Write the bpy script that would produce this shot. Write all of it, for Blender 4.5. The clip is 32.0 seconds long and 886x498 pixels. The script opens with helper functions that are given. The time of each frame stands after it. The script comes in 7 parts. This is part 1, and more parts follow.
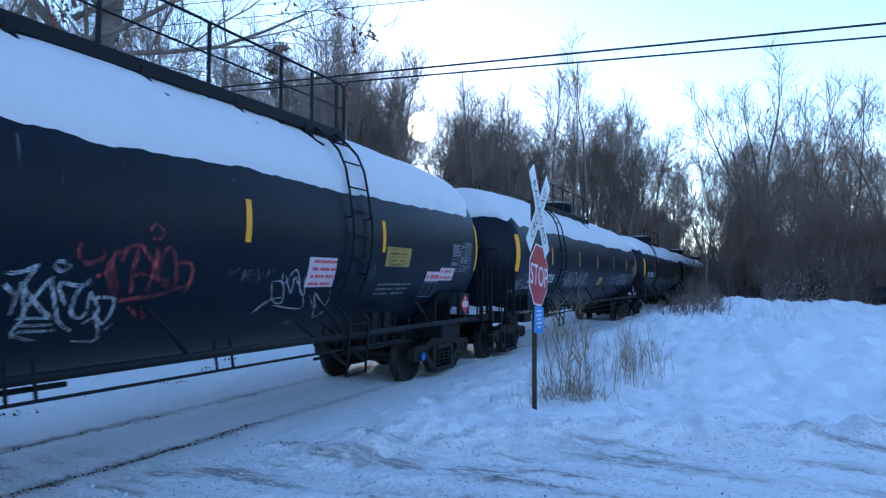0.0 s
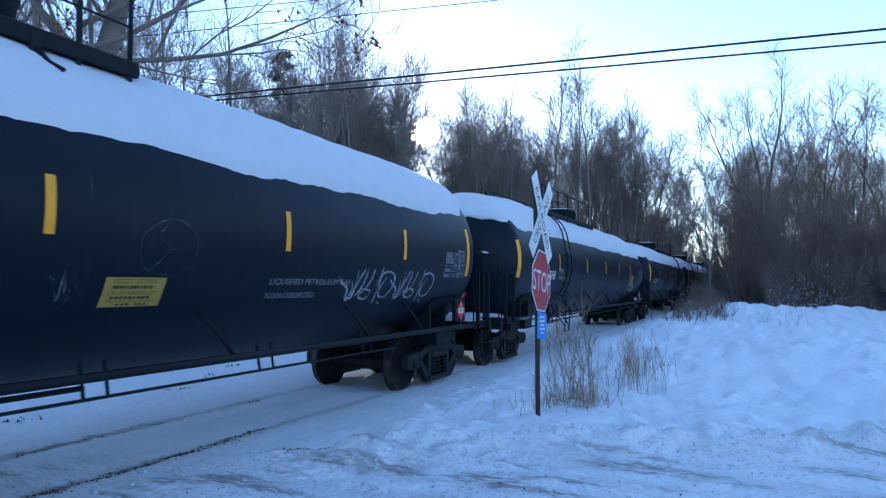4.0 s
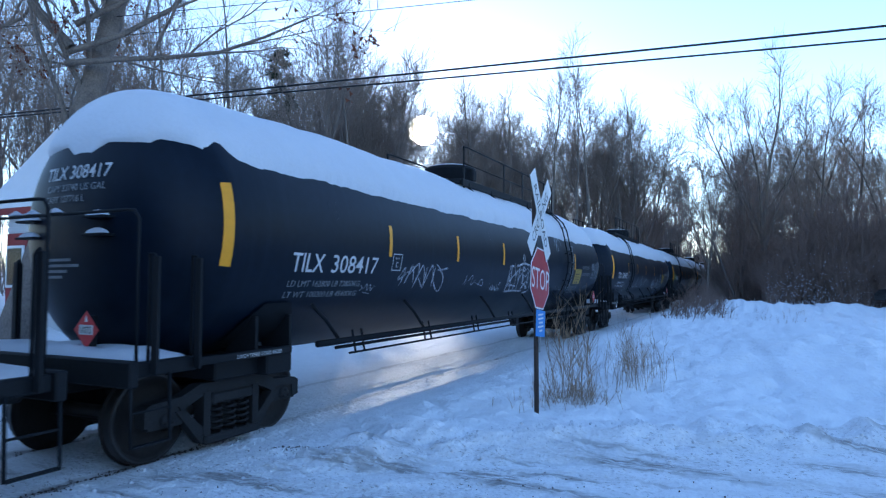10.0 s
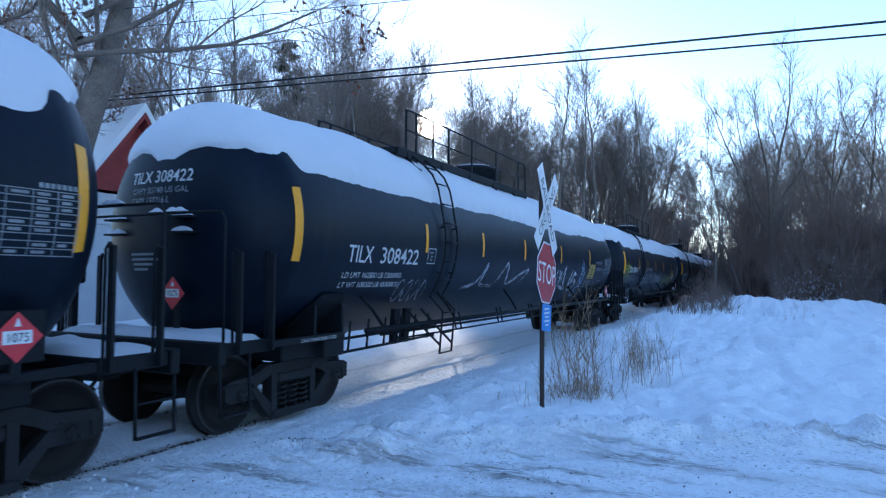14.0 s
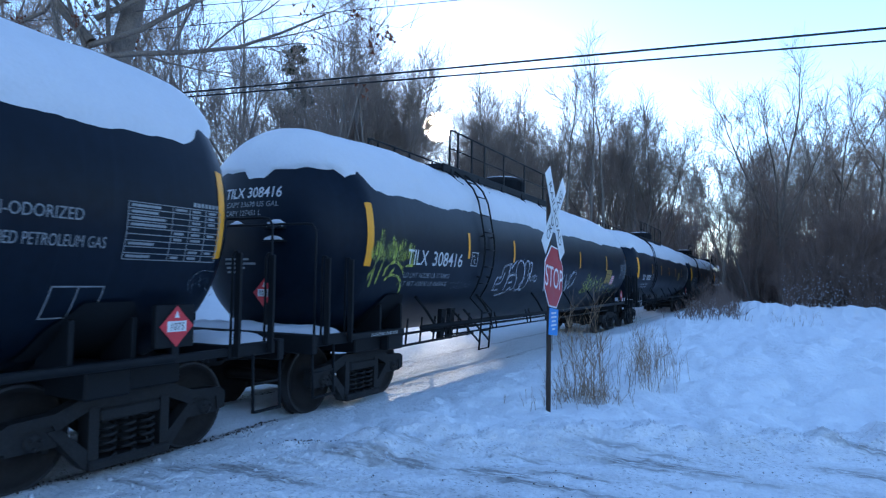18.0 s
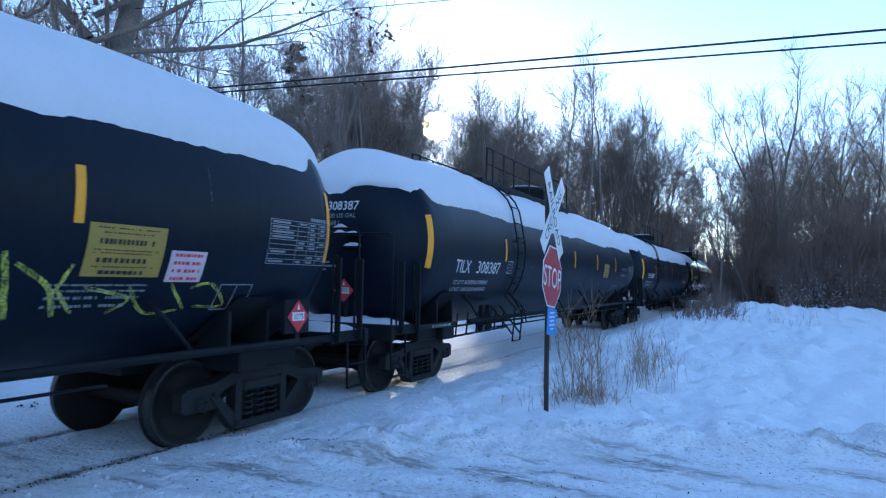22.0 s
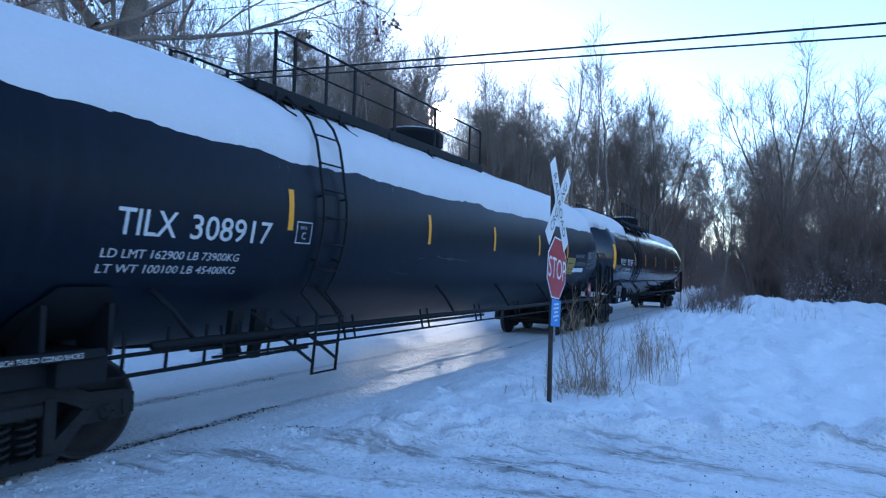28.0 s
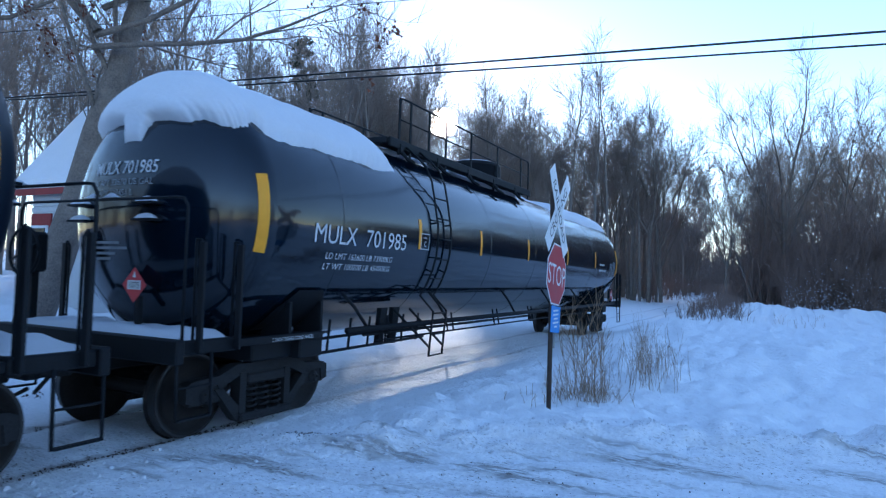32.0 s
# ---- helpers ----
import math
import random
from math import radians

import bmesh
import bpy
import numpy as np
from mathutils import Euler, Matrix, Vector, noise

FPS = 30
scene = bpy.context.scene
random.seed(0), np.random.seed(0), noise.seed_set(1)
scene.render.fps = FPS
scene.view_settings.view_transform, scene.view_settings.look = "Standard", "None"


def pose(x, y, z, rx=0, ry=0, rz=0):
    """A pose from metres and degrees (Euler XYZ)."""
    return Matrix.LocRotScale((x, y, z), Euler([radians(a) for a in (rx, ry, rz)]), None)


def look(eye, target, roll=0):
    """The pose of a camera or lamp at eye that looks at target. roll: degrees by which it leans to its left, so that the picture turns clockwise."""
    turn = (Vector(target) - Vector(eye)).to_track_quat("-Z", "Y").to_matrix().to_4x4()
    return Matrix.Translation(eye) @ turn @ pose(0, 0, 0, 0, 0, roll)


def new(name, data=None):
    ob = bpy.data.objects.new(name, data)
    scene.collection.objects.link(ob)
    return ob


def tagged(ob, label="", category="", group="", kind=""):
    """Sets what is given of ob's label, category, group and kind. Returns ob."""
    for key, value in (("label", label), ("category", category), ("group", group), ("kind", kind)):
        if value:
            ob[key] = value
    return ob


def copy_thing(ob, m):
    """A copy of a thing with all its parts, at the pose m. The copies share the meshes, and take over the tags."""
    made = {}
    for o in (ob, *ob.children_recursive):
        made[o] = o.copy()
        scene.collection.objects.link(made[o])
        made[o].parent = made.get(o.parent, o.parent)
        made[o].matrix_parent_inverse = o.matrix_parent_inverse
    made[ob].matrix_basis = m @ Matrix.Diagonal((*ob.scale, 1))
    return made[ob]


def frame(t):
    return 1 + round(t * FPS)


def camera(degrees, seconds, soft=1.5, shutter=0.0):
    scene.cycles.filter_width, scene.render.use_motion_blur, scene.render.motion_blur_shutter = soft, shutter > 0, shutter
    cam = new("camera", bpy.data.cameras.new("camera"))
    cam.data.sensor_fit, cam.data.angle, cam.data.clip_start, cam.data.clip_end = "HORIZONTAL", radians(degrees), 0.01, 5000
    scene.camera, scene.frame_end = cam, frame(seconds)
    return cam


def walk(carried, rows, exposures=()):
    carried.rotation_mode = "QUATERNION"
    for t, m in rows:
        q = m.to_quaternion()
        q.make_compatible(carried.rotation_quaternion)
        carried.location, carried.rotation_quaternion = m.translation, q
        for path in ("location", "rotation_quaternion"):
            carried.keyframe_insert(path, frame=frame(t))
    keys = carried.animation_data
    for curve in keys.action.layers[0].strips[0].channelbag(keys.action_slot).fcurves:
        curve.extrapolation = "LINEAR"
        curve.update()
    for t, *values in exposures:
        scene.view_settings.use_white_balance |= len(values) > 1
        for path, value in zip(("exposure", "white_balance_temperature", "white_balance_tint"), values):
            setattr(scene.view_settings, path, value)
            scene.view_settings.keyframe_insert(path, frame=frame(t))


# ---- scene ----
cam = camera(69.0, 32.0, soft=1.25, shutter=0.15)

# seconds, eye (x, y, z), turn (rx, ry, rz)
WALK = [
    (0.0, -0.004, 0.001, 1.833, 92.66, -0.16, 25.72), (0.5, 0.001, 0.000, 1.831, 92.72, -0.20, 25.76), (1.0, -0.001, -0.005, 1.830, 92.68, -0.29, 25.73),
    (1.5, 0.001, -0.000, 1.833, 92.75, -0.25, 25.74), (2.0, -0.002, -0.003, 1.830, 92.95, -0.19, 25.92), (2.5, 0.001, -0.007, 1.831, 93.00, -0.13, 26.04),
    (3.0, 0.000, -0.003, 1.831, 93.02, -0.03, 25.90), (3.5, -0.000, -0.005, 1.834, 93.08, -0.09, 25.95), (5.5, 0.001, -0.007, 1.834, 93.50, 0.01, 26.06),
    (6.0, 0.004, -0.009, 1.833, 93.55, 0.05, 25.98), (6.5, 0.005, -0.011, 1.832, 93.47, -0.02, 25.92), (7.0, 0.007, -0.010, 1.834, 93.43, -0.03, 25.88),
    (7.5, 0.005, -0.008, 1.832, 93.33, -0.00, 25.82), (8.0, 0.003, -0.007, 1.831, 93.22, 0.06, 25.82), (8.5, -0.001, -0.007, 1.834, 93.07, -0.07, 25.88),
    (9.0, 0.001, -0.004, 1.832, 93.02, -0.05, 25.76), (9.5, -0.002, -0.001, 1.833, 93.00, -0.07, 25.81), (10.0, -0.001, -0.007, 1.832, 93.01, 0.03, 25.85),
    (10.5, -0.002, -0.003, 1.830, 92.91, 0.17, 25.93), (11.0, -0.002, 0.002, 1.834, 92.73, 0.22, 25.87), (11.5, -0.005, -0.002, 1.832, 92.61, 0.22, 25.93),
    (12.0, -0.005, 0.002, 1.831, 92.62, 0.09, 26.06), (12.5, -0.006, -0.008, 1.830, 92.58, -0.14, 26.07), (13.0, -0.004, -0.006, 1.828, 92.52, -0.35, 26.11),
    (13.5, -0.004, -0.011, 1.832, 92.57, -0.42, 26.27), (14.0, -0.001, -0.011, 1.831, 92.45, -0.38, 26.40), (14.5, -0.007, -0.008, 1.829, 92.43, -0.48, 26.69),
    (16.5, -0.006, -0.006, 1.827, 92.45, -0.82, 26.76), (17.0, -0.009, -0.014, 1.826, 92.52, -0.89, 27.04), (17.5, -0.004, -0.021, 1.828, 92.63, -0.90, 27.15),
    (18.0, -0.004, -0.018, 1.828, 92.75, -0.83, 26.98), (18.5, -0.003, -0.020, 1.826, 92.93, -0.80, 26.99), (19.0, -0.003, -0.021, 1.832, 92.88, -0.69, 26.91),
    (19.5, -0.001, -0.018, 1.833, 92.86, -0.68, 26.95), (20.0, -0.004, -0.021, 1.833, 92.73, -0.76, 27.05), (20.5, -0.005, -0.018, 1.834, 92.64, -0.71, 27.09),
    (21.0, -0.004, -0.015, 1.832, 92.59, -0.74, 26.99), (21.5, -0.006, -0.013, 1.830, 92.65, -0.90, 26.84), (22.0, -0.010, -0.020, 1.830, 92.68, -1.09, 26.80),
    (22.5, -0.012, -0.017, 1.830, 92.62, -1.09, 26.81), (23.0, -0.012, -0.015, 1.830, 92.45, -1.12, 26.90), (23.5, -0.013, -0.023, 1.832, 92.33, -1.19, 26.84),
    (24.0, -0.008, -0.020, 1.830, 92.52, -1.14, 26.74), (24.5, -0.010, -0.021, 1.828, 92.62, -1.09, 26.88), (25.0, -0.008, -0.015, 1.830, 92.58, -0.86, 26.95),
    (25.5, -0.010, -0.018, 1.827, 92.50, -0.81, 26.83), (27.5, -0.013, -0.021, 1.829, 91.91, -1.58, 27.36), (28.0, -0.013, -0.020, 1.827, 91.82, -1.68, 27.19),
    (28.5, -0.017, -0.019, 1.825, 91.92, -1.87, 27.20), (29.0, -0.013, -0.018, 1.822, 91.84, -1.85, 27.18), (29.5, -0.013, -0.016, 1.824, 91.92, -1.79, 27.23),
    (30.0, -0.015, -0.025, 1.824, 92.06, -1.81, 27.24), (30.5, -0.014, -0.027, 1.824, 92.07, -1.79, 27.22), (31.0, -0.014, -0.025, 1.823, 92.16, -1.90, 27.28),
    (31.5, -0.011, -0.026, 1.826, 92.30, -1.92, 27.24), (32.0, -0.007, -0.026, 1.824, 92.38, -1.86, 27.18),
]
EXPOSURE, KELVIN, TINT = 1.37, 5400, 14
walk(cam, [(r[0], pose(*r[1:])) for r in WALK], exposures=[(0.0, EXPOSURE, KELVIN, TINT), (32.0, EXPOSURE, KELVIN, TINT)])

# ---------------------------------------------------------------- light
SUN_WAY = Vector((-0.4639, 0.8859, 0.2393)).normalized()
ELEV = math.asin(SUN_WAY.z)
AZIM = math.atan2(SUN_WAY.x, SUN_WAY.y)
world = bpy.data.worlds.new("winter_sky")
scene.world = world
world.use_nodes = True
wn, wl = world.node_tree.nodes, world.node_tree.links
sky = wn.new("ShaderNodeTexSky")
sky.sky_type = "NISHITA"
sky.sun_disc = False
sky.sun_elevation = ELEV
sky.sun_rotation = AZIM
sky.altitude = 200
sky.air_density, sky.dust_density, sky.ozone_density = 1.0, 0.12, 1.7
wl.new(sky.outputs[0], wn["Background"].inputs[0])
wn["Background"].inputs[1].default_value = 0.15

sun = new("sun_light", bpy.data.lights.new("sun_light", "SUN"))
sun.data.energy, sun.data.angle, sun.data.color = 2.0, radians(0.6), (1.0, 0.86, 0.66)
sun.matrix_world = look(SUN_WAY * 100, (0, 0, 0))


# ---------------------------------------------------------------- materials
def mat(name, base, rough=0.7, metal=0.0, var=0.25, scale=4.0, fine=40.0, bump=0.15, dist=0.01, tint=None, coat=0.0, spec=0.5, rvar=0.1):
    """A paint, stone or snow: base colour varied at two scales, bump and uneven gloss."""
    m = bpy.data.materials.new(name)
    m.use_nodes = True
    n, l = m.node_tree.nodes, m.node_tree.links
    b = n["Principled BSDF"]
    tc = n.new("ShaderNodeTexCoord")
    big, small = n.new("ShaderNodeTexNoise"), n.new("ShaderNodeTexNoise")
    for tex, s, d in ((big, scale, 5.0), (small, fine, 3.0)):
        tex.inputs["Scale"].default_value = s
        tex.inputs["Detail"].default_value = d
        l.new(tc.outputs["Object"], tex.inputs["Vector"])
    add = n.new("ShaderNodeMath")
    add.operation = "ADD"
    l.new(big.outputs[0], add.inputs[0])
    l.new(small.outputs[0], add.inputs[1])
    ramp = n.new("ShaderNodeMapRange")
    ramp.inputs[1].default_value, ramp.inputs[2].default_value = 0.6, 1.4
    l.new(add.outputs[0], ramp.inputs[0])
    mix = n.new("ShaderNodeMix")
    mix.data_type = "RGBA"
    dark = tint or tuple(c * (1 - var) for c in base)
    light = tuple(min(1.0, c * (1 + var * 0.5)) for c in base)
    mix.inputs["A"].default_value, mix.inputs["B"].default_value = (*dark, 1), (*light, 1)
    l.new(ramp.outputs[0], mix.inputs["Factor"])
    l.new(mix.outputs["Result"], b.inputs["Base Color"])
    rr = n.new("ShaderNodeMapRange")
    rr.inputs[3].default_value, rr.inputs[4].default_value = max(0.02, rough - rvar), min(1.0, rough + rvar)
    l.new(big.outputs[0], rr.inputs[0])
    l.new(rr.outputs[0], b.inputs["Roughness"])
    b.inputs["Metallic"].default_value = metal
    b.inputs["Specular IOR Level"].default_value = spec
    b.inputs["Coat Weight"].default_value = coat
    if bump:
        bp = n.new("ShaderNodeBump")
        bp.inputs["Strength"].default_value, bp.inputs["Distance"].default_value = bump, dist
        l.new(add.outputs[0], bp.inputs["Height"])
        l.new(bp.outputs[0], b.inputs["Normal"])
    return m


def tank_paint(name, rough, base, spec):
    """Black car paint with vertical streaks of grime and dried wash."""
    m = mat(name, base, rough, var=0.35, scale=0.8, fine=9.0, bump=0.04, dist=0.02, rvar=0.08, spec=spec)
    n, l = m.node_tree.nodes, m.node_tree.links
    b = n["Principled BSDF"]
    tc, mp, ns = n.new("ShaderNodeTexCoord"), n.new("ShaderNodeMapping"), n.new("ShaderNodeTexNoise")
    mp.inputs["Scale"].default_value = (0.6, 7.0, 0.35)
    ns.inputs["Scale"].default_value, ns.inputs["Detail"].default_value = 1.6, 6.0
    l.new(tc.outputs["Object"], mp.inputs[0])
    l.new(mp.outputs[0], ns.inputs[0])
    mr, mx = n.new("ShaderNodeMapRange"), n.new("ShaderNodeMix")
    mr.inputs[1].default_value, mr.inputs[2].default_value, mr.inputs[4].default_value = 0.55, 0.85, 0.5
    l.new(ns.outputs[0], mr.inputs[0])
    mx.data_type = "RGBA"
    old = b.inputs["Base Color"].links[0].from_socket
    l.new(old, mx.inputs["A"])
    mx.inputs["B"].default_value = (0.010, 0.018, 0.032, 1)
    l.new(mr.outputs[0], mx.inputs["Factor"])
    l.new(mx.outputs["Result"], b.inputs["Base Color"])
    return m


BLACK = tank_paint("tank_black", 0.42, (0.004, 0.009, 0.019), 0.17)
GLOSS = tank_paint("tank_black_gloss", 0.10, (0.003, 0.008, 0.016), 0.6)
STEEL = mat("dark_steel", (0.010, 0.012, 0.015), 0.6, 0.0, 0.4, 5, 50, 0.25, 0.004, spec=0.17)
CAST = mat("cast_iron", (0.019, 0.020, 0.022), 0.75, 0.0, 0.5, 6, 45, 0.5, 0.006, tint=(0.008, 0.008, 0.009), spec=0.3)
WHEEL = mat("wheel_steel", (0.016, 0.014, 0.014), 0.65, 0.0, 0.5, 5, 30, 0.3, 0.004, tint=(0.008, 0.007, 0.007), spec=0.25)
TREAD = mat("tread_steel", (0.05, 0.05, 0.052), 0.4, 0.6, 0.2, 5, 60, 0.05, 0.002)
RAILM = mat("rail_steel", (0.06, 0.04, 0.03), 0.55, 0.4, 0.5, 5, 40, 0.3, 0.004)
YELLOW = mat("yellow_reflective", (0.86, 0.36, 0.006), 0.45, 0.0, 0.15, 8, 80, 0.05, 0.002)
YPANEL = mat("yellow_panel", (0.36, 0.245, 0.04), 0.5, 0.0, 0.2, 8, 60, 0.05, 0.002)
WHITEP = mat("white_lettering", (0.62, 0.63, 0.64), 0.6, 0.0, 0.22, 9, 70, 0.05, 0.002)
DIMP = mat("worn_lettering", (0.25, 0.27, 0.29), 0.65, 0.0, 0.5, 7, 50, 0.05, 0.002)
REDP = mat("placard_red", (0.60, 0.03, 0.045), 0.45, 0.0, 0.15, 9, 70, 0.03, 0.002)
PINK = mat("faded_pink_sticker", (0.64, 0.50, 0.54), 0.55, 0.0, 0.2, 9, 70, 0.03, 0.002)
INK = mat("black_lettering", (0.012, 0.012, 0.013), 0.5, 0.0, 0.2, 9, 70, 0.0)
STOPR = mat("stop_red", (0.40, 0.022, 0.035), 0.4, 0.0, 0.2, 5, 60, 0.04, 0.002)
SIGNW = mat("sign_white", (0.72, 0.73, 0.74), 0.45, 0.0, 0.15, 6, 60, 0.04, 0.002)
BLUES = mat("sign_blue", (0.03, 0.22, 0.62), 0.45, 0.0, 0.12, 6, 60, 0.04, 0.002)
BLUEC = mat("blue_cap", (0.02, 0.13, 0.45), 0.4, 0.0, 0.15, 9, 60, 0.05, 0.002)
GALV = mat("galvanised_steel", (0.30, 0.31, 0.32), 0.5, 0.7, 0.3, 6, 60, 0.1, 0.002)
POSTM = mat("weathered_post", (0.055, 0.038, 0.030), 0.8, 0.0, 0.4, 8, 50, 0.4, 0.006)
RUST = mat("rusty_pipe", (0.11, 0.055, 0.032), 0.8, 0.0, 0.4, 8, 60, 0.3, 0.003)
BARK = mat("bark", (0.19, 0.155, 0.13), 0.92, 0.0, 0.5, 2.5, 22, 0.8, 0.03)
BARKG = mat("bark_grey", (0.22, 0.19, 0.17), 0.92, 0.0, 0.5, 2.5, 22, 0.7, 0.03)
TWIG = mat("twigs", (0.25, 0.20, 0.17), 0.9, 0.0, 0.4, 3, 20, 0.0)
TWIGR = mat("twigs_reddish", (0.23, 0.16, 0.13), 0.9, 0.0, 0.45, 1.5, 20, 0.0)
LEAF = mat("dead_leaf", (0.16, 0.055, 0.028), 0.8, 0.0, 0.4, 5, 40, 0.1, 0.004)
PINE = mat("pine_needles", (0.035, 0.055, 0.030), 0.75, 0.0, 0.5, 2, 30, 0.2, 0.01)
STRAW = mat("dry_weeds", (0.36, 0.245, 0.15), 0.85, 0.0, 0.35, 4, 40, 0.0)
SNOWC = mat("car_snow", (0.66, 0.67, 0.71), 0.7, 0.0, 0.05, 3, 25, 0.25, 0.02)
ROOFSNOW = mat("roof_snow", (0.76, 0.77, 0.80), 0.7, 0.0, 0.05, 2, 18, 0.3, 0.03)
REDWALL = mat("red_boards", (0.26, 0.035, 0.032), 0.75, 0.0, 0.3, 2, 25, 0.3, 0.01)
SIDING = mat("white_siding", (0.52, 0.53, 0.54), 0.7, 0.0, 0.15, 2, 25, 0.15, 0.006)
GLASS = mat("window_glass", (0.02, 0.025, 0.03), 0.08, 0.0, 0.2, 2, 20, 0.0)
WIREM = mat("cable_black", (0.015, 0.015, 0.016), 0.6, 0.0, 0.2, 5, 40, 0.0)
CARP = mat("dark_car_paint", (0.012, 0.012, 0.014), 0.2, 0.0, 0.2, 2, 20, 0.0, coat=0.5)
RUBBER = mat("rubber", (0.016, 0.016, 0.016), 0.8, 0.0, 0.3, 9, 60, 0.2, 0.003)
TAILR = mat("tail_lamp_red", (0.45, 0.02, 0.02), 0.2, 0.0, 0.1, 9, 60, 0.0)


def spray(name, colour, thin=0.0):
    """Sprayed or brushed paint: thin, patchy cover with dry streaks."""
    m = mat(name, colour, 0.6, 0.0, 0.45, 6, 45, 0.0)
    n, l = m.node_tree.nodes, m.node_tree.links
    tc, mp = n.new("ShaderNodeTexCoord"), n.new("ShaderNodeMapping")
    mp.inputs["Rotation"].default_value = (0.45, 0, 0)
    mp.inputs["Scale"].default_value = (1.0, 26.0, 2.2)
    total = None
    for vec, size, lo, hi in ((mp.outputs[0], 1.6, 0.30 + thin, 0.62 + thin), (tc.outputs["Object"], 5.0, 0.28 + thin, 0.58 + thin), (tc.outputs["Object"], 70.0, 0.25, 0.55)):
        t, r = n.new("ShaderNodeTexNoise"), n.new("ShaderNodeMapRange")
        t.inputs["Scale"].default_value, t.inputs["Detail"].default_value = size, 4.0
        l.new(vec, t.inputs["Vector"])
        r.inputs[1].default_value, r.inputs[2].default_value = lo, hi
        l.new(t.outputs[0], r.inputs[0])
        if total is None:
            l.new(tc.outputs["Object"], mp.inputs[0])
            total = r.outputs[0]
        else:
            q = n.new("ShaderNodeMath")
            q.operation = "MULTIPLY"
            l.new(total, q.inputs[0])
            l.new(r.outputs[0], q.inputs[1])
            total = q.outputs[0]
    l.new(total, n["Principled BSDF"].inputs["Alpha"])
    return m


SPRAYW, SPRAYR, SPRAYY, SPRAYB = spray("spray_white", (0.52, 0.56, 0.62), -0.06), spray("spray_red", (0.42, 0.07, 0.07)), spray("spray_yellow", (0.66, 0.70, 0.12), -0.06), spray("spray_blue", (0.40, 0.58, 0.80), -0.08)
SPRAYT = spray("spray_white_thick", (0.55, 0.58, 0.63), -0.10)
SPRAYM = spray("spray_yellow_mist", (0.50, 0.55, 0.10), 0.03)
SPRAYH = spray("spray_overspray", (0.30, 0.36, 0.44), 0.13)
SPRAYD = spray("spray_faded", (0.20, 0.23, 0.27), 0.06)


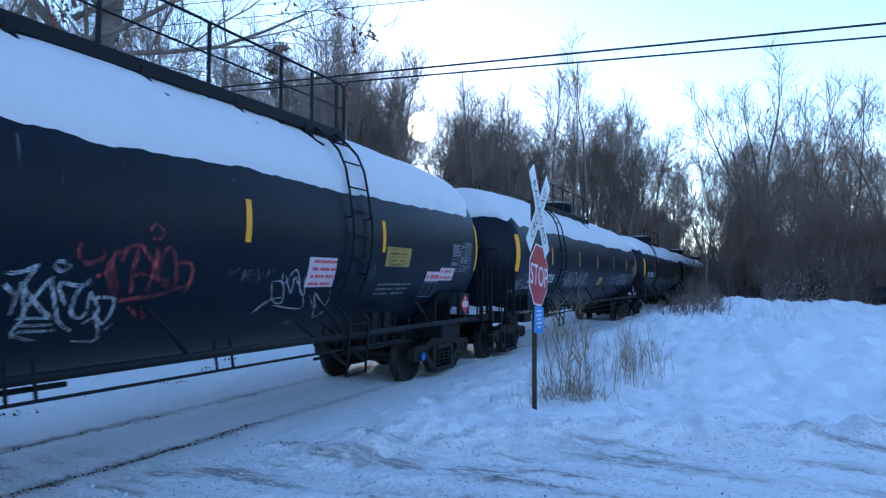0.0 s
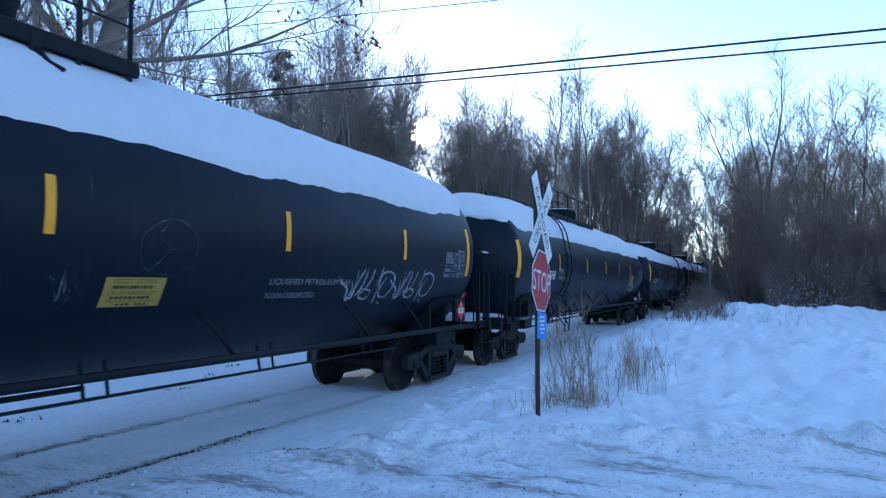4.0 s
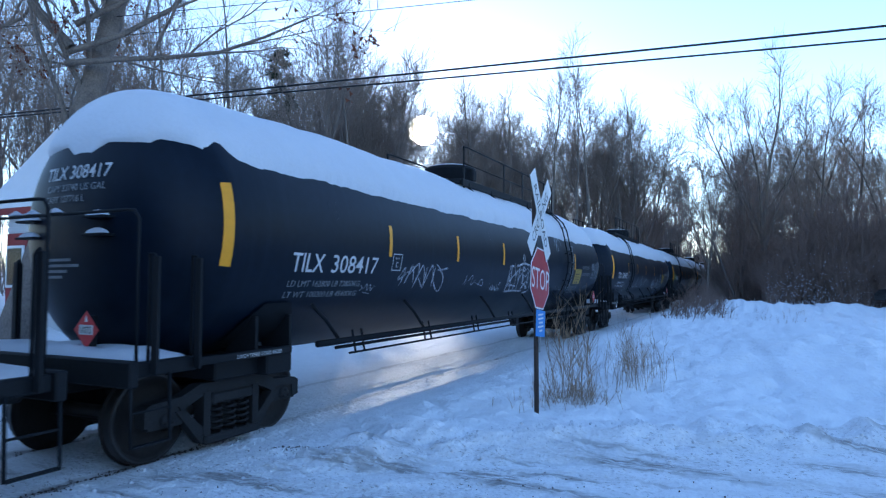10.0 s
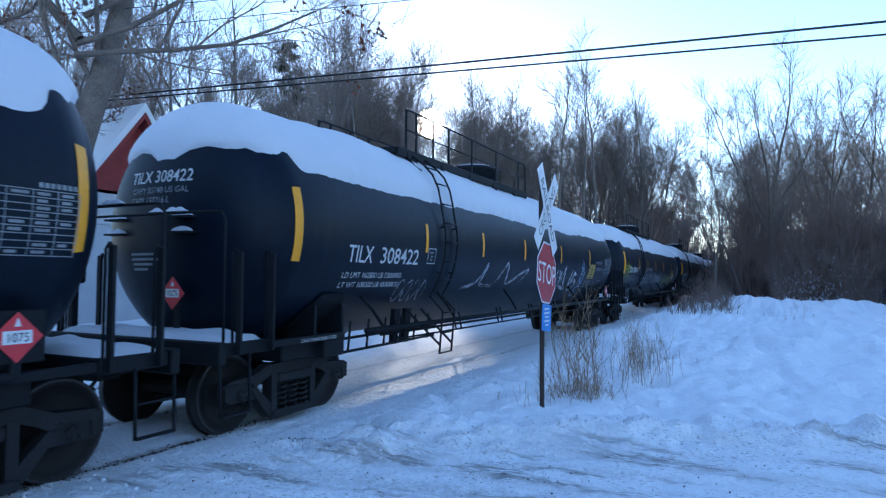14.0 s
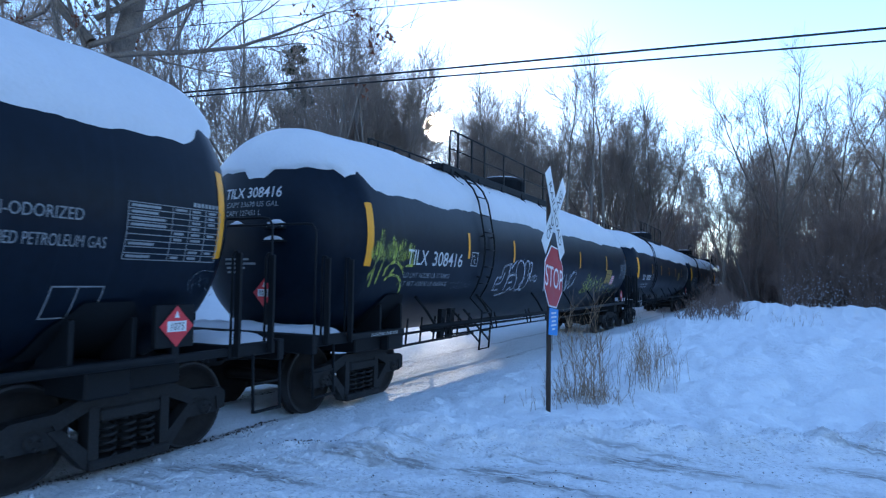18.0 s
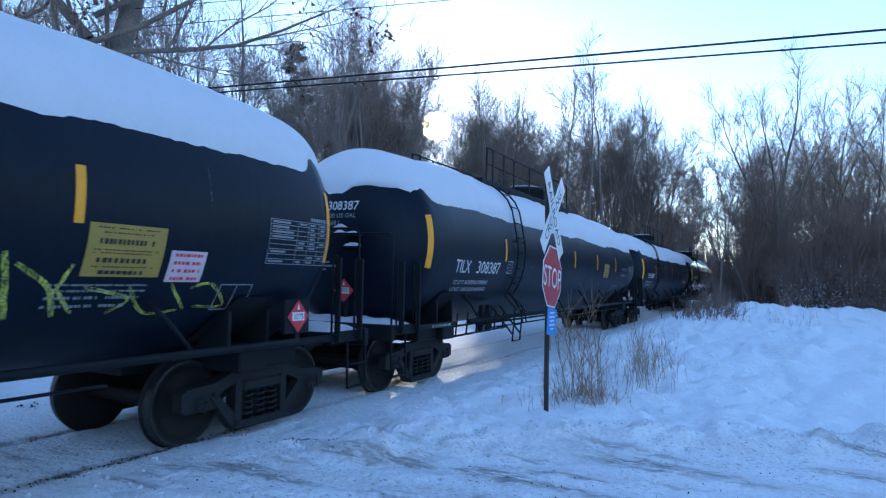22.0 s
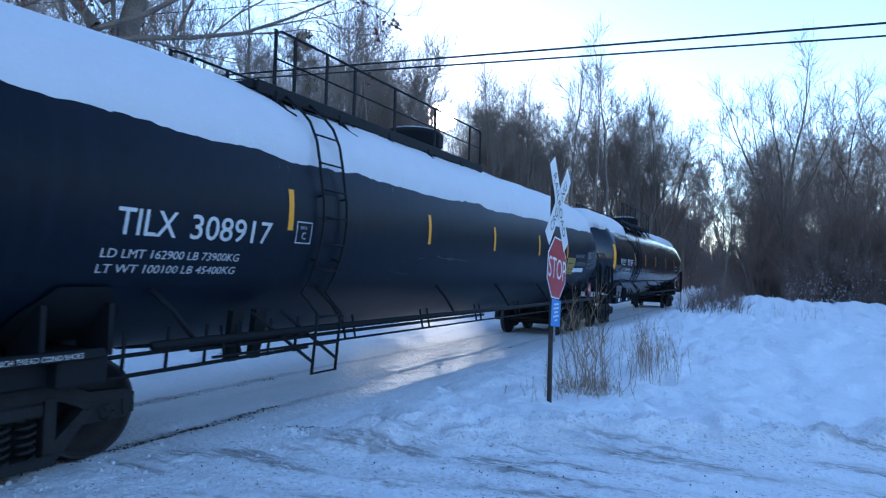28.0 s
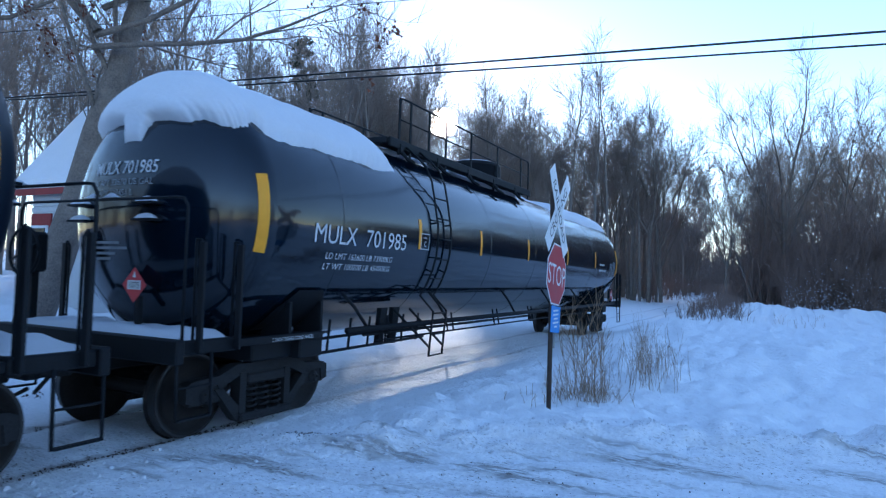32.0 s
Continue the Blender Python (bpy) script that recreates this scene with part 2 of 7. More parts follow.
# ---------------------------------------------------------------- mesh tools
class Mesher:
    """Gathers vertices and faces of one mesh."""

    def __init__(self):
        self.v, self.f, self.smooth = [], [], []

    def add(self, verts, faces, smooth=False):
        o = len(self.v)
        self.v += [tuple(p) for p in verts]
        self.f += [tuple(i + o for i in f) for f in faces]
        self.smooth += [smooth] * len(faces)
        return self

    def box(self, x0, x1, y0, y1, z0, z1, b=0.006):
        b = min(b, (x1 - x0) * 0.4, (y1 - y0) * 0.4, (z1 - z0) * 0.4)
        c, h = ((x0 + x1) / 2, (y0 + y1) / 2, (z0 + z1) / 2), ((x1 - x0) / 2, (y1 - y0) / 2, (z1 - z0) / 2)
        verts, idx = [], {}
        for sx in (-1, 1):
            for sy in (-1, 1):
                for sz in (-1, 1):
                    s = (sx, sy, sz)
                    for a in range(3):
                        idx[(s, a)] = len(verts)
                        verts.append([c[k] + s[k] * (h[k] - (0 if k == a else b)) for k in range(3)])
        faces = []
        for a in range(3):
            u, w = (a + 1) % 3, (a + 2) % 3
            for s in (-1, 1):
                ring = []
                for su, sw in ((-1, -1), (1, -1), (1, 1), (-1, 1)):
                    k = [0, 0, 0]
                    k[a], k[u], k[w] = s, su, sw
                    ring.append(idx[(tuple(k), a)])
                faces.append(ring if s > 0 else ring[::-1])
            for su in (-1, 1):
                for sw in (-1, 1):
                    k0, k1 = [0, 0, 0], [0, 0, 0]
                    k0[a], k1[a] = -1, 1
                    for k in (k0, k1):
                        k[u], k[w] = su, sw
                    q = [idx[(tuple(k0), u)], idx[(tuple(k1), u)], idx[(tuple(k1), w)], idx[(tuple(k0), w)]]
                    faces.append(q if su * sw > 0 else q[::-1])
        for sx in (-1, 1):
            for sy in (-1, 1):
                for sz in (-1, 1):
                    t = [idx[((sx, sy, sz), a)] for a in range(3)]
                    faces.append(t if sx * sy * sz > 0 else t[::-1])
        return self.add(verts, faces)

    def tube(self, pts, r, n=6, caps=True):
        pts = [Vector(p) for p in pts]
        rs = r if isinstance(r, (list, tuple)) else [r] * len(pts)
        verts, faces = [], []
        side = None
        for i, p in enumerate(pts):
            way = (pts[min(i + 1, len(pts) - 1)] - pts[max(i - 1, 0)]).normalized()
            if side is None:
                side = way.orthogonal().normalized()
            else:
                side = (side - way * side.dot(way))
                side = side.normalized() if side.length > 1e-6 else way.orthogonal().normalized()
            up = way.cross(side)
            for k in range(n):
                a = 2 * math.pi * k / n
                verts.append(p + (side * math.cos(a) + up * math.sin(a)) * rs[i])
        for i in range(len(pts) - 1):
            for k in range(n):
                a, b = i * n + k, i * n + (k + 1) % n
                faces.append((a, b, b + n, a + n))
        if caps:
            faces.append(tuple(range(n))[::-1])
            faces.append(tuple(range((len(pts) - 1) * n, len(pts) * n)))
        return self.add(verts, faces, True)

    def lathe(self, prof, n=24, axis="x", at=(0, 0, 0), closed=True):
        """prof: (along, radius) pairs turned about an axis through at."""
        verts, faces = [], []
        for a, r in prof:
            for k in range(n):
                c, s = math.cos(2 * math.pi * k / n) * r, math.sin(2 * math.pi * k / n) * r
                q = {"x": (a, c, s), "y": (s, a, c), "z": (c, s, a)}[axis]
                verts.append([at[i] + q[i] for i in range(3)])
        for i in range(len(prof) - 1):
            for k in range(n):
                a, b = i * n + k, i * n + (k + 1) % n
                faces.append((a, b, b + n, a + n))
        if closed:
            faces.append(tuple(range(n))[::-1])
            faces.append(tuple(range((len(prof) - 1) * n, len(prof) * n)))
        return self.add(verts, faces, True)

    def prism(self, poly, x0, x1):
        """A (y, z) outline pushed along x."""
        n = len(poly)
        verts = [(x0, y, z) for y, z in poly] + [(x1, y, z) for y, z in poly]
        faces = [tuple(range(n))[::-1], tuple(range(n, 2 * n))]
        faces += [(i, (i + 1) % n, n + (i + 1) % n, n + i) for i in range(n)]
        return self.add(verts, faces)

    def grid(self, fn, nu, nv, smooth=True, wrap=False):
        verts = [fn(i / nu, j / nv) for i in range(nu + 1) for j in range(nv + 1)]
        faces = [(i * (nv + 1) + j, (i + 1) * (nv + 1) + j, (i + 1) * (nv + 1) + j + 1, i * (nv + 1) + j + 1) for i in range(nu) for j in range(nv)]
        return self.add(verts, faces, smooth)

    def mesh(self, name, material):
        me = bpy.data.meshes.new(name)
        me.from_pydata(self.v, [], self.f)
        me.polygons.foreach_set("use_smooth", self.smooth)
        me.materials.append(material)
        me.update()
        return me


MARKS = ("lettering", "graffiti", "data_panel", "rail_snow", "scratches", "stencil_box", "plate_box", "leaves", "needles", "crown", "sticker", "tape")


def part(name, made, material, parent, label=""):
    """One mesh object under a thing or under a part."""
    me = made if isinstance(made, bpy.types.Mesh) else made.mesh(name, material)
    ob = new(name, me)
    ob.parent = parent
    return tagged(ob, label, kind="stuff" if name.endswith(MARKS) else "")


def thing(name, label, category, group="", kind="", at=None):
    ob = tagged(new(name), label, category, group, kind)
    ob.empty_display_size = 0.2
    if at is not None:
        ob.matrix_basis = at
    return ob


def solid(name, made, material, label, category, group="", kind="", at=None):
    ob = tagged(new(name, made.mesh(name, material)), label, category, group, kind)
    if at is not None:
        ob.matrix_basis = at
    return ob


def text_mesh(body, size, align="LEFT", squeeze=1.0, bold=0.0):
    """The outline of a word as flat triangles in x and y."""
    cu = bpy.data.curves.new("lettering", "FONT")
    cu.body, cu.size, cu.align_x, cu.resolution_u = body, size, align, 3
    cu.offset = bold * size
    ob = bpy.data.objects.new("lettering", cu)
    scene.collection.objects.link(ob)
    dg = bpy.context.evaluated_depsgraph_get()
    me = bpy.data.meshes.new_from_object(ob.evaluated_get(dg))
    v = [(p.co.x * squeeze, p.co.y) for p in me.vertices]
    f = [tuple(p.vertices) for p in me.polygons]
    bpy.data.objects.remove(ob)
    bpy.data.curves.remove(cu)
    bpy.data.meshes.remove(me)
    return v, f


def smooth_noise(x, y, z=0.0):
    return noise.noise(Vector((x, y, z)))


# ---------------------------------------------------------------- ground
AXIS = -6.40                     # the track's centre line
FWD, RGT = Vector((-0.4347, 0.9006)), Vector((0.9006, 0.4347))


def step01(a, b, x):
    t = min(1.0, max(0.0, (x - a) / (b - a)))
    return t * t * (3 - 2 * t)


def ground_z(x, y):
    """Height of the snow over the rail tops' level."""
    d, l = x * FWD.x + y * FWD.y, x * RGT.x + y * RGT.y
    off = x - AXIS
    n1 = smooth_noise(x * 0.35, y * 0.35, 3.0)
    n2 = smooth_noise(x * 1.3, y * 1.3, 7.0)
    n3 = smooth_noise(x * 4.5, y * 4.5, 11.0)
    n4 = smooth_noise(x * 11.0, y * 11.0, 2.0)
    edge = 6.75 + 0.25 * smooth_noise(l * 0.7, 1.5, 4.0)
    field = step01(edge - 0.5, edge + 0.5, d)
    # the field of deep snow beside the road
    steps = noise.noise(Vector((x * 2.1, y * 2.1, 21.0)))
    z_field = 0.20 + 0.14 * n1 + 0.15 * n2 + 0.06 * step01(9, 34, y) + 0.075 * n3 + 0.012 * n4 - 0.34 * max(0.0, steps - 0.20)
    z_field += 0.22 * step01(0.0, 7.0, l - 1.0) * step01(7.5, 13, d)
    for bx, by, br, bh in ((-0.7, 36.0, 2.0, 0.45), (3.0, 37.5, 1.6, 0.36), (0.9, 35.0, 1.8, 0.15), (-1.2, 12.6, 0.8, 0.1), (3.2, 10.5, 1.6, 0.16), (5.2, 14.0, 2.4, 0.2), (1.2, 16.0, 2.0, 0.18), (7.0, 22.0, 3.0, 0.3), (-11.5, 100.0, 5.0, 1.4)):
        q = ((x - bx) ** 2 + (y - by) ** 2) / br ** 2
        if q < 6:
            z_field += bh * math.exp(-q) * (1 + 0.35 * n2)
    # ploughed heap along the road
    n5 = smooth_noise(x * 23.0, y * 23.0, 6.0) if d < 9 else 0.0
    heap = math.exp(-((d - edge - 0.05) / 0.40) ** 2) * (0.12 + 0.07 * n2 + 0.055 * n3 + 0.035 * n4 + 0.022 * n5)
    # packed road
    rut = smooth_noise(l * 0.25, d * 3.2, 5.0)
    rut2 = smooth_noise(l * 0.6, d * 8.0, 15.0)
    z_road = 0.04 + 0.03 * n1 + 0.030 * rut + 0.020 * rut2 + 0.014 * n3 + 0.014 * n4 + 0.012 * n5 + 0.10 * step01(-4.6, -1.0, x)
    z = z_road * (1 - field) + z_field * field
    near_track = step01(1.15, 2.9, off) if off > 0 else step01(1.3, 2.6, -off)
    z += heap * step01(1.15, 1.9, off)
    bed = 0.016 + 0.016 * n2 + 0.018 * n3 + 0.012 * n4 + 0.010 * n5 + 0.014 * smooth_noise(x * 7.0, y * 0.7, 8.0)
    if off < 0:
        far = -off
        z = 0.05 + 0.06 * n2 + 0.03 * n3 + 0.22 * step01(2.5, 6, far) + 1.0 * step01(8, 16, far) * (1 - step01(26, 40, y)) + 0.12 * n1 + 2.5 * step01(20, 80, far) * step01(30, 60, y)
    z = bed * (1 - near_track) + z * near_track
    for s in (-0.75, 0.75):
        q = abs(off - s)
        z -= 0.020 * math.exp(-((off - s * 0.92) / 0.08) ** 2) * (1 - step01(7, 11, d)) * max(0.0, 0.5 + 1.5 * n2) + 0.0 * q
    if y > 80:
        z += 0.03 * min(y - 80, 160) * step01(3.5, 14, abs(off))
    if y > 45:
        z += 0.012 * (y - 45) * step01(6, 30, abs(off))
    return z


def spread(lo, hi, fine0, fine1, step, grow):
    out, a, s = [], fine0, step
    while a <= fine1:
        out.append(a)
        a += step
    a, s = fine1, step
    while a < hi:
        s *= grow
        a += s
        out.append(min(a, hi))
    a, s = fine0, step
    while a > lo:
        s *= grow
        a -= s
        out.insert(0, max(a, lo))
    return out


def snow_ground_material():
    m = mat("ground_snow", (0.91, 0.92, 0.94), 0.85, 0.0, 0.06, 1.2, 14, 0.8, 0.05, spec=0.15)
    n, l = m.node_tree.nodes, m.node_tree.links
    b = n["Principled BSDF"]
    tc = n.new("ShaderNodeTexCoord")
    sep = n.new("ShaderNodeSeparateXYZ")
    l.new(tc.outputs["Object"], sep.inputs[0])

    def math_node(op, a, c, clamp=False):
        q = n.new("ShaderNodeMath")
        q.operation, q.use_clamp = op, clamp
        for i, w in enumerate((a, c)):
            if isinstance(w, (int, float)):
                q.inputs[i].default_value = w
            elif w is not None:
                l.new(w, q.inputs[i])
        return q.outputs[0]

    def noise_at(scale, rot, size, detail):
        mp, t = n.new("ShaderNodeMapping"), n.new("ShaderNodeTexNoise")
        mp.inputs["Rotation"].default_value = (0, 0, rot)
        mp.inputs["Scale"].default_value = scale
        t.inputs["Scale"].default_value, t.inputs["Detail"].default_value = size, detail
        l.new(tc.outputs["Object"], mp.inputs[0])
        l.new(mp.outputs[0], t.inputs[0])
        return t.outputs[0]

    def over(lo, hi, w):
        r = n.new("ShaderNodeMapRange")
        r.interpolation_type = "SMOOTHSTEP"
        r.inputs[1].default_value, r.inputs[2].default_value = lo, hi
        l.new(w, r.inputs[0])
        return r.outputs[0]

    depth = math_node("ADD", math_node("MULTIPLY", sep.outputs[0], FWD.x), math_node("MULTIPLY", sep.outputs[1], FWD.y))
    wob = math_node("MULTIPLY", noise_at((1, 1, 1), 0, 1.2, 4.0), 1.2)
    on_road = over(7.3, 6.4, math_node("ADD", depth, math_node("SUBTRACT", wob, 0.5)))
    streak = noise_at((0.35, 2.6, 1), -0.4497, 1.1, 6.0)
    grit = noise_at((1, 1, 1), 0, 16.0, 4.0)
    road_dirt = math_node("MULTIPLY", on_road, math_node("MULTIPLY", over(0.36, 0.66, streak), over(0.25, 0.6, grit)))
    bare = math_node("MULTIPLY", on_road, math_node("MULTIPLY", over(0.52, 0.66, noise_at((0.45, 2.2, 1), -0.4497, 1.3, 6.0)), over(0.36, 0.58, noise_at((0.6, 3.0, 1), -0.4497, 7.0, 8.0))))
    speck = over(0.56, 0.70, noise_at((0.7, 1.6, 1), -0.4497, 26.0, 6.0))
    specks = math_node("MULTIPLY", math_node("MULTIPLY", speck, over(7.6, 6.2, depth)), over(0.35, 0.6, noise_at((1, 1, 1), 0, 1.4, 4.0)))
    # grey-blue speckle in the colour, in place of shading on rough snow
    shade_speckle = math_node("MULTIPLY", over(0.50, 0.66, noise_at((1, 1, 1), 0, 30.0, 7.0)), over(8.2, 6.6, depth))
    off = math_node("ABSOLUTE", math_node("SUBTRACT", math_node("ABSOLUTE", math_node("SUBTRACT", sep.outputs[0], AXIS), 0), 0.77), 0)
    frayed = math_node("ADD", off, math_node("MULTIPLY", math_node("SUBTRACT", noise_at((1, 1, 1), 0, 9.0, 8.0), 0.5), 0.20))
    rail_side = over(0.12, 0.02, frayed)
    smear = over(0.24, 0.02, math_node("ADD", off, math_node("MULTIPLY", math_node("SUBTRACT", noise_at((1, 0.4, 1), 0, 6.0, 8.0), 0.5), 0.35)))
    crossing = math_node("MULTIPLY", over(9.0, 5.5, depth), over(0.40, 0.62, noise_at((1, 1, 1), 0, 2.3, 4.0)))
    rail_dirt = math_node("MULTIPLY", rail_side, math_node("ADD", math_node("MULTIPLY", crossing, 0.85), 0.22))
    smear = math_node("MULTIPLY", smear, over(11.0, 6.0, depth))
    between = math_node("MULTIPLY", over(1.3, 0.6, math_node("ABSOLUTE", math_node("SUBTRACT", sep.outputs[0], AXIS), 0)), over(0.42, 0.75, noise_at((3.0, 0.3, 1), 0, 1.5, 5.0)))

    def blend(old, colour, w, amount):
        x = n.new("ShaderNodeMix")
        x.data_type = "RGBA"
        l.new(old, x.inputs["A"])
        x.inputs["B"].default_value = (*colour, 1)
        l.new(math_node("MULTIPLY", w, amount), x.inputs["Factor"])
        return x.outputs["Result"]

    rough = math_node("ADD", noise_at((1, 1, 1), 0, 5.0, 8.0), math_node("MULTIPLY", noise_at((1, 1, 1), 0, 38.0, 6.0), 0.35))
    rough = math_node("ADD", rough, math_node("MULTIPLY", math_node("MULTIPLY", on_road, noise_at((0.5, 4.0, 1), -0.4497, 4.0, 8.0)), 0.7))
    bp = n.new("ShaderNodeBump")
    bp.inputs["Strength"].default_value, bp.inputs["Distance"].default_value = 0.8, 0.05
    l.new(rough, bp.inputs["Height"])
    l.new(b.inputs["Normal"].links[0].from_socket, bp.inputs["Normal"])
    l.new(bp.outputs[0], b.inputs["Normal"])
    c = b.inputs["Base Color"].links[0].from_socket
    c = blend(c, (0.48, 0.46, 0.44), road_dirt, 0.38)
    c = blend(c, (0.16, 0.14, 0.12), bare, 0.7)
    c = blend(c, (0.58, 0.59, 0.62), shade_speckle, 0.30)
    c = blend(c, (0.14, 0.11, 0.085), specks, 0.7)
    c = blend(c, (0.55, 0.52, 0.49), between, 0.16)
    c = blend(c, (0.30, 0.25, 0.21), smear, 0.24)
    c = blend(c, (0.085, 0.062, 0.048), rail_dirt, 1.0)
    l.new(c, b.inputs["Base Color"])
    return m


GSNOW = snow_ground_material()
gx = spread(-900, 900, -9.4, 4.2, 0.06, 1.08)
gy = spread(-900, 1400, 2.2, 9.2, 0.06, 1.045)
gm = Mesher()
gm.v = [(x, y, ground_z(x, y)) for x in gx for y in gy]
ny = len(gy)
gm.f = [(i * ny + j, (i + 1) * ny + j, (i + 1) * ny + j + 1, i * ny + j + 1) for i in range(len(gx) - 1) for j in range(ny - 1)]
gm.smooth = [True] * len(gm.f)
ground = solid("ground", gm, GSNOW, "snow-covered ground with a packed icy road and tyre marks", "ground", kind="structure")

# rails
for s in (-0.75, 0.75):
    rm = Mesher()
    prof = [(-0.07, -0.172), (0.07, -0.172), (0.07, -0.16), (0.012, -0.14), (0.012, -0.05), (0.036, -0.035), (0.034, -0.004), (0.024, 0.0), (-0.024, 0.0), (-0.034, -0.004), (-0.036, -0.035), (-0.012, -0.05), (-0.012, -0.14), (-0.07, -0.16)]
    k = len(prof)
    verts = [(AXIS + s + a, y, z) for y in (-300, 400) for a, z in prof]
    rm.add(verts, [tuple(range(k)), tuple(range(k, 2 * k))[::-1]] + [(i, k + i, k + (i + 1) % k, (i + 1) % k) for i in range(k)])
    solid("rail", rm, RAILM, "worn steel rail sunk in dirty packed snow", "rail", "rails of the track", "structure")


# ---------------------------------------------------------------- trees
def grow(m, twigs, rnd, base, way, length, radius, level, top, spreadness, curl, thin=0.015, limb=0.5):
    """One limb and all that it carries: thick wood into m, fine wood into twigs."""
    segs = 7 if level == 0 else (5, 4, 3, 2)[level - 1]
    pts, rs, p, w = [Vector(base)], [radius], Vector(base), Vector(way).normalized()
    tip = 0.45 if level == 0 else 0.25
    for i in range(segs):
        w = (w + Vector((rnd.gauss(0, curl), rnd.gauss(0, curl), rnd.gauss(0, curl * 0.5) + (0.05 if level else 0.02)))).normalized()
        p = p + w * (length / segs)
        pts.append(p.copy())
        rs.append(radius * (1 - (1 - tip) * (i + 1) / segs))
    (m if level < 2 else twigs).tube(pts, rs, 9 if level == 0 else (5 if level == 1 else 3), caps=False)
    if level >= top:
        return
    kids = (9, 7, 6, 3)[level]
    for i in range(kids):
        at = (0.32 + 0.68 * (i + rnd.random()) / kids) if level == 0 else (0.2 + 0.8 * (i + rnd.random() * 0.9) / kids)
        at = min(at, 0.999)
        q = at * segs
        a, fr = int(q), q - int(q)
        origin = pts[a].lerp(pts[a + 1], fr)
        along = (pts[a + 1] - pts[a]).normalized()
        side = along.orthogonal().normalized()
        turn = Matrix.Rotation(rnd.uniform(0, 2 * math.pi), 3, along)
        side = turn @ side
        lean = rnd.uniform(0.45, 0.95) * spreadness
        out = (along * (1 - 0.35 * lean) + side * lean + Vector((0, 0, 0.18))).normalized()
        size = length * ((0.50 - 0.25 * at) if level == 0 else rnd.uniform(0.35, 0.6))
        grow(m, twigs, rnd, origin, out, size, max(thin, rs[a] * (limb if level == 0 else 0.55)), level + 1, top, spreadness, curl * 1.15, thin, limb)


def hardwood(seed, height, girth, clear, leaders, branches, reach, bark, twig, label, fine=0.008, droop=0.10):
    """A leafless tree: leaders that rise through a rounded crown of boughs, branches and fine twigs."""
    rnd = random.Random(seed)
    tree = thing("bare_tree", label, "tree", "bare trees")
    trunk, crown = Mesher(), Mesher()
    tops = [0.0]

    def line(p, w, length, n, wild, rise):
        pts = [Vector(p)]
        for _ in range(n):
            w = (w + Vector((rnd.gauss(0, wild), rnd.gauss(0, wild), rnd.gauss(0, wild * 0.6) + rise))).normalized()
            pts.append(pts[-1] + w * (length / n))
        return pts

    def at(pts, u):
        q = min(0.999, max(0.0, u)) * (len(pts) - 1)
        i = int(q)
        return pts[i].lerp(pts[i + 1], q - i), (pts[i + 1] - pts[i]).normalized()

    def aside(w, ang, turn):
        side = Matrix.Rotation(turn, 3, w) @ w.orthogonal().normalized()
        return (w * math.cos(ang) + side * math.sin(ang)).normalized()

    def shade(pts, r0, r1, n, into):
        k = len(pts) - 1
        into.tube(pts, [r0 + (r1 - r0) * i / k for i in range(k + 1)], n, False)

    def bough(p, w, length, r, level):
        pts = line(p, w, length, (0, 5, 3, 2)[level], (0, 0.10, 0.12, 0.12)[level], droop * (1, 1, 0.8, 0.5)[level])
        shade(pts, r, max(fine * 0.6, r * 0.40), (0, 5, 4, 3)[level], trunk if level == 1 else crown)
        kids = (0, 5, 4, 2)[level]
        turn = rnd.uniform(0, 6.28)
        for k in range(kids):
            u = 0.15 + 0.80 * (k + rnd.uniform(0.1, 0.9)) / kids
            o, d = at(pts, u)
            turn += 2.4 + rnd.gauss(0, 0.4)
            out = aside(d, rnd.uniform(0.35, 0.75), turn)
            if level < 3:
                bough(o, out, max(0.9, length * rnd.uniform(0.48, 0.72) * (1.1 - 0.35 * u)), max(fine, r * 0.50), level + 1)
            else:
                e = o + (out + Vector((0, 0, 0.2))).normalized() * rnd.uniform(0.5, 1.0)
                crown.tube([o, e], [fine * 0.8, fine * 0.5], 3, False)

    foot = line((0, 0, -0.3), Vector((rnd.gauss(0, 0.02), rnd.gauss(0, 0.02), 1)).normalized(), height * clear + 0.3, 5, 0.025, 0.02)
    shade(foot, girth, girth * 0.72, 9, trunk)
    turn = rnd.uniform(0, 6.28)
    for k in range(leaders):
        o, d = at(foot, 1.0 if k == 0 else rnd.uniform(0.72, 0.98))
        turn += 6.283 / leaders + rnd.gauss(0, 0.3)
        w = d if leaders == 1 else aside(d, rnd.uniform(0.10, 0.20) if k == 0 else rnd.uniform(0.28, 0.58), turn)
        tall = height * (1 - clear) * (1.0 if k == 0 else rnd.uniform(0.72, 0.95))
        pts = line(o, w, tall, 7, 0.07, 0.07)
        r = girth * (0.70 if leaders == 1 else (0.55 if k == 0 else 0.45))
        shade(pts, r, 0.014, 7, trunk)
        tops[0] = max(tops[0], pts[-1].z)
        spin = rnd.uniform(0, 6.28)
        for i in range(branches):
            u = (0.02 if leaders == 1 else 0.10) + 0.86 * ((i + rnd.random()) / branches) ** 0.85
            p, w2 = at(pts, u)
            spin += 2.4 + rnd.gauss(0, 0.3)
            size = reach * height * (0.40 + 0.60 * math.sin(math.pi * (0.15 + 0.62 * u))) * (1.0 - 0.62 * u) * rnd.uniform(0.7, 1.15)
            bough(p, aside(w2, (0.92 - 0.45 * u) * rnd.uniform(0.70, 1.0), spin), max(1.6, size), max(0.018, r * (1 - 0.8 * u) * 0.46), 1)
    part("trunk", trunk, bark, tree)
    part("crown", crown, twig, tree, "bare fine twigs")
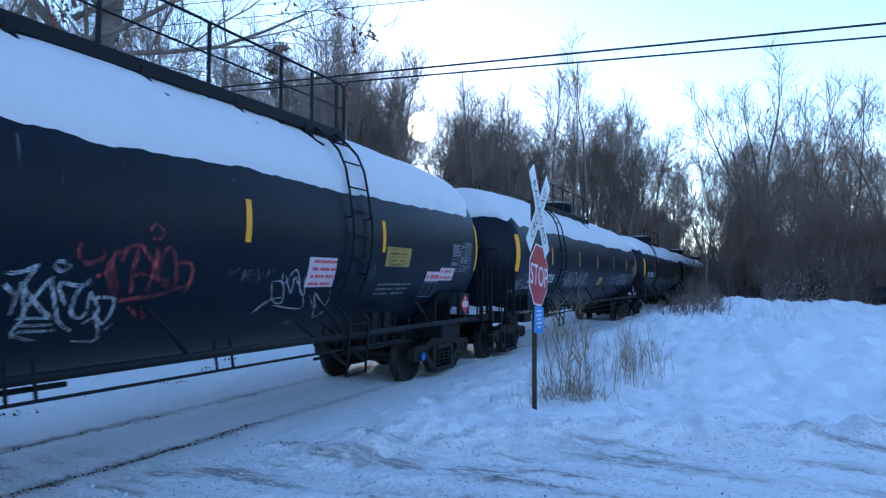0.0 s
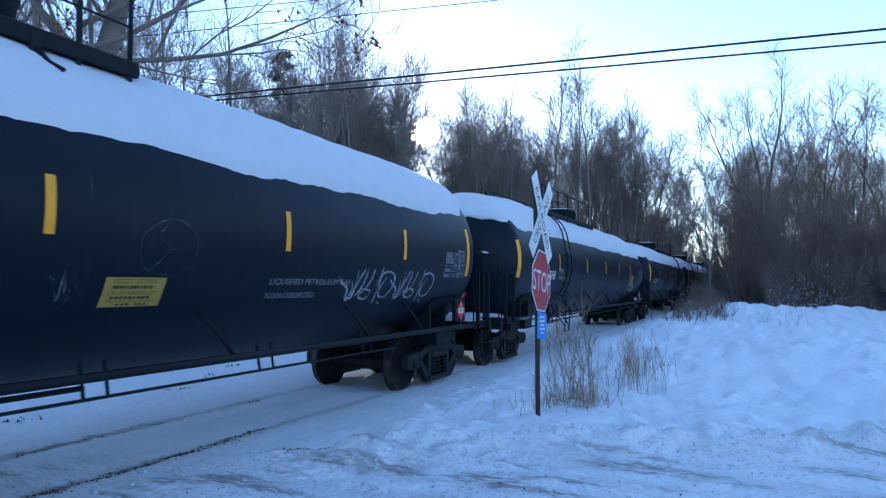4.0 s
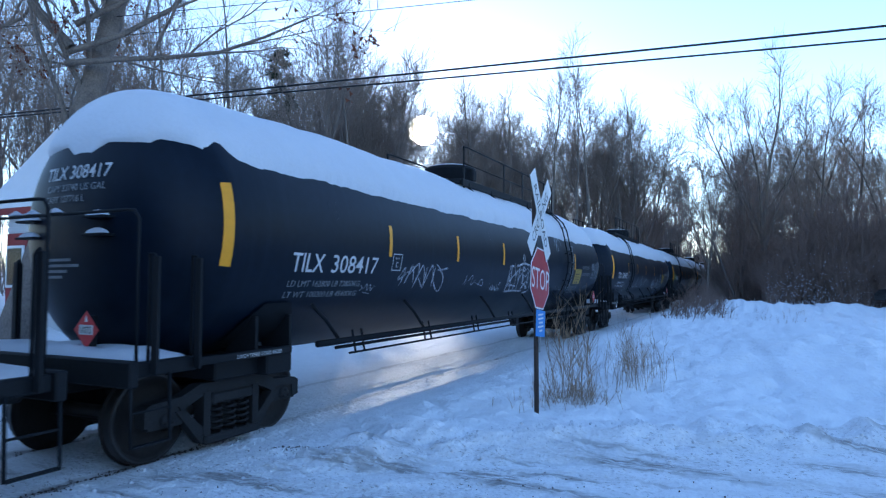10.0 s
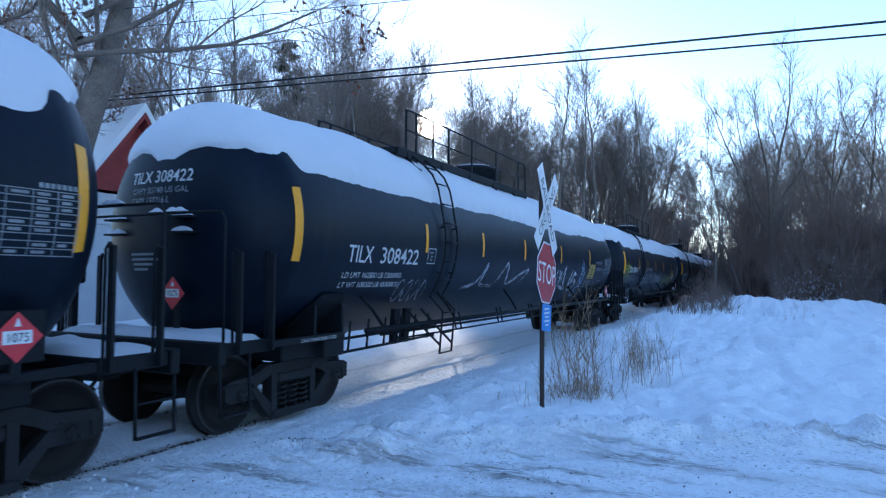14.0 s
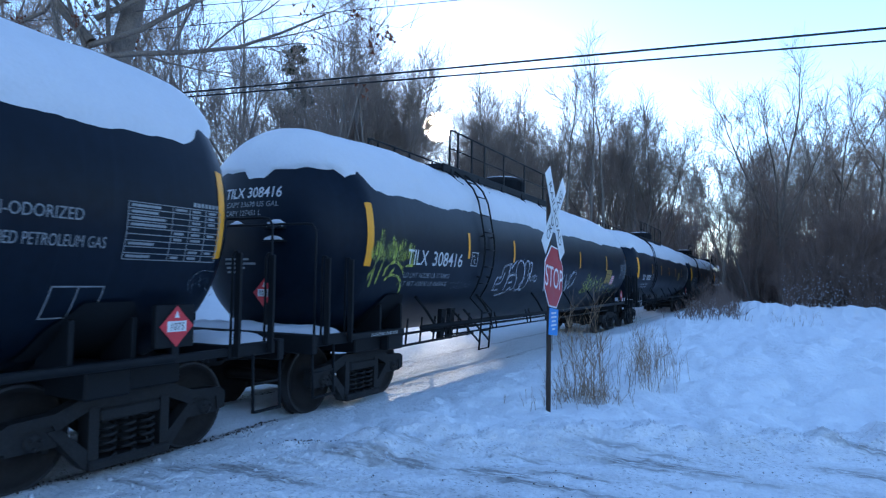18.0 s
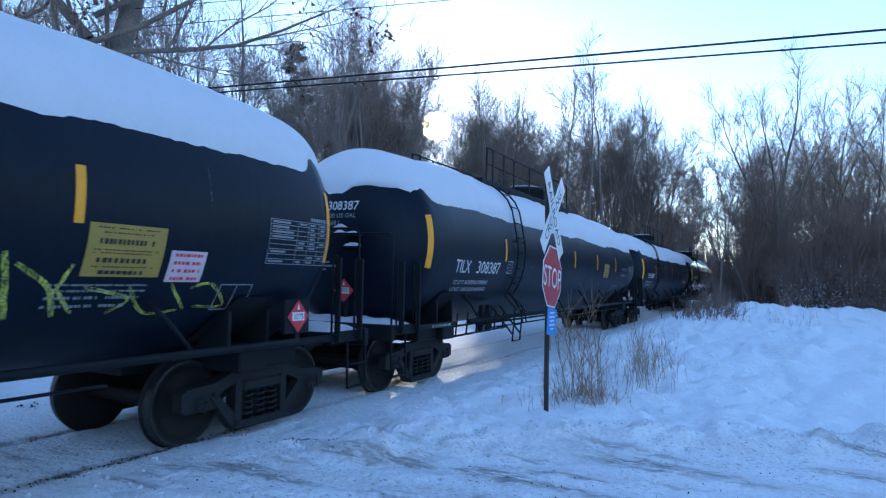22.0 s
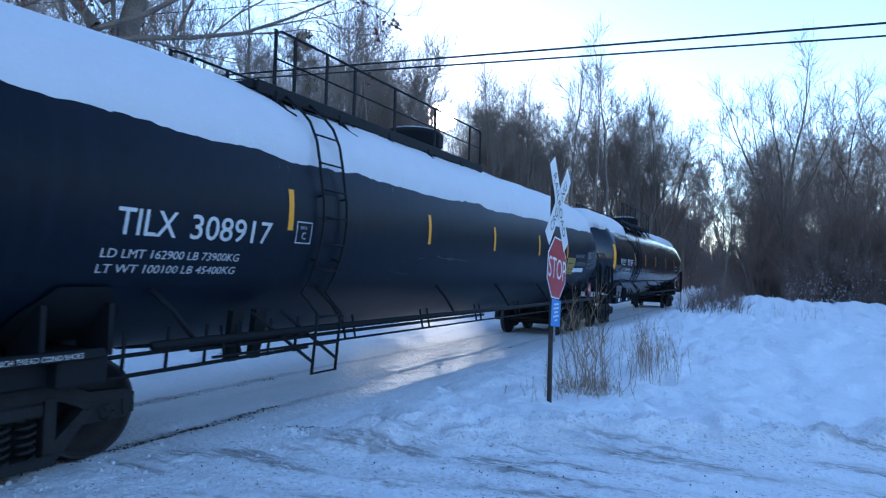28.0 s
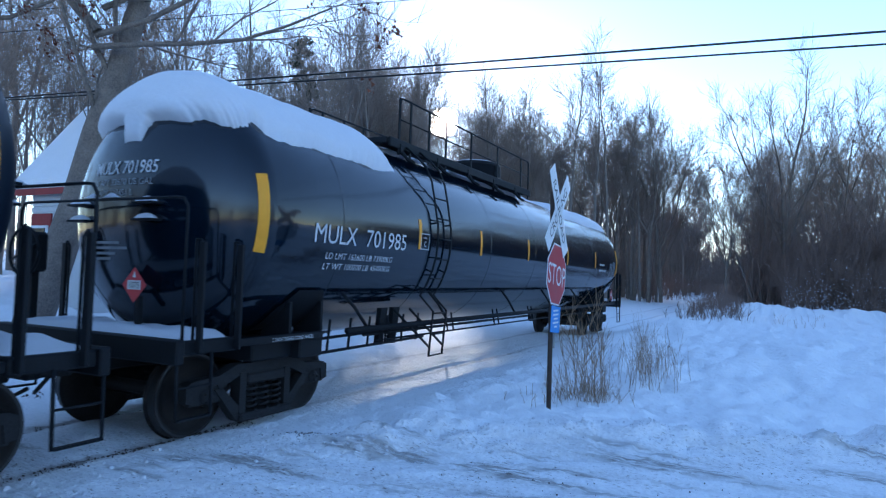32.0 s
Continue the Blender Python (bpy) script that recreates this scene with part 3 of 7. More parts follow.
    return tree, tops[0]


def place(x, y):
    return x, y, ground_z(x, y)


KINDS = [
    hardwood(11, 18.0, 0.27, 0.28, 5, 8, 0.22, BARK, TWIG, "big leafless tree with a wide rounded airy crown", 0.013, 0.08),
    hardwood(12, 18.0, 0.13, 0.46, 2, 7, 0.16, BARKG, TWIG, "slender leafless tree in the snowy wood", 0.013, 0.14),
    hardwood(13, 16.0, 0.17, 0.38, 3, 6, 0.19, BARK, TWIG, "leafless tree with rising limbs in the snowy wood", 0.013, 0.12),
    hardwood(14, 20.0, 0.17, 0.45, 1, 9, 0.15, BARKG, TWIG, "straight leafless trunk with thin high branches", 0.014, 0.16),
    hardwood(15, 13.0, 0.13, 0.18, 4, 5, 0.22, BARK, TWIGR, "forked leafless tree above brown brush", 0.013, 0.12),
    hardwood(17, 15.0, 0.16, 0.28, 4, 6, 0.20, BARK, TWIG, "dense leafless tree with many fine branches", 0.013, 0.12),
    hardwood(16, 16.0, 0.15, 0.44, 3, 5, 0.17, BARKG, TWIG, "twin-topped leafless tree in the snowy wood", 0.014, 0.14),
]


def put_tree(kind, x, y, height, turn=0.0, lean=(0, 0)):
    tree, tall = KINDS[kind]
    k = height / tall
    tree.scale = (k, k, k)
    return copy_thing(tree, pose(*place(x, y), lean[0], lean[1], turn))


rnd = random.Random(5)
# trees that stand out: kind, x, y, height, turn
for kind, x, y, height, turn in (
    (0, 0.6, 50.0, 17.2, 40), (5, 4.0, 51.8, 14.6, 200), (2, 6.2, 53.6, 14.2, 100), (5, 7.9, 51.4, 12.8, 10), (2, 9.6, 51.1, 13.2, 310), (5, 12.0, 52.0, 13.4, 70),
    (3, -15.1, 51.8, 19.2, 20), (1, -13.7, 53.3, 19.9, 140), (3, -12.6, 54.6, 20.0, 200)):
    put_tree(kind, x, y, height, turn)
for kind, x, y, height, turn in (
    (2, -9.6, 57.2, 16.8, 70), (5, -8.9, 59.4, 16.6, 0), (6, -12.0, 60.8, 17.4, 70), (2, -12.3, 56.7, 16.2, 200), (4, -9.7, 62.0, 14.5, 120), (1, -10.4, 57.9, 16.4, 30),
    (2, -17.7, 52.1, 15.6, 10), (1, -18.1, 48.7, 15.9, 160), (6, -20.6, 52.1, 16.4, 250), (1, -19.2, 46.2, 16.1, 33), (2, -20.7, 46.6, 16.6, 90), (1, -22.9, 51.8, 17.0, 10), (6, -16.4, 51.0, 14.8, 80), (2, -24.6, 53.2, 16.2, 140), (5, -23.6, 55.0, 16.4, 20), (1, -21.9, 50.2, 16.6, 300)):
    put_tree(kind, x, y, height, turn)
for kind, x, y, height, turn in (
    (1, -24.6, 38.2, 17.3, 130), (2, -25.2, 40.8, 18.2, 220), (1, -23.8, 37.0, 16.2, 300), (5, -26.1, 42.4, 17.6, 330), (1, -21.2, 31.5, 16.8, 60),
    (1, -23.0, 32.7, 18.4, 15), (1, -22.0, 29.7, 16.9, 260), (1, -25.4, 33.4, 17.9, 150), (4, -3.2, 59.9, 12.8, 280), (5, -2.9, 46.0, 9.0, 170)):
    put_tree(kind, x, y, height, turn)
put_tree(4, -0.7, 50.5, 11.5, 50, (0, -16))
put_tree(1, -1.2, 49.6, 10.5, 50, (0, -26))


def grove(count, azimuth, reach, rise, kinds):
    """Trees spread over a sector seen from the crossing; rise is their height by distance."""
    done = 0
    while done < count:
        a, d = rnd.uniform(*azimuth), rnd.uniform(*reach)
        x, y = d * math.sin(radians(a)), d * math.cos(radians(a))
        if abs(x - AXIS) < 4.0 or -30.9 < a < -25.2:
            continue
        put_tree(rnd.choice(kinds), x, y, d * rise * rnd.uniform(0.72, 1.0), rnd.uniform(0, 360))
        done += 1


grove(40, (-26, -6.5), (57, 84), 0.27, (1, 2, 6, 2, 1))
grove(16, (-37, -28), (44, 66), 0.34, (1, 2, 5, 4))
grove(22, (-36.0, -29.0), (40, 58), 0.33, (5, 5, 1, 2))
grove(16, (-25.2, -20), (48, 62), 0.28, (5, 1, 2))
grove(22, (-2, 16), (54, 76), 0.225, (0, 2, 6, 5))
grove(14, (-5.5, 2), (60, 90), 0.17, (4, 2, 6))
grove(30, (-11, -1), (92, 135), 0.125, (4, 5, 2))
grove(26, (-64, -37), (30, 60), 0.38, (1, 2, 6, 3))
grove(12, (-66, -36), (28, 46), 0.38, (5, 2, 1))
grove(10, (-66, -39), (30, 48), 0.50, (1, 2, 6))
for i, (t, tall) in enumerate(KINDS):
    t.scale = (1, 1, 1)
    t.matrix_basis = pose(*place(-66 - 6 * i, 70))


# ---------------------------------------------------------------- tank cars
RAD, ZC, HEAD, EXTRA, SHIFT = 1.54, 2.43, 0.80, 0.04, 0.12


def tank_r(y, half):
    d = abs(y) - half - EXTRA
    return RAD if d <= 0 else RAD * math.sqrt(max(0.0, 1 - (d / HEAD) ** 2))


def on_tank(y, arc, lift=0.008):
    """A point on the shell's near side: arc metres above the widest line."""
    a = arc / RAD
    r = RAD + lift
    return (r * math.cos(a), y, ZC + r * math.sin(a))


def arc_of(z):
    return RAD * math.asin(max(-1, min(1, (z - ZC) / RAD)))


def shell_mesh(half, material):
    prof = []
    half += EXTRA
    for i in range(13):
        a = math.pi / 2 * i / 12
        prof.append((-half - HEAD * math.cos(a), max(0.01, RAD * math.sin(a))))
    prof += [(s * half, RAD) for s in (-0.9, -0.45, 0.0, 0.45, 0.9)]
    prof += [(-a, r) for a, r in prof[:13]][::-1]
    return Mesher().lathe(prof, 72, "y", (0, 0, ZC)).mesh("tank_shell", material)


def snow_mesh(half, seed, edge_z, head_z, thick, y0=None, y1=None, tilt=0.0):
    """Snow lying on the tank and hanging over its heads."""
    end = HEAD * 0.86 + EXTRA
    y0, y1 = (-half - end if y0 is None else y0), (half + end if y1 is None else y1)

    def fn(u, v):
        y = y0 + (y1 - y0) * u
        r = tank_r(y, half)
        on_head = step01(half - 0.20, half + 0.33, abs(y))
        wob = 0.07 * smooth_noise(y * 0.7, seed, 1.0) + 0.04 * smooth_noise(y * 2.2, seed, 5.0) + 0.022 * smooth_noise(y * 8.0, seed, 9.0)
        rag = 0.05 * smooth_noise(y * 14.0, seed, 3.0) + 0.035 * smooth_noise(y * 31.0, seed, 8.0)
        zc = (edge_z + tilt * y / half + wob + 0.15 * rag) * (1 - on_head) + (head_z + wob * 1.2 + rag) * on_head
        zc += 0.10 * math.exp(-((abs(y) - half - 0.07) / 0.09) ** 2) - 0.07 * math.exp(-((abs(y) - half - 0.29) / 0.12) ** 2)
        c = max(-0.2, min(0.985, (zc - ZC) / max(r, 0.05)))
        te = math.acos(c)
        w = 2 * v - 1
        th = te * w
        body = (1 - abs(w) ** 7) ** 0.5
        taper = min(1.0, 7 * u, 7 * (1 - u)) ** 0.5 if u < 0.15 or u > 0.85 else 1.0
        lump = 1 + 0.25 * smooth_noise(y * 0.8, th * 1.5, seed) + 0.12 * smooth_noise(y * 3.0, th * 4, seed)
        fade = min(1.0, 22 * u, 22 * (1 - u)) ** 0.5
        t = thick * body * lump * (0.45 + 0.55 * math.cos(th)) * max(0.3, taper) * fade
        ends = 0.24 * on_head * body * math.copysign(1, y) * fade
        return ((r + t) * math.sin(th), y + ends * 0.6, ZC + (r + t) * math.cos(th) - 0.012 * (1 - body))

    return Mesher().grid(fn, 320, 28).mesh("snow_cap", SNOWC)


def patch(m, y0, y1, z0, z1, lift=0.006, n=6, slant=0.0):
    """A painted or stuck sheet that follows the shell."""
    a0, a1 = arc_of(z0), arc_of(z1)
    return m.grid(lambda u, v: on_tank(y0 + (y1 - y0) * v + slant * u, a0 + (a1 - a0) * u, lift), n, 2, True)


def letters(parent, body, y, z, height, width=None, material=None, name="lettering", label="", bold=0.0):
    """A line of lettering along the near side, its foot at z, its start at y."""
    v, f = text_mesh(body, height / 0.72, bold=bold)
    wide = max(p[0] for p in v)
    k = (width / wide) if width else 0.86
    a = arc_of(z)
    m = Mesher().add([on_tank(y + p[0] * k, a + p[1], 0.009) for p in v], f)
    return part(name, m, material or WHITEP, parent, label)


def head_letters(parent, body, x, z, height, half, wide, material=None, end=-1):
    if not body:
        return None
    v, f = text_mesh(body, height / 0.72, bold=0.01)
    k = wide / max(p[0] for p in v)
    pts = []
    for p in v:
        xx, zz = x + p[0] * k, z + p[1]
        r = math.hypot(xx, zz - ZC)
        pts.append((xx, end * (half + EXTRA + HEAD * math.sqrt(max(0.0, 1 - (r / RAD) ** 2)) + 0.010), zz))
    return part("lettering", Mesher().add(pts, f), material or WHITEP, parent)


def ribbon(m, pts, width, lift=0.007):
    """A brushed or sprayed stroke through (y, arc) points: strands side by side."""
    pts = [Vector(p) for p in pts]
    n = len(pts)
    rn = random.Random(int(abs(pts[0].x * 7919 + pts[-1].y * 104729) * 10))
    strands = 1 if width < 0.03 else (2 if width < 0.05 else int(width / 0.016))
    ways = []
    for i in range(n):
        w = pts[min(n - 1, i + 1)] - pts[max(0, i - 1)]
        ways.append(Vector((-w.y, w.x)).normalized() if w.length > 1e-6 else Vector((0, 1)))
    for k in range(strands):
        c = 0.0 if strands == 1 else (k + 0.5) / strands - 0.5
        i0 = 0 if strands < 3 else min(n - 2, int(rn.random() ** 2 * n * 0.2))
        i1 = n - 1 if strands < 3 else max(i0 + 1, n - 1 - int(rn.random() ** 2 * n * 0.25))
        thick = width / strands * (rn.uniform(0.75, 1.05) if strands > 1 else 0.9)
        out = []
        for i in range(i0, i1 + 1):
            u = (i - i0) / max(1, i1 - i0)
            k2 = thick * (0.35 + 0.65 * min(1, 6 * u + 0.1, 4 * (1 - u) + 0.1))
            q = pts[i] + ways[i] * c * width + Vector((rn.gauss(0, 0.002), rn.gauss(0, 0.002)))
            for sd in (-0.5, 0.5):
                p = q + ways[i] * sd * k2
                out.append(on_tank(p.x, p.y, lift + 0.0002 * k))
        m.add(out, [(2 * i, 2 * i + 2, 2 * i + 3, 2 * i + 1) for i in range(len(out) // 2 - 1)], True)


def curve_through(keys, n=7):
    """A smooth line through key points."""
    out = []
    for i in range(len(keys) - 1):
        p0, p1, p2, p3 = (Vector(keys[max(0, i - 1)]), Vector(keys[i]), Vector(keys[i + 1]), Vector(keys[min(len(keys) - 1, i + 2)]))
        for k in range(n):
            t = k / n
            out.append(0.5 * ((2 * p1) + (p2 - p0) * t + (2 * p0 - 5 * p1 + 4 * p2 - p3) * t * t + (3 * p1 - p0 - 3 * p2 + p3) * t ** 3))
    out.append(Vector(keys[-1]))
    return out


def graffiti(parent, seed, y0, y1, z0, z1, material, width=0.035, signs=6, loops=0.5, label="sprayed graffiti"):
    """An unreadable tag: a row of looping and angular strokes."""
    rnd = random.Random(seed)
    m = Mesher()
    a0, a1 = arc_of(z0), arc_of(z1)
    step = (y1 - y0) / signs
    for i in range(signs):
        c, h = y0 + step * (i + 0.5), (a1 - a0)
        jy = lambda: c + rnd.uniform(-0.62, 0.62) * step
        if rnd.random() < loops:
            r = rnd.uniform(0.35, 0.5)
            keys = [(c + step * r * math.cos(t), (a0 + a1) / 2 + h * 0.42 * math.sin(t + rnd.uniform(-0.2, 0.2))) for t in [k * 0.9 + rnd.random() for k in range(8)]]
        else:
            keys = [(jy(), a0 + h * rnd.uniform(0.0, 0.15)), (jy(), a1 - h * rnd.uniform(0, 0.12)), (jy(), a0 + h * rnd.uniform(0.05, 0.5)), (jy(), a1 - h * rnd.uniform(0, 0.4)), (jy(), a0 + h * rnd.uniform(0, 0.2))]
        ribbon(m, curve_through(keys), width)
        if rnd.random() < 0.6:
            ribbon(m, curve_through([(jy(), a0 + h * rnd.random()), (jy(), a0 + h * rnd.random()), (jy(), a0 + h * rnd.random())]), width * 0.7)
    return part("graffiti", m, material, parent, label)


def bars(parent, rows, material, name="small_lettering", label="", lift=0.008):
    """Lines of lettering too small to read, as bars: (y0, y1, z, height)."""
    m = Mesher()
    rn = random.Random(len(rows))
    for y0, y1, z, h in rows:
        y = y0
        while y < y1:
            w = min(rn.uniform(0.5, 1.1) * h * 1.1, y1 - y)
            patch(m, y, y + w, z, z + h * 0.8, lift, 1)
            y += w + h * (0.35 if rn.random() < 0.8 else 1.0)
    return part(name, m, material, parent, label)


def diamond(parent, at, facing, size=0.27):
    """A hazard placard: red diamond with a white number plate."""
    m, w, t = Mesher(), Mesher(), None
    s = size * 0.707

    def put(u, v, k):
        return (at[0] + k, at[1] + u, at[2] + v) if facing == "side" else (at[0] + u, at[1] - k, at[2] + v)

    def plate(mm, poly, k0, k1):
        n = len(poly)
        mm.add([put(u, v, k0) for u, v in poly] + [put(u, v, k1) for u, v in poly], [tuple(range(n)), tuple(range(n, 2 * n))[::-1]] + [(i, (i + 1) % n, n + (i + 1) % n, n + i) for i in range(n)])

    plate(m, [(0, -s), (s, 0), (0, s), (-s, 0)], 0, 0.004)
    pl = part("placard", m, REDP, parent, "red diamond hazard placard with a white number plate")
    plate(w, [(-s * 0.56, -s * 0.26), (s * 0.56, -s * 0.26), (s * 0.56, s * 0.26), (-s * 0.56, s * 0.26)], 0.004, 0.006)
    plate(w, [(-0.025, s * 0.42), (0.025, s * 0.42), (0.012, s * 0.62), (0, s * 0.76), (-0.012, s * 0.62)], 0.004, 0.006)
    part("number_plate", w, SIGNW, pl)
    v, f = text_mesh("1075", size * 0.36, "CENTER")
    t = Mesher().add([put(p[0] * 0.9, p[1] - s * 0.18, 0.008) for p in v], f)
    part("number", t, INK, pl)


def wheelset_mesh():
    m = Mesher()
    for s in (-1, 1):
        prof = [(0.665, 0.10), (0.665, 0.36), (0.672, 0.40), (0.683, 0.483), (0.700, 0.485), (0.712, 0.460), (0.812, 0.454), (0.815, 0.445), (0.815, 0.395), (0.795, 0.385), (0.765, 0.30), (0.760, 0.20), (0.80, 0.13), (0.82, 0.12), (0.82, 0.10)]
        m.lathe([(s * a, r) for a, r in prof], 36, "x")
    m.lathe([(-1.0, 0.07), (-0.82, 0.075), (-0.66, 0.09), (-0.3, 0.075), (0.3, 0.075), (0.66, 0.09), (0.82, 0.075), (1.0, 0.07)], 14, "x")
    return m


def tread_mesh():
    m = Mesher()
    for s in (-1, 1):
        m.lathe([(s * 0.716, 0.4615), (s * 0.808, 0.4560)], 36, "x", closed=False)
        m.lathe([(s * 0.8165, 0.447), (s * 0.8165, 0.425)], 36, "x", closed=False)
    return m


def cap_mesh():
    m = Mesher()
    for s in (-1, 1):
        m.lathe([(s * 1.08, 0.001), (s * 1.08, 0.05), (s * 1.07, 0.075), (s * 1.0, 0.08)], 18, "x", closed=False)
        for k in range(3):
            a = k * 2.094
            m.lathe([(s * 1.105, 0.002), (s * 1.105, 0.016), (s * 1.075, 0.016)], 6, "x", (0, 0.045 * math.cos(a), 0.045 * math.sin(a)), closed=False)
    return m


def frame_mesh():
    """One cast side frame: chords, columns, pedestals."""
    m = Mesher()
    x0, x1 = 0.93, 1.06
    m.prism([(-1.16, 0.42), (-1.16, 0.60), (-1.08, 0.64), (-0.72, 0.66), (-0.46, 0.76), (0.46, 0.76), (0.72, 0.66), (1.08, 0.64), (1.16, 0.60), (1.16, 0.42), (1.06, 0.40), (1.04, 0.55), (0.74, 0.57), (0.70, 0.50), (0.60, 0.56), (0.40, 0.64), (-0.40, 0.64), (-0.60, 0.56), (-0.70, 0.50), (-0.74, 0.57), (-1.04, 0.55), (-1.06, 0.40)], x0, x1)
    for s in (-1, 1):
        m.prism([(s * 0.78, 0.52), (s * 0.66, 0.52), (s * 0.34, 0.22), (s * 0.34, 0.13), (s * 0.44, 0.13)][::s], x0, x1)
        m.prism([(s * 0.42, 0.66), (s * 0.32, 0.66), (s * 0.32, 0.20), (s * 0.42, 0.20)][::s], x0 - 0.01, x1 + 0.01)
        m.prism([(s * 1.10, 0.38), (s * 0.68, 0.38), (s * 0.68, 0.56), (s * 1.10, 0.56)][::s], x0 + 0.02, x1 - 0.02)
    m.box(x0 - 0.03, x1 + 0.05, -0.42, 0.42, 0.11, 0.20, 0.02)
    m.box(x0 - 0.02, x1 + 0.03, -0.31, 0.31, 0.52, 0.64, 0.02)
    m.box(x0 - 0.10, x0 - 0.04, -0.33, 0.33, 0.16, 0.60, 0.02)
    return m.mesh("side_frame", CAST)


def spring_mesh():
    m = Mesher()
    pts = []
    for k in range(45):
        a = k * 2 * math.pi / 9
        pts.append((0.065 * math.cos(a), 0.065 * math.sin(a), 0.20 + 0.32 * k / 44))
    return m.tube(pts, 0.016, 5).mesh("spring", CAST)


def joined(name, pieces):
    """Several meshers as one mesh with a material each."""
    whole, slots = Mesher(), []
    for i, (m, _) in enumerate(pieces):
        whole.add(m.v, m.f)
        slots += [i] * len(m.f)
    whole.smooth = [True] * len(whole.f)
    me = whole.mesh(name, pieces[0][1])
    for _, material in pieces[1:]:
        me.materials.append(material)
    me.polygons.foreach_set("material_index", slots)
    return me


SHARED = {"wheelset": joined("wheelset", [(wheelset_mesh(), WHEEL), (tread_mesh(), TREAD), (cap_mesh(), CAST)]), "frame": frame_mesh(), "spring": spring_mesh()}
SHARED["shell_black_8.5"], SHARED["shell_black_8.05"], SHARED["shell_gloss_8.5"] = shell_mesh(8.5, BLACK), shell_mesh(8.05, BLACK), shell_mesh(8.5, GLOSS)
WHEELS = []


def truck(car, y):
    tr = part("truck", Mesher().box(-0.85, 0.85, -0.2, 0.2, 0.45, 0.68, 0.03).box(-0.3, 0.3, -0.3, 0.3, 0.66, 0.80, 0.03).box(-0.9, 0.9, -0.72, -0.66, 0.30, 0.42, 0.01).box(-0.9, 0.9, 0.66, 0.72, 0.30, 0.42, 0.01), CAST, car)
    tr.location = (0, y, 0)
    # dark block added to close the bright see-through gap above the side frames
    part("truck_beam", Mesher().box(-1.22, 1.22, -0.42, 0.42, 0.79, 1.02, 0.02), STEEL, tr)
    part("side_frame", SHARED["frame"], CAST, tr)
    other = part("side_frame", SHARED["frame"], CAST, tr)
    other.rotation_euler = (0, 0, math.pi)
    for s in (-1, 1):
        for k in (-0.2, 0.0, 0.2):
            sp = part("spring", SHARED["spring"], CAST, tr)
            sp.location = (s * 1.02, k, 0)
    for s in (-0.89, 0.89):
        w = part("wheelset", SHARED["wheelset"], WHEEL, tr)
        w.location = (0, s, 0.457)
        WHEELS.append((w, car, s))
    return tr


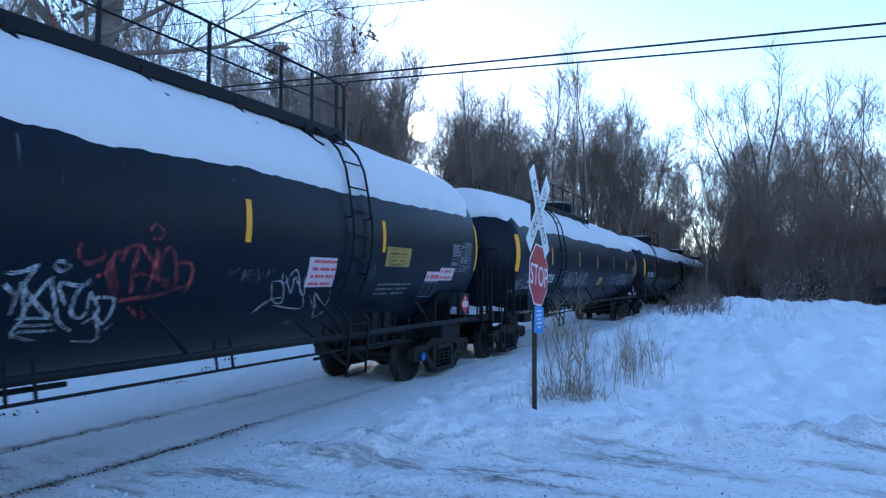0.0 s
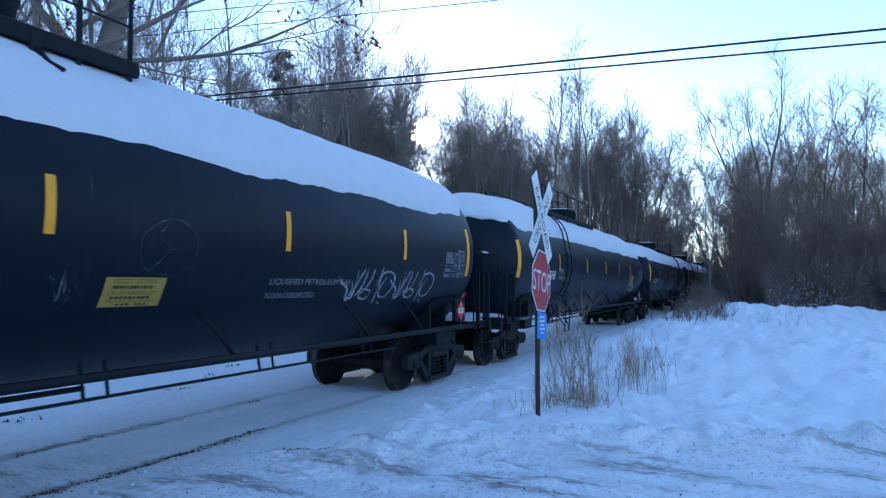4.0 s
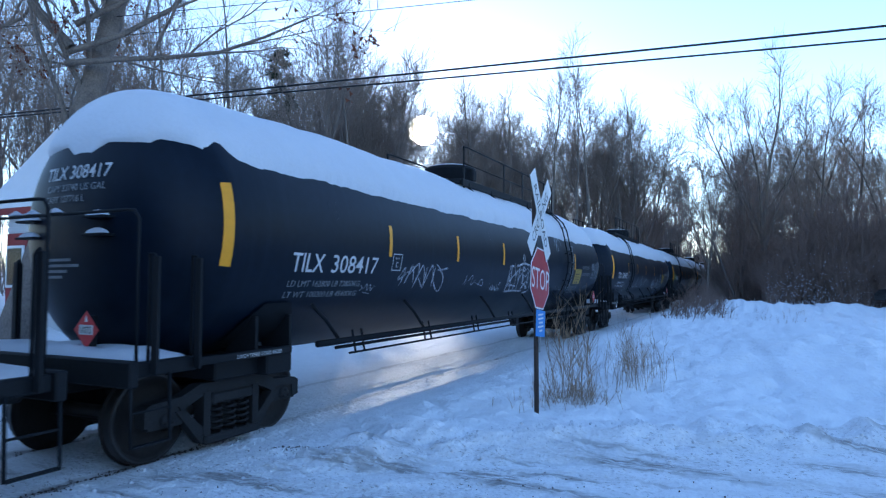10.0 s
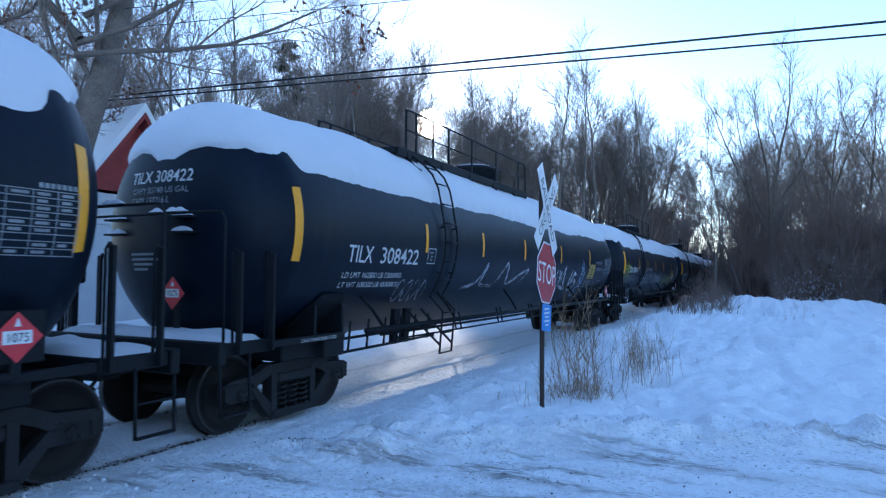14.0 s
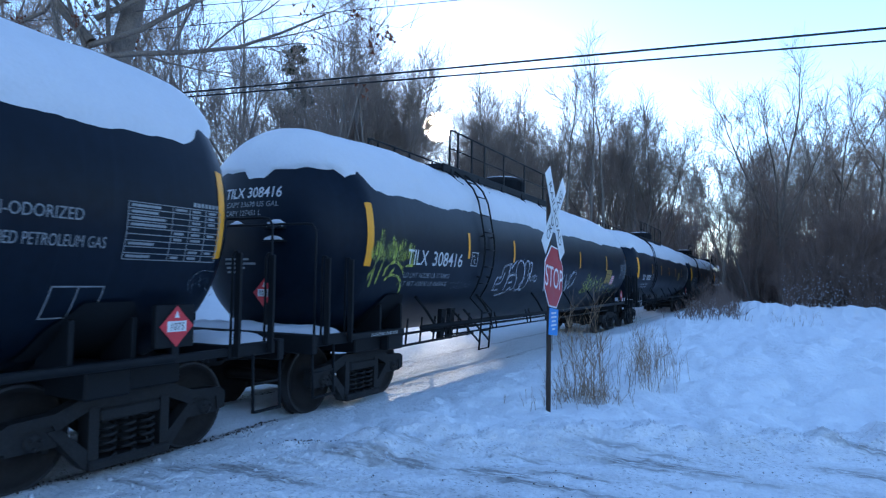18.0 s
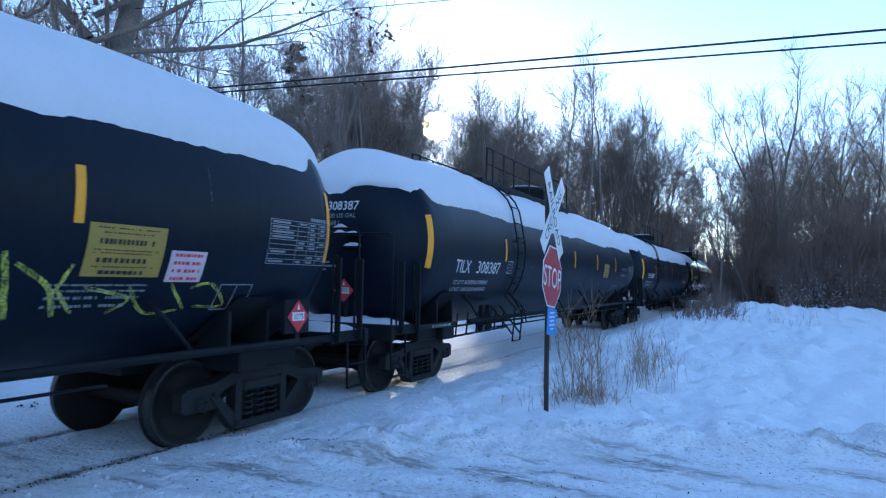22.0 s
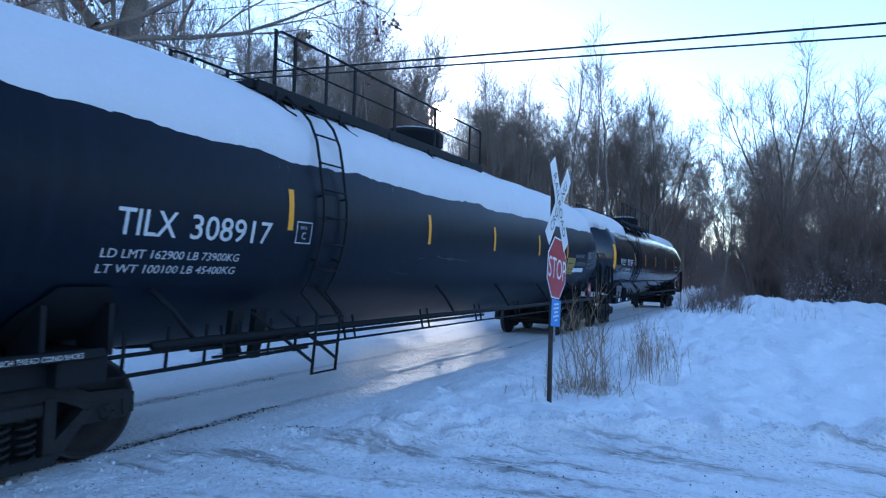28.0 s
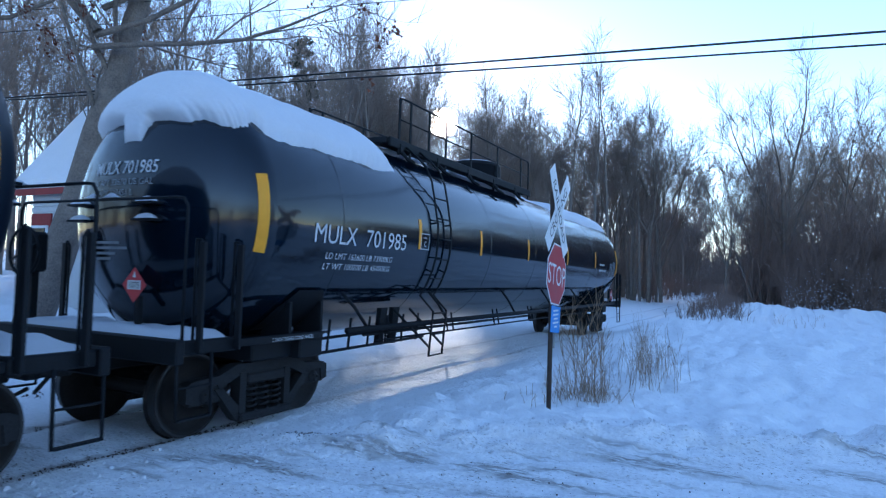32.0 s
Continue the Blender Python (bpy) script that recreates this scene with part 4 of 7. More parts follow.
def end_gear(car, e, half, seed):
    """Deck, sill, coupler, rails and steps at one end (e = -1 front, +1 rear)."""
    yd = half + 0.45
    sg = lambda a, b: (min(e * a, e * b), max(e * a, e * b))
    for nm, b in (("draft_sill", (-0.3, 0.3, *sg(half - 1.7, half + 1.1), 0.74, 1.04, 0.02)), ("end_deck", (-1.42, 1.42, *sg(yd, yd + 0.70), 0.98, 1.12, 0.015)), ("end_beam", (-1.46, 1.46, *sg(yd + 0.70, yd + 0.80), 0.90, 1.14, 0.015)), ("side_sill", (1.34, 1.42, *sg(half - 1.0, yd - 0.01), 1.01, 1.09, 0.01)), ("side_sill", (-1.42, -1.34, *sg(half - 1.0, yd - 0.01), 1.01, 1.09, 0.01))):
        part(nm, Mesher().box(*b), STEEL, car)
    c = Mesher()
    c.box(-0.12, 0.12, *sg(half + 1.0, half + 1.38), 0.74, 0.98, 0.04)
    c.box(-0.19, 0.15, *sg(half + 1.30, half + 1.54), 0.70, 1.02, 0.06)
    c.box(0.06, 0.20, *sg(half + 1.38, half + 1.60), 0.72, 1.00, 0.05)
    part("coupler", c, CAST, car)
    h = Mesher()
    h.tube([(-0.35, e * (half + 1.1), 0.82), (-0.38, e * (half + 1.3), 0.62), (-0.30, e * (half + 1.48), 0.50), (-0.15, e * (half + 1.52), 0.58)], 0.022, 6)
    part("air_hose", h, RUBBER, car)
    r = Mesher()
    ye = e * (yd + 0.66)
    r.tube([(1.36, ye, 1.1), (1.36, ye, 2.42), (1.30, ye, 2.50), (1.2, ye, 2.51), (-1.2, ye, 2.51), (-1.30, ye, 2.50), (-1.36, ye, 2.42), (-1.36, ye, 1.1)], 0.016, 7)
    part("end_rail", r, STEEL, car)
    for s in (-1, 1):
        for y in (yd + 0.55, yd + 0.05):
            g = Mesher()
            yy = e * y
            g.tube([(s * 1.44, yy, 1.06), (s * 1.47, yy, 1.12), (s * 1.47, yy, 2.05), (s * 1.44, yy, 2.1), (s * 1.40, yy + e * 0.02, 2.1), (s * 1.38, yy, 2.05), (s * 1.38, yy, 1.06)], 0.015, 6)
            g.box(s * 1.47 - 0.04, s * 1.47 + 0.04, yy - 0.018, yy + 0.018, 1.0, 2.08, 0.006)
            part("grab_rail", g, STEEL, car)
        st = Mesher()
        y0, y1 = e * (yd + 0.34), e * (yd + 0.76)
        st.tube([(s * 1.42, y0, 1.0), (s * 1.44, y0, 0.38), (s * 1.44, y1, 0.38), (s * 1.42, y1, 1.0)], 0.018, 6)
        st.box(s * 1.44 - 0.03, s * 1.44 + 0.03, min(y0, y1), max(y0, y1), 0.37, 0.39, 0.004)
        st.tube([(s * 1.43, y0, 0.68), (s * 1.43, y1, 0.68)], 0.012, 5)
        part("stirrup_step", st, STEEL, car)
    # steps on the head, with snow on them
    for x in (-0.75, 0.45):
        for z in (2.32, 2.50):
            q = half + EXTRA + HEAD * math.sqrt(1 - ((x * x + (z - ZC) ** 2) / RAD ** 2))
            st = part("head_step", Mesher().box(x - 0.16, x + 0.16, *sg(q - 0.02, q + 0.13), z - 0.012, z + 0.012, 0.004), STEEL, car)
            part("step_snow", Mesher().grid(lambda u, v: (x - 0.15 + 0.30 * v, e * (q + 0.01 + 0.11 * u), z + 0.012 + 0.06 * (math.sin(math.pi * u) * math.sin(math.pi * v)) ** 0.5), 4, 8), SNOWC, st)
    # saddle pads and bolster webs
    yb = e * (half - 0.85)
    part("bolster", Mesher().box(-1.36, 1.36, yb - 0.22, yb + 0.22, 0.78, 1.06, 0.02), STEEL, car)
    for s in (-1, 1):
        part("saddle_pad", Mesher().grid(lambda u, v: (s * (RAD + 0.03) * math.cos(-0.56 - 0.45 * u), yb + (0.42 + 0.10 * u) * (2 * v - 1) * (0.55 + 0.45 * min(1, 2.4 * u)), ZC + (RAD + 0.03) * math.sin(-0.56 - 0.45 * u)), 8, 6), STEEL, car)
        for d in (-0.295, 0.295):
            part("web_plate", Mesher().box(s * 1.05 - 0.22, s * 1.05 + 0.22, yb + d - 0.025, yb + d + 0.025, 1.0, 1.45, 0.006), STEEL, car)
    # snow on the deck
    rn = random.Random(seed)

    def deck_snow(u, v):
        x, y = -1.36 + 2.72 * v, e * (yd + 0.03 + 0.66 * u)
        w = min(1, 5 * u, 5 * (1 - u), 8 * v, 8 * (1 - v)) ** 0.5 if 0 < u < 1 and 0 < v < 1 else 0
        return (x, y, 1.115 + w * (0.085 + 0.05 * smooth_noise(x * 3, y * 3, seed)))

    part("deck_snow", Mesher().grid(deck_snow, 10, 34), SNOWC, car, "lumpy snow on the end deck")
    s2 = Mesher()
    for k in range(3):
        x0 = rn.uniform(-1.1, 1.0)
        s2.grid(lambda u, v: (x0 + 0.22 * v, ye + 0.05 * (u - 0.5), 2.53 + 0.05 * math.sin(math.pi * u) * math.sin(math.pi * v)), 4, 5)
    part("rail_snow", s2, SNOWC, car)


def ladder(car, y):
    """The side ladder: two bent stringers that rise over the snow to the walkway, rungs and slanting braces."""
    a, b = y - 0.23, y + 0.23

    def over(t):
        r = RAD + 0.07 + 0.16 * step01(0.25, 0.75, t)
        return r * math.cos(t), ZC + r * math.sin(t)

    made = None
    for yy in (a, b):
        pts = [(1.50, yy, 0.53), (1.56, yy, 1.25)]
        for k in range(12):
            x, z = over(-0.62 + 1.62 * k / 11)
            pts.append((x, yy, z))
        m = Mesher().tube(pts, 0.019, 6)
        if made is None:
            made = part("ladder", m, STEEL, car, "black steel side ladder")
        else:
            part("stringer", m, STEEL, made)
    for z in (0.54, 0.88, 1.22):
        x = 1.50 + 0.083 * (z - 0.53)
        part("rung", Mesher().tube([(x, a, z), (x, b, z)], 0.013, 5), STEEL, made)
    for k in range(8):
        x, z = over(-0.42 + 0.205 * k)
        part("rung", Mesher().tube([(x, a, z), (x, b, z)], 0.013, 5), STEEL, made)
    for yy in (a, b):
        part("brace", Mesher().tube([(1.51, yy, 0.68), (1.38, yy - 0.90, 1.30)], 0.021, 5), STEEL, made)
        for t in (-0.35, 0.15):
            x, z = over(t)
            part("bracket", Mesher().tube([(x, yy, z), ((RAD - 0.01) * math.cos(t), yy, ZC + (RAD - 0.01) * math.sin(t))], 0.016, 5), STEEL, made)


def platform(car, y0, y1, hatch, lads, seed):
    """The top walkway with its posts, rail and the round protective housing."""
    m, cap = Mesher(), Mesher()
    zt = ZC + RAD - 0.02
    for s in (-1, 1):
        m.box(s * 0.70 - 0.22, s * 0.70 + 0.22, y0, y1, zt + 0.015, zt + 0.045, 0.008)
        m.box(s * 0.93 - 0.025, s * 0.93 + 0.025, y0, y1, zt - 0.085, zt + 0.065, 0.010)
    for yy in (y0, y1):
        m.box(-0.9, 0.9, yy - 0.05, yy + 0.05, zt - 0.04, zt + 0.06, 0.008)
    yy = y0 + 0.35
    while yy < y1:
        for s in (-1, 1):
            m.box(s * 0.95 - 0.02, s * 0.95 + 0.02, yy - 0.05, yy + 0.05, zt - 0.16, zt, 0.006)
            m.tube([(s * 0.93, yy, zt - 0.10), (s * 1.04, yy + 0.05, zt - 0.24), (s * 1.13, yy + 0.14, zt - 0.30)], [0.040, 0.032, 0.026], 6)
        yy += 1.30
    walkway = part("walkway", m, STEEL, car, "black steel walkway on top of the tank")
    for s in (-1, 1):
        cap.grid(lambda u, v: (s * 0.72 + 0.20 * (2 * v - 1), y0 + 0.1 + (y1 - y0 - 0.2) * u, zt + 0.040 + (0.030 + 0.016 * smooth_noise(u * 40, s, seed)) * math.sin(math.pi * v)), 40, 5)
    part("walkway_snow", cap, SNOWC, walkway, "thin snow on the walkway")
    long = y1 - y0
    ys = [y0 + long * q for q in (0.045, 0.10, 0.20, 0.30, 0.47, 0.68, 0.905, 0.985)] if lads < 0 else [y1 - long * q for q in (0.985, 0.62, 0.41, 0.22, 0.12, 0.03, 0.0)]
    for s in (-1, 1):
        top = zt + 0.76
        rail = Mesher()
        rail.tube([(s * 0.93, ys[0], zt + 0.3), (s * 0.93, ys[0], top - 0.10), (s * 0.93, ys[0] + 0.03, top - 0.03), (s * 0.93, ys[0] + 0.10, top), (s * 0.93, ys[-1] - 0.10, top), (s * 0.93, ys[-1] - 0.03, top - 0.03), (s * 0.93, ys[-1], top - 0.10), (s * 0.93, ys[-1], zt)], 0.019, 6)
        railing = part("railing", rail, STEEL, car)
        part("middle_rail", Mesher().tube([(s * 0.93, ys[0], top - 0.36), (s * 0.93, ys[-1], top - 0.36)], 0.012, 5), STEEL, railing)
        for yy in ys:
            part("post", Mesher().box(s * 0.93 - 0.012, s * 0.93 + 0.012, yy - 0.026, yy + 0.026, zt - 0.18, top, 0.004), STEEL, railing)
    h = Mesher()
    h.lathe([(zt - 0.10, 0.56), (zt + 0.46, 0.57), (zt + 0.47, 0.60), (zt + 0.53, 0.60), (zt + 0.57, 0.52), (zt + 0.60, 0.20), (zt + 0.605, 0.02)], 32, "z", (0, hatch, 0))
    h.box(0.54, 0.64, hatch - 0.10, hatch + 0.10, zt + 0.22, zt + 0.48, 0.02)
    hs = part("housing", h, STEEL, car, "round black valve housing")
    cap = Mesher()
    cap.lathe([(zt + 0.575, 0.50), (zt + 0.605, 0.42), (zt + 0.625, 0.25), (zt + 0.632, 0.02)], 20, "z", (0, hatch, 0))
    part("housing_snow", cap, SNOWC, hs)


def side_gear(car, half, end=-1):
    """Pipes, hangers and struts under the near and far flanks."""
    for s in (-1, 1):
        p = Mesher()
        p.tube([(s * 1.50, -half + 1.5, 1.075), (s * 1.50, half - 0.2, 1.075)], 0.042, 8)
        part("train_pipe", p, STEEL, car)
        p = Mesher()
        p.tube([(s * 1.42, -half + 2.0, 0.985), (s * 1.42, 0.5, 0.985)], 0.024, 7)
        part("train_pipe", p, STEEL, car)
        q = Mesher()
        q.tube([(s * 1.50, -half + 2.2, 0.90), (s * 1.50, half - 2.6, 0.90)], 0.015, 6)
        part("lower_rod", q, STEEL, car)
        y = -half + 2.35
        while y < half - 2.4:
            h = Mesher()
            for dy in (0.0, 0.22):
                h.tube([(s * 1.44, y + dy, 1.20), (s * 1.50, y + dy, 0.90)], 0.016, 5)
            h.tube([(s * 1.50, y, 0.90), (s * 1.50, y + 0.22, 0.90)], 0.014, 5)
            part("hanger", h, STEEL, car)
            y += 2.05
        for k, yy in enumerate((-half + 2.0, -half + 4.4, -half + 7.6, -half + 10.2, -half + 12.8, half - 1.7)):
            st = Mesher()
            st.tube([(s * 1.31, yy - 0.38, 1.56), (s * 1.40, yy - 0.20, 1.36), (s * 1.50, yy, 1.06)], 0.024, 6)
            part("strut", st, STEEL, car)
    rig = Mesher()
    a, b = (-half + 1.2, -half + 3.9) if end < 0 else (half - 4.6, half - 2.0)
    for z in (0.80, 0.98):
        rig.tube([(1.30, a, z), (1.30, b, z + 0.03)], 0.020, 6)
    yy = a + 0.15
    while yy < b:
        rig.tube([(1.30, yy, 0.80), (1.34, yy, 1.22)], 0.018, 5)
        yy += 0.46
    frame_part = part("brake_rigging", rig, STEEL, car)
    for q in (a + 1.45, a + 1.80):
        part("hanger_plate", Mesher().prism([(q, 0.78), (q + 0.13, 0.78), (q + 0.24, 1.32), (q + 0.06, 1.32)], 1.16, 1.24), STEEL, frame_part)
    bc = Mesher()
    bc.lathe([(a + 0.9, 0.001), (a + 0.9, 0.12), (a + 1.3, 0.14), (a + 1.6, 0.12), (a + 1.6, 0.001)], 18, "y", (0.2, 0, 1.0))
    part("brake_cylinder", bc, STEEL, car)


def brake_wheel(car, e, half):
    m = Mesher()
    c = Vector((-1.25, e * (half + 1.12), 1.95))
    pts = [c + Vector((0.28 * math.cos(a), 0, 0.28 * math.sin(a))) for a in [2 * math.pi * k / 20 for k in range(21)]]
    m.tube(pts, 0.018, 6)
    for k in range(4):
        a = k * math.pi / 2 + 0.4
        m.tube([c, c + Vector((0.28 * math.cos(a), 0, 0.28 * math.sin(a)))], 0.012, 5)
    m.box(c.x - 0.14, c.x + 0.14, min(c.y, c.y - e * 0.2), max(c.y, c.y - e * 0.2), 1.72, 2.18, 0.03)
    m.box(c.x - 0.05, c.x + 0.05, min(c.y - e * 0.08, c.y - e * 0.16), max(c.y - e * 0.08, c.y - e * 0.16), 1.1, 1.8, 0.01)
    part("brake_wheel", m, STEEL, car)


def data_table(car, y0, y1, z0, z1):
    """The ruled test-data panel with rows of small unreadable marks."""
    m = Mesher()
    n = 9
    for i in range(n + 1):
        z = z0 + (z1 - z0) * i / n
        patch(m, y0, y1, z - 0.004, z + 0.004, 0.008, 1)
    for y in (y0, y0 + (y1 - y0) * 0.45, y0 + (y1 - y0) * 0.64, y0 + (y1 - y0) * 0.83, y1):
        patch(m, y - 0.004, y + 0.004, z0, z1, 0.009, 6)
    rn = random.Random(4)
    for i in range(n):
        z = z0 + (z1 - z0) * (i + 0.3) / n
        for a, b in ((0.03, 0.40), (0.48, 0.61), (0.67, 0.80), (0.86, 0.97)):
            if rn.random() < 0.75:
                patch(m, y0 + (y1 - y0) * a, y0 + (y1 - y0) * (a + (b - a) * rn.uniform(0.6, 1)), z, z + (z1 - z0) / n * 0.42, 0.008, 1)
    for k in range(7):
        patch(m, y1 - 0.32 + 0.045 * k, y1 - 0.287 + 0.045 * k, z1 + 0.02, z1 + 0.06, 0.008, 1)
    part("data_panel", m, DIMP, car, "white ruled data panel with small lettering")


def yellow_sign(car, y0, y1, z0, z1):
    m = Mesher()
    patch(m, y0, y1, z0, z1, 0.008, 6)
    s = part("emergency_panel", m, YPANEL, car, "faded yellow panel with dark lettering")
    b, rn = Mesher(), random.Random(int(abs(y0) * 100))
    h, w = z1 - z0, y1 - y0
    for a0, a1, z, t, n in ((0.1, 0.9, 0.91, 0.025, 16), (0.12, 0.88, 0.82, 0.025, 14), (0.14, 0.86, 0.62, 0.10, 13), (0.08, 0.92, 0.50, 0.022, 18), (0.08, 0.85, 0.44, 0.022, 16), (0.14, 0.8, 0.27, 0.09, 9), (0.1, 0.9, 0.18, 0.022, 17), (0.2, 0.8, 0.05, 0.07, 8)):
        for k in range(n):
            if rn.random() < 0.12:
                continue
            p = a0 + (a1 - a0) * k / n
            q = p + (a1 - a0) / n * rn.uniform(0.45, 0.8)
            patch(b, y0 + w * p, y0 + w * q, z0 + h * z, z0 + h * (z + t), 0.012, 1)
    part("panel_lettering", b, INK, s)


def outline_box(car, y0, y1, z0, z1, material, text="", name="stencil_box"):
    m = Mesher()
    t = 0.012
    for a, b, c, d in ((y0, y1, z0, z0 + t), (y0, y1, z1 - t, z1), (y0, y0 + t, z0, z1), (y1 - t, y1, z0, z1)):
        patch(m, a, b, c, d, 0.008, 3)
    if not text:
        patch(m, (y0 + y1) / 2 - t / 2, (y0 + y1) / 2 + t / 2, z0, z1, 0.008, 3)
    ob = part(name, m, material, car)
    if text:
        for body, z, h in (("PLATE", z0 + 0.66 * (z1 - z0), 0.034), (text, z0 + 0.20 * (z1 - z0), 0.085)):
            letters(ob, body, y0 + 0.065 if h < 0.05 else y0 + 0.10, z, h, None, material)
    return ob


def tank_car(label, number, yc, seed, half=8.5, gloss=False, ladder_end=-1, stripes=(-8.6, -5.25, -2.9, -0.4, 2.5, 5.65, 8.65), plat=None, snow=None, at=(1.98, -7.5, -6.88, -6.72, -5.59), bold=0.006):
    car = thing("tank_car", label, "tank car", "tank cars of the train", at=pose(AXIS, yc, 0))
    part("tank_shell", SHARED["shell_%s_%g" % ("gloss" if gloss else "black", half)], BLACK, car).location.y = SHIFT
    snow = snow or dict(edge_z=3.09, head_z=3.32, thick=0.17)
    part("snow_cap", snow_mesh(half, seed * 3.7, **snow), SNOWC, car, "thick smooth snow cap along the top of the tank").location.y = SHIFT
    for e in (-1, 1):
        truck(car, e * (half - 0.40) + SHIFT)
        end_gear(car, e, half + e * SHIFT, seed + e)
    brake_wheel(car, -1, half - SHIFT)
    side_gear(car, half, ladder_end)
    y0, y1 = plat or ((-5.25, 1.32) if ladder_end < 0 else (-1.35, 5.22))
    platform(car, y0, y1, 0.03, ladder_end, seed)
    ladder(car, -4.53 if ladder_end < 0 else y1 - 0.48)
    for i, y in enumerate(stripes):
        tall = i in (0, len(stripes) - 1)
        m = Mesher()
        z0, z1 = (2.0, 2.88) if tall else (2.22, 2.68)
        w = 0.12 if tall else 0.085

        def strip(u, v):
            # the end strips follow the shoulder of the head
            yy = y - w / 2 + w * v
            k = (tank_r(yy - SHIFT, half) + 0.006) / RAD
            q = on_tank(yy, arc_of(z0) + (arc_of(z1) - arc_of(z0)) * u, 0.0)
            return (q[0] * k, yy, ZC + (q[2] - ZC) * k)

        m.grid(strip, 8, 3)
        part("reflective_stripe", m, YELLOW, car, "yellow reflective strip")
    runs, rn = Mesher(), random.Random(seed * 17)
    for k in range(14):
        y, z = rn.uniform(-half + 0.4, half - 0.4), rn.uniform(2.85, 3.05)
        ln = rn.uniform(0.08, 0.5)
        a1 = arc_of(z)
        ribbon(runs, [(y + 0.01 * math.sin(9 * q), a1 - ln * q / 4) for q in range(5)], rn.uniform(0.006, 0.018), 0.006)
    part("scratches", runs, SPRAYD, car, "pale runs and scratches under the snow edge")
    # side number
    if number:
        mark, num = number.split()
        z, y0, y1, y2, y3 = at
        letters(car, mark, y0, z, 0.24, y1 - y0, bold=bold)
        letters(car, num, y2, z, 0.24, y3 - y2, bold=bold)
    return car


def dress(car, half, stripes, number, weights, capy, seed, plate_at=None, low=1.66, head=2.93, sign_z=1.62):
    yp = half - 0.12
    half -= SHIFT
    for body, z in zip(weights, (low + 0.13, low)):
        letters(car, body, -7.5, z, 0.085, 1.55, DIMP if seed % 2 else WHITEP, "weight_lettering")
    py = plate_at if plate_at is not None else stripes[1] + 0.22
    outline_box(car, py, py + 0.27, low + 0.36, low + 0.61, WHITEP, "C", "plate_box")
    head_letters(car, number, -0.56, head, 0.15, half, 1.04)
    for body, z, w in zip(capy, (head - 0.13, head - 0.25), (0.95, 0.68)):
        head_letters(car, body, -0.50, z, 0.075, half, w, DIMP)
    bm = Mesher()
    for z, a, b in ((2.06, -0.50, -0.02), (2.00, -0.50, 0.10), (1.94, -0.48, -0.1), (1.88, -0.48, -0.2)):
        r = lambda x: half + EXTRA + HEAD * math.sqrt(max(0, 1 - (math.hypot(x, z - ZC) / RAD) ** 2)) + 0.006
        bm.grid(lambda u, v: (a + (b - a) * v, -r(a + (b - a) * v), z + 0.030 * u), 1, 6)
    part("small_lettering", bm, DIMP, car)
    br = Mesher().box(0.26, 0.32, -half - 0.80, -half - 0.74, 1.1, 1.5, 0.006)
    part("placard_post", br, STEEL, car)
    diamond(car, (0.29, -half - 0.84, sign_z), "end")
    part("placard_bracket", Mesher().box(1.38, 1.44, yp - 0.04, yp + 0.04, 1.06, 1.30, 0.006).box(1.36, 1.43, yp - 0.22, yp + 0.22, 1.16, 1.56, 0.01), STEEL, car)
    diamond(car, (1.44, yp, 1.36), "side")
    # shoe lettering on the sill
    v, f = text_mesh("2 INCH TREAD COND SHOES", 0.060)
    k = 0.72 / max(p[0] for p in v)
    bar = Mesher().add([(1.424, -half + 0.08 + p[0] * k, 1.025 + p[1]) for p in v], f)
    part("sill_lettering", bar, WHITEP, car)


S1 = (-8.6, -5.30, -2.95, -0.50, 2.45, 5.70, 8.68)      # one builder's spacing of the strips
S2 = (-8.6, -5.25, -2.30, 0.35, 3.10, 5.62, 8.70)       # another's
SB = (-8.15, -5.48, -2.46, 0.10, 2.9, 5.65, 8.05)
GAS = ("NON-ODORIZED", "LIQUEFIED PETROLEUM GAS")


def rear_marks(car, two_rows=True, white_tape=False, panel=(5.67, 6.42, 1.80, 2.24)):
    """Panels and lettering near the rear of the flank."""
    yellow_sign(car, *panel)
    if two_rows:
        letters(car, GAS[0], 6.48, 2.26, 0.10, 0.88, DIMP, "gas_lettering")
        letters(car, GAS[1], 6.46, 2.05, 0.10, 1.12, DIMP, "gas_lettering")
    data_table(car, 7.75, 8.76, 1.97, 2.46)
    bars(car, [(5.45, 6.35, 1.72, 0.022), (5.45, 6.35, 1.67, 0.022), (5.45, 5.9, 1.61, 0.03), (5.98, 6.3, 1.61, 0.03), (5.45, 5.88, 1.54, 0.03), (5.95, 6.2, 1.54, 0.03)], DIMP)
    outline_box(car, 7.22, 7.68, 1.47, 1.74, DIMP)
    if white_tape:
        m = Mesher()
        patch(m, 6.44, 6.72, 1.86, 1.97, 0.010, 2)
        patch(m, 6.73, 7.45, 1.87, 1.98, 0.010, 2)
        part("tape", m, SIGNW, car, "pale tape over old lettering")


def sticker(car, y0, y1, z0, z1, rows, slant=0.0):
    """A torn label stuck on the shell, with rows of red print."""
    s = part("sticker", patch(Mesher(), y0, y1, z0, z1, 0.010, 3, slant), PINK, car, "torn pink and white sticker")
    bars(s, [(y0 + 0.05, y1 - 0.05, z0 + (z1 - z0) * (k + 0.25) / rows, (z1 - z0) * 0.5 / rows) for k in range(rows)], REDP, lift=0.013)


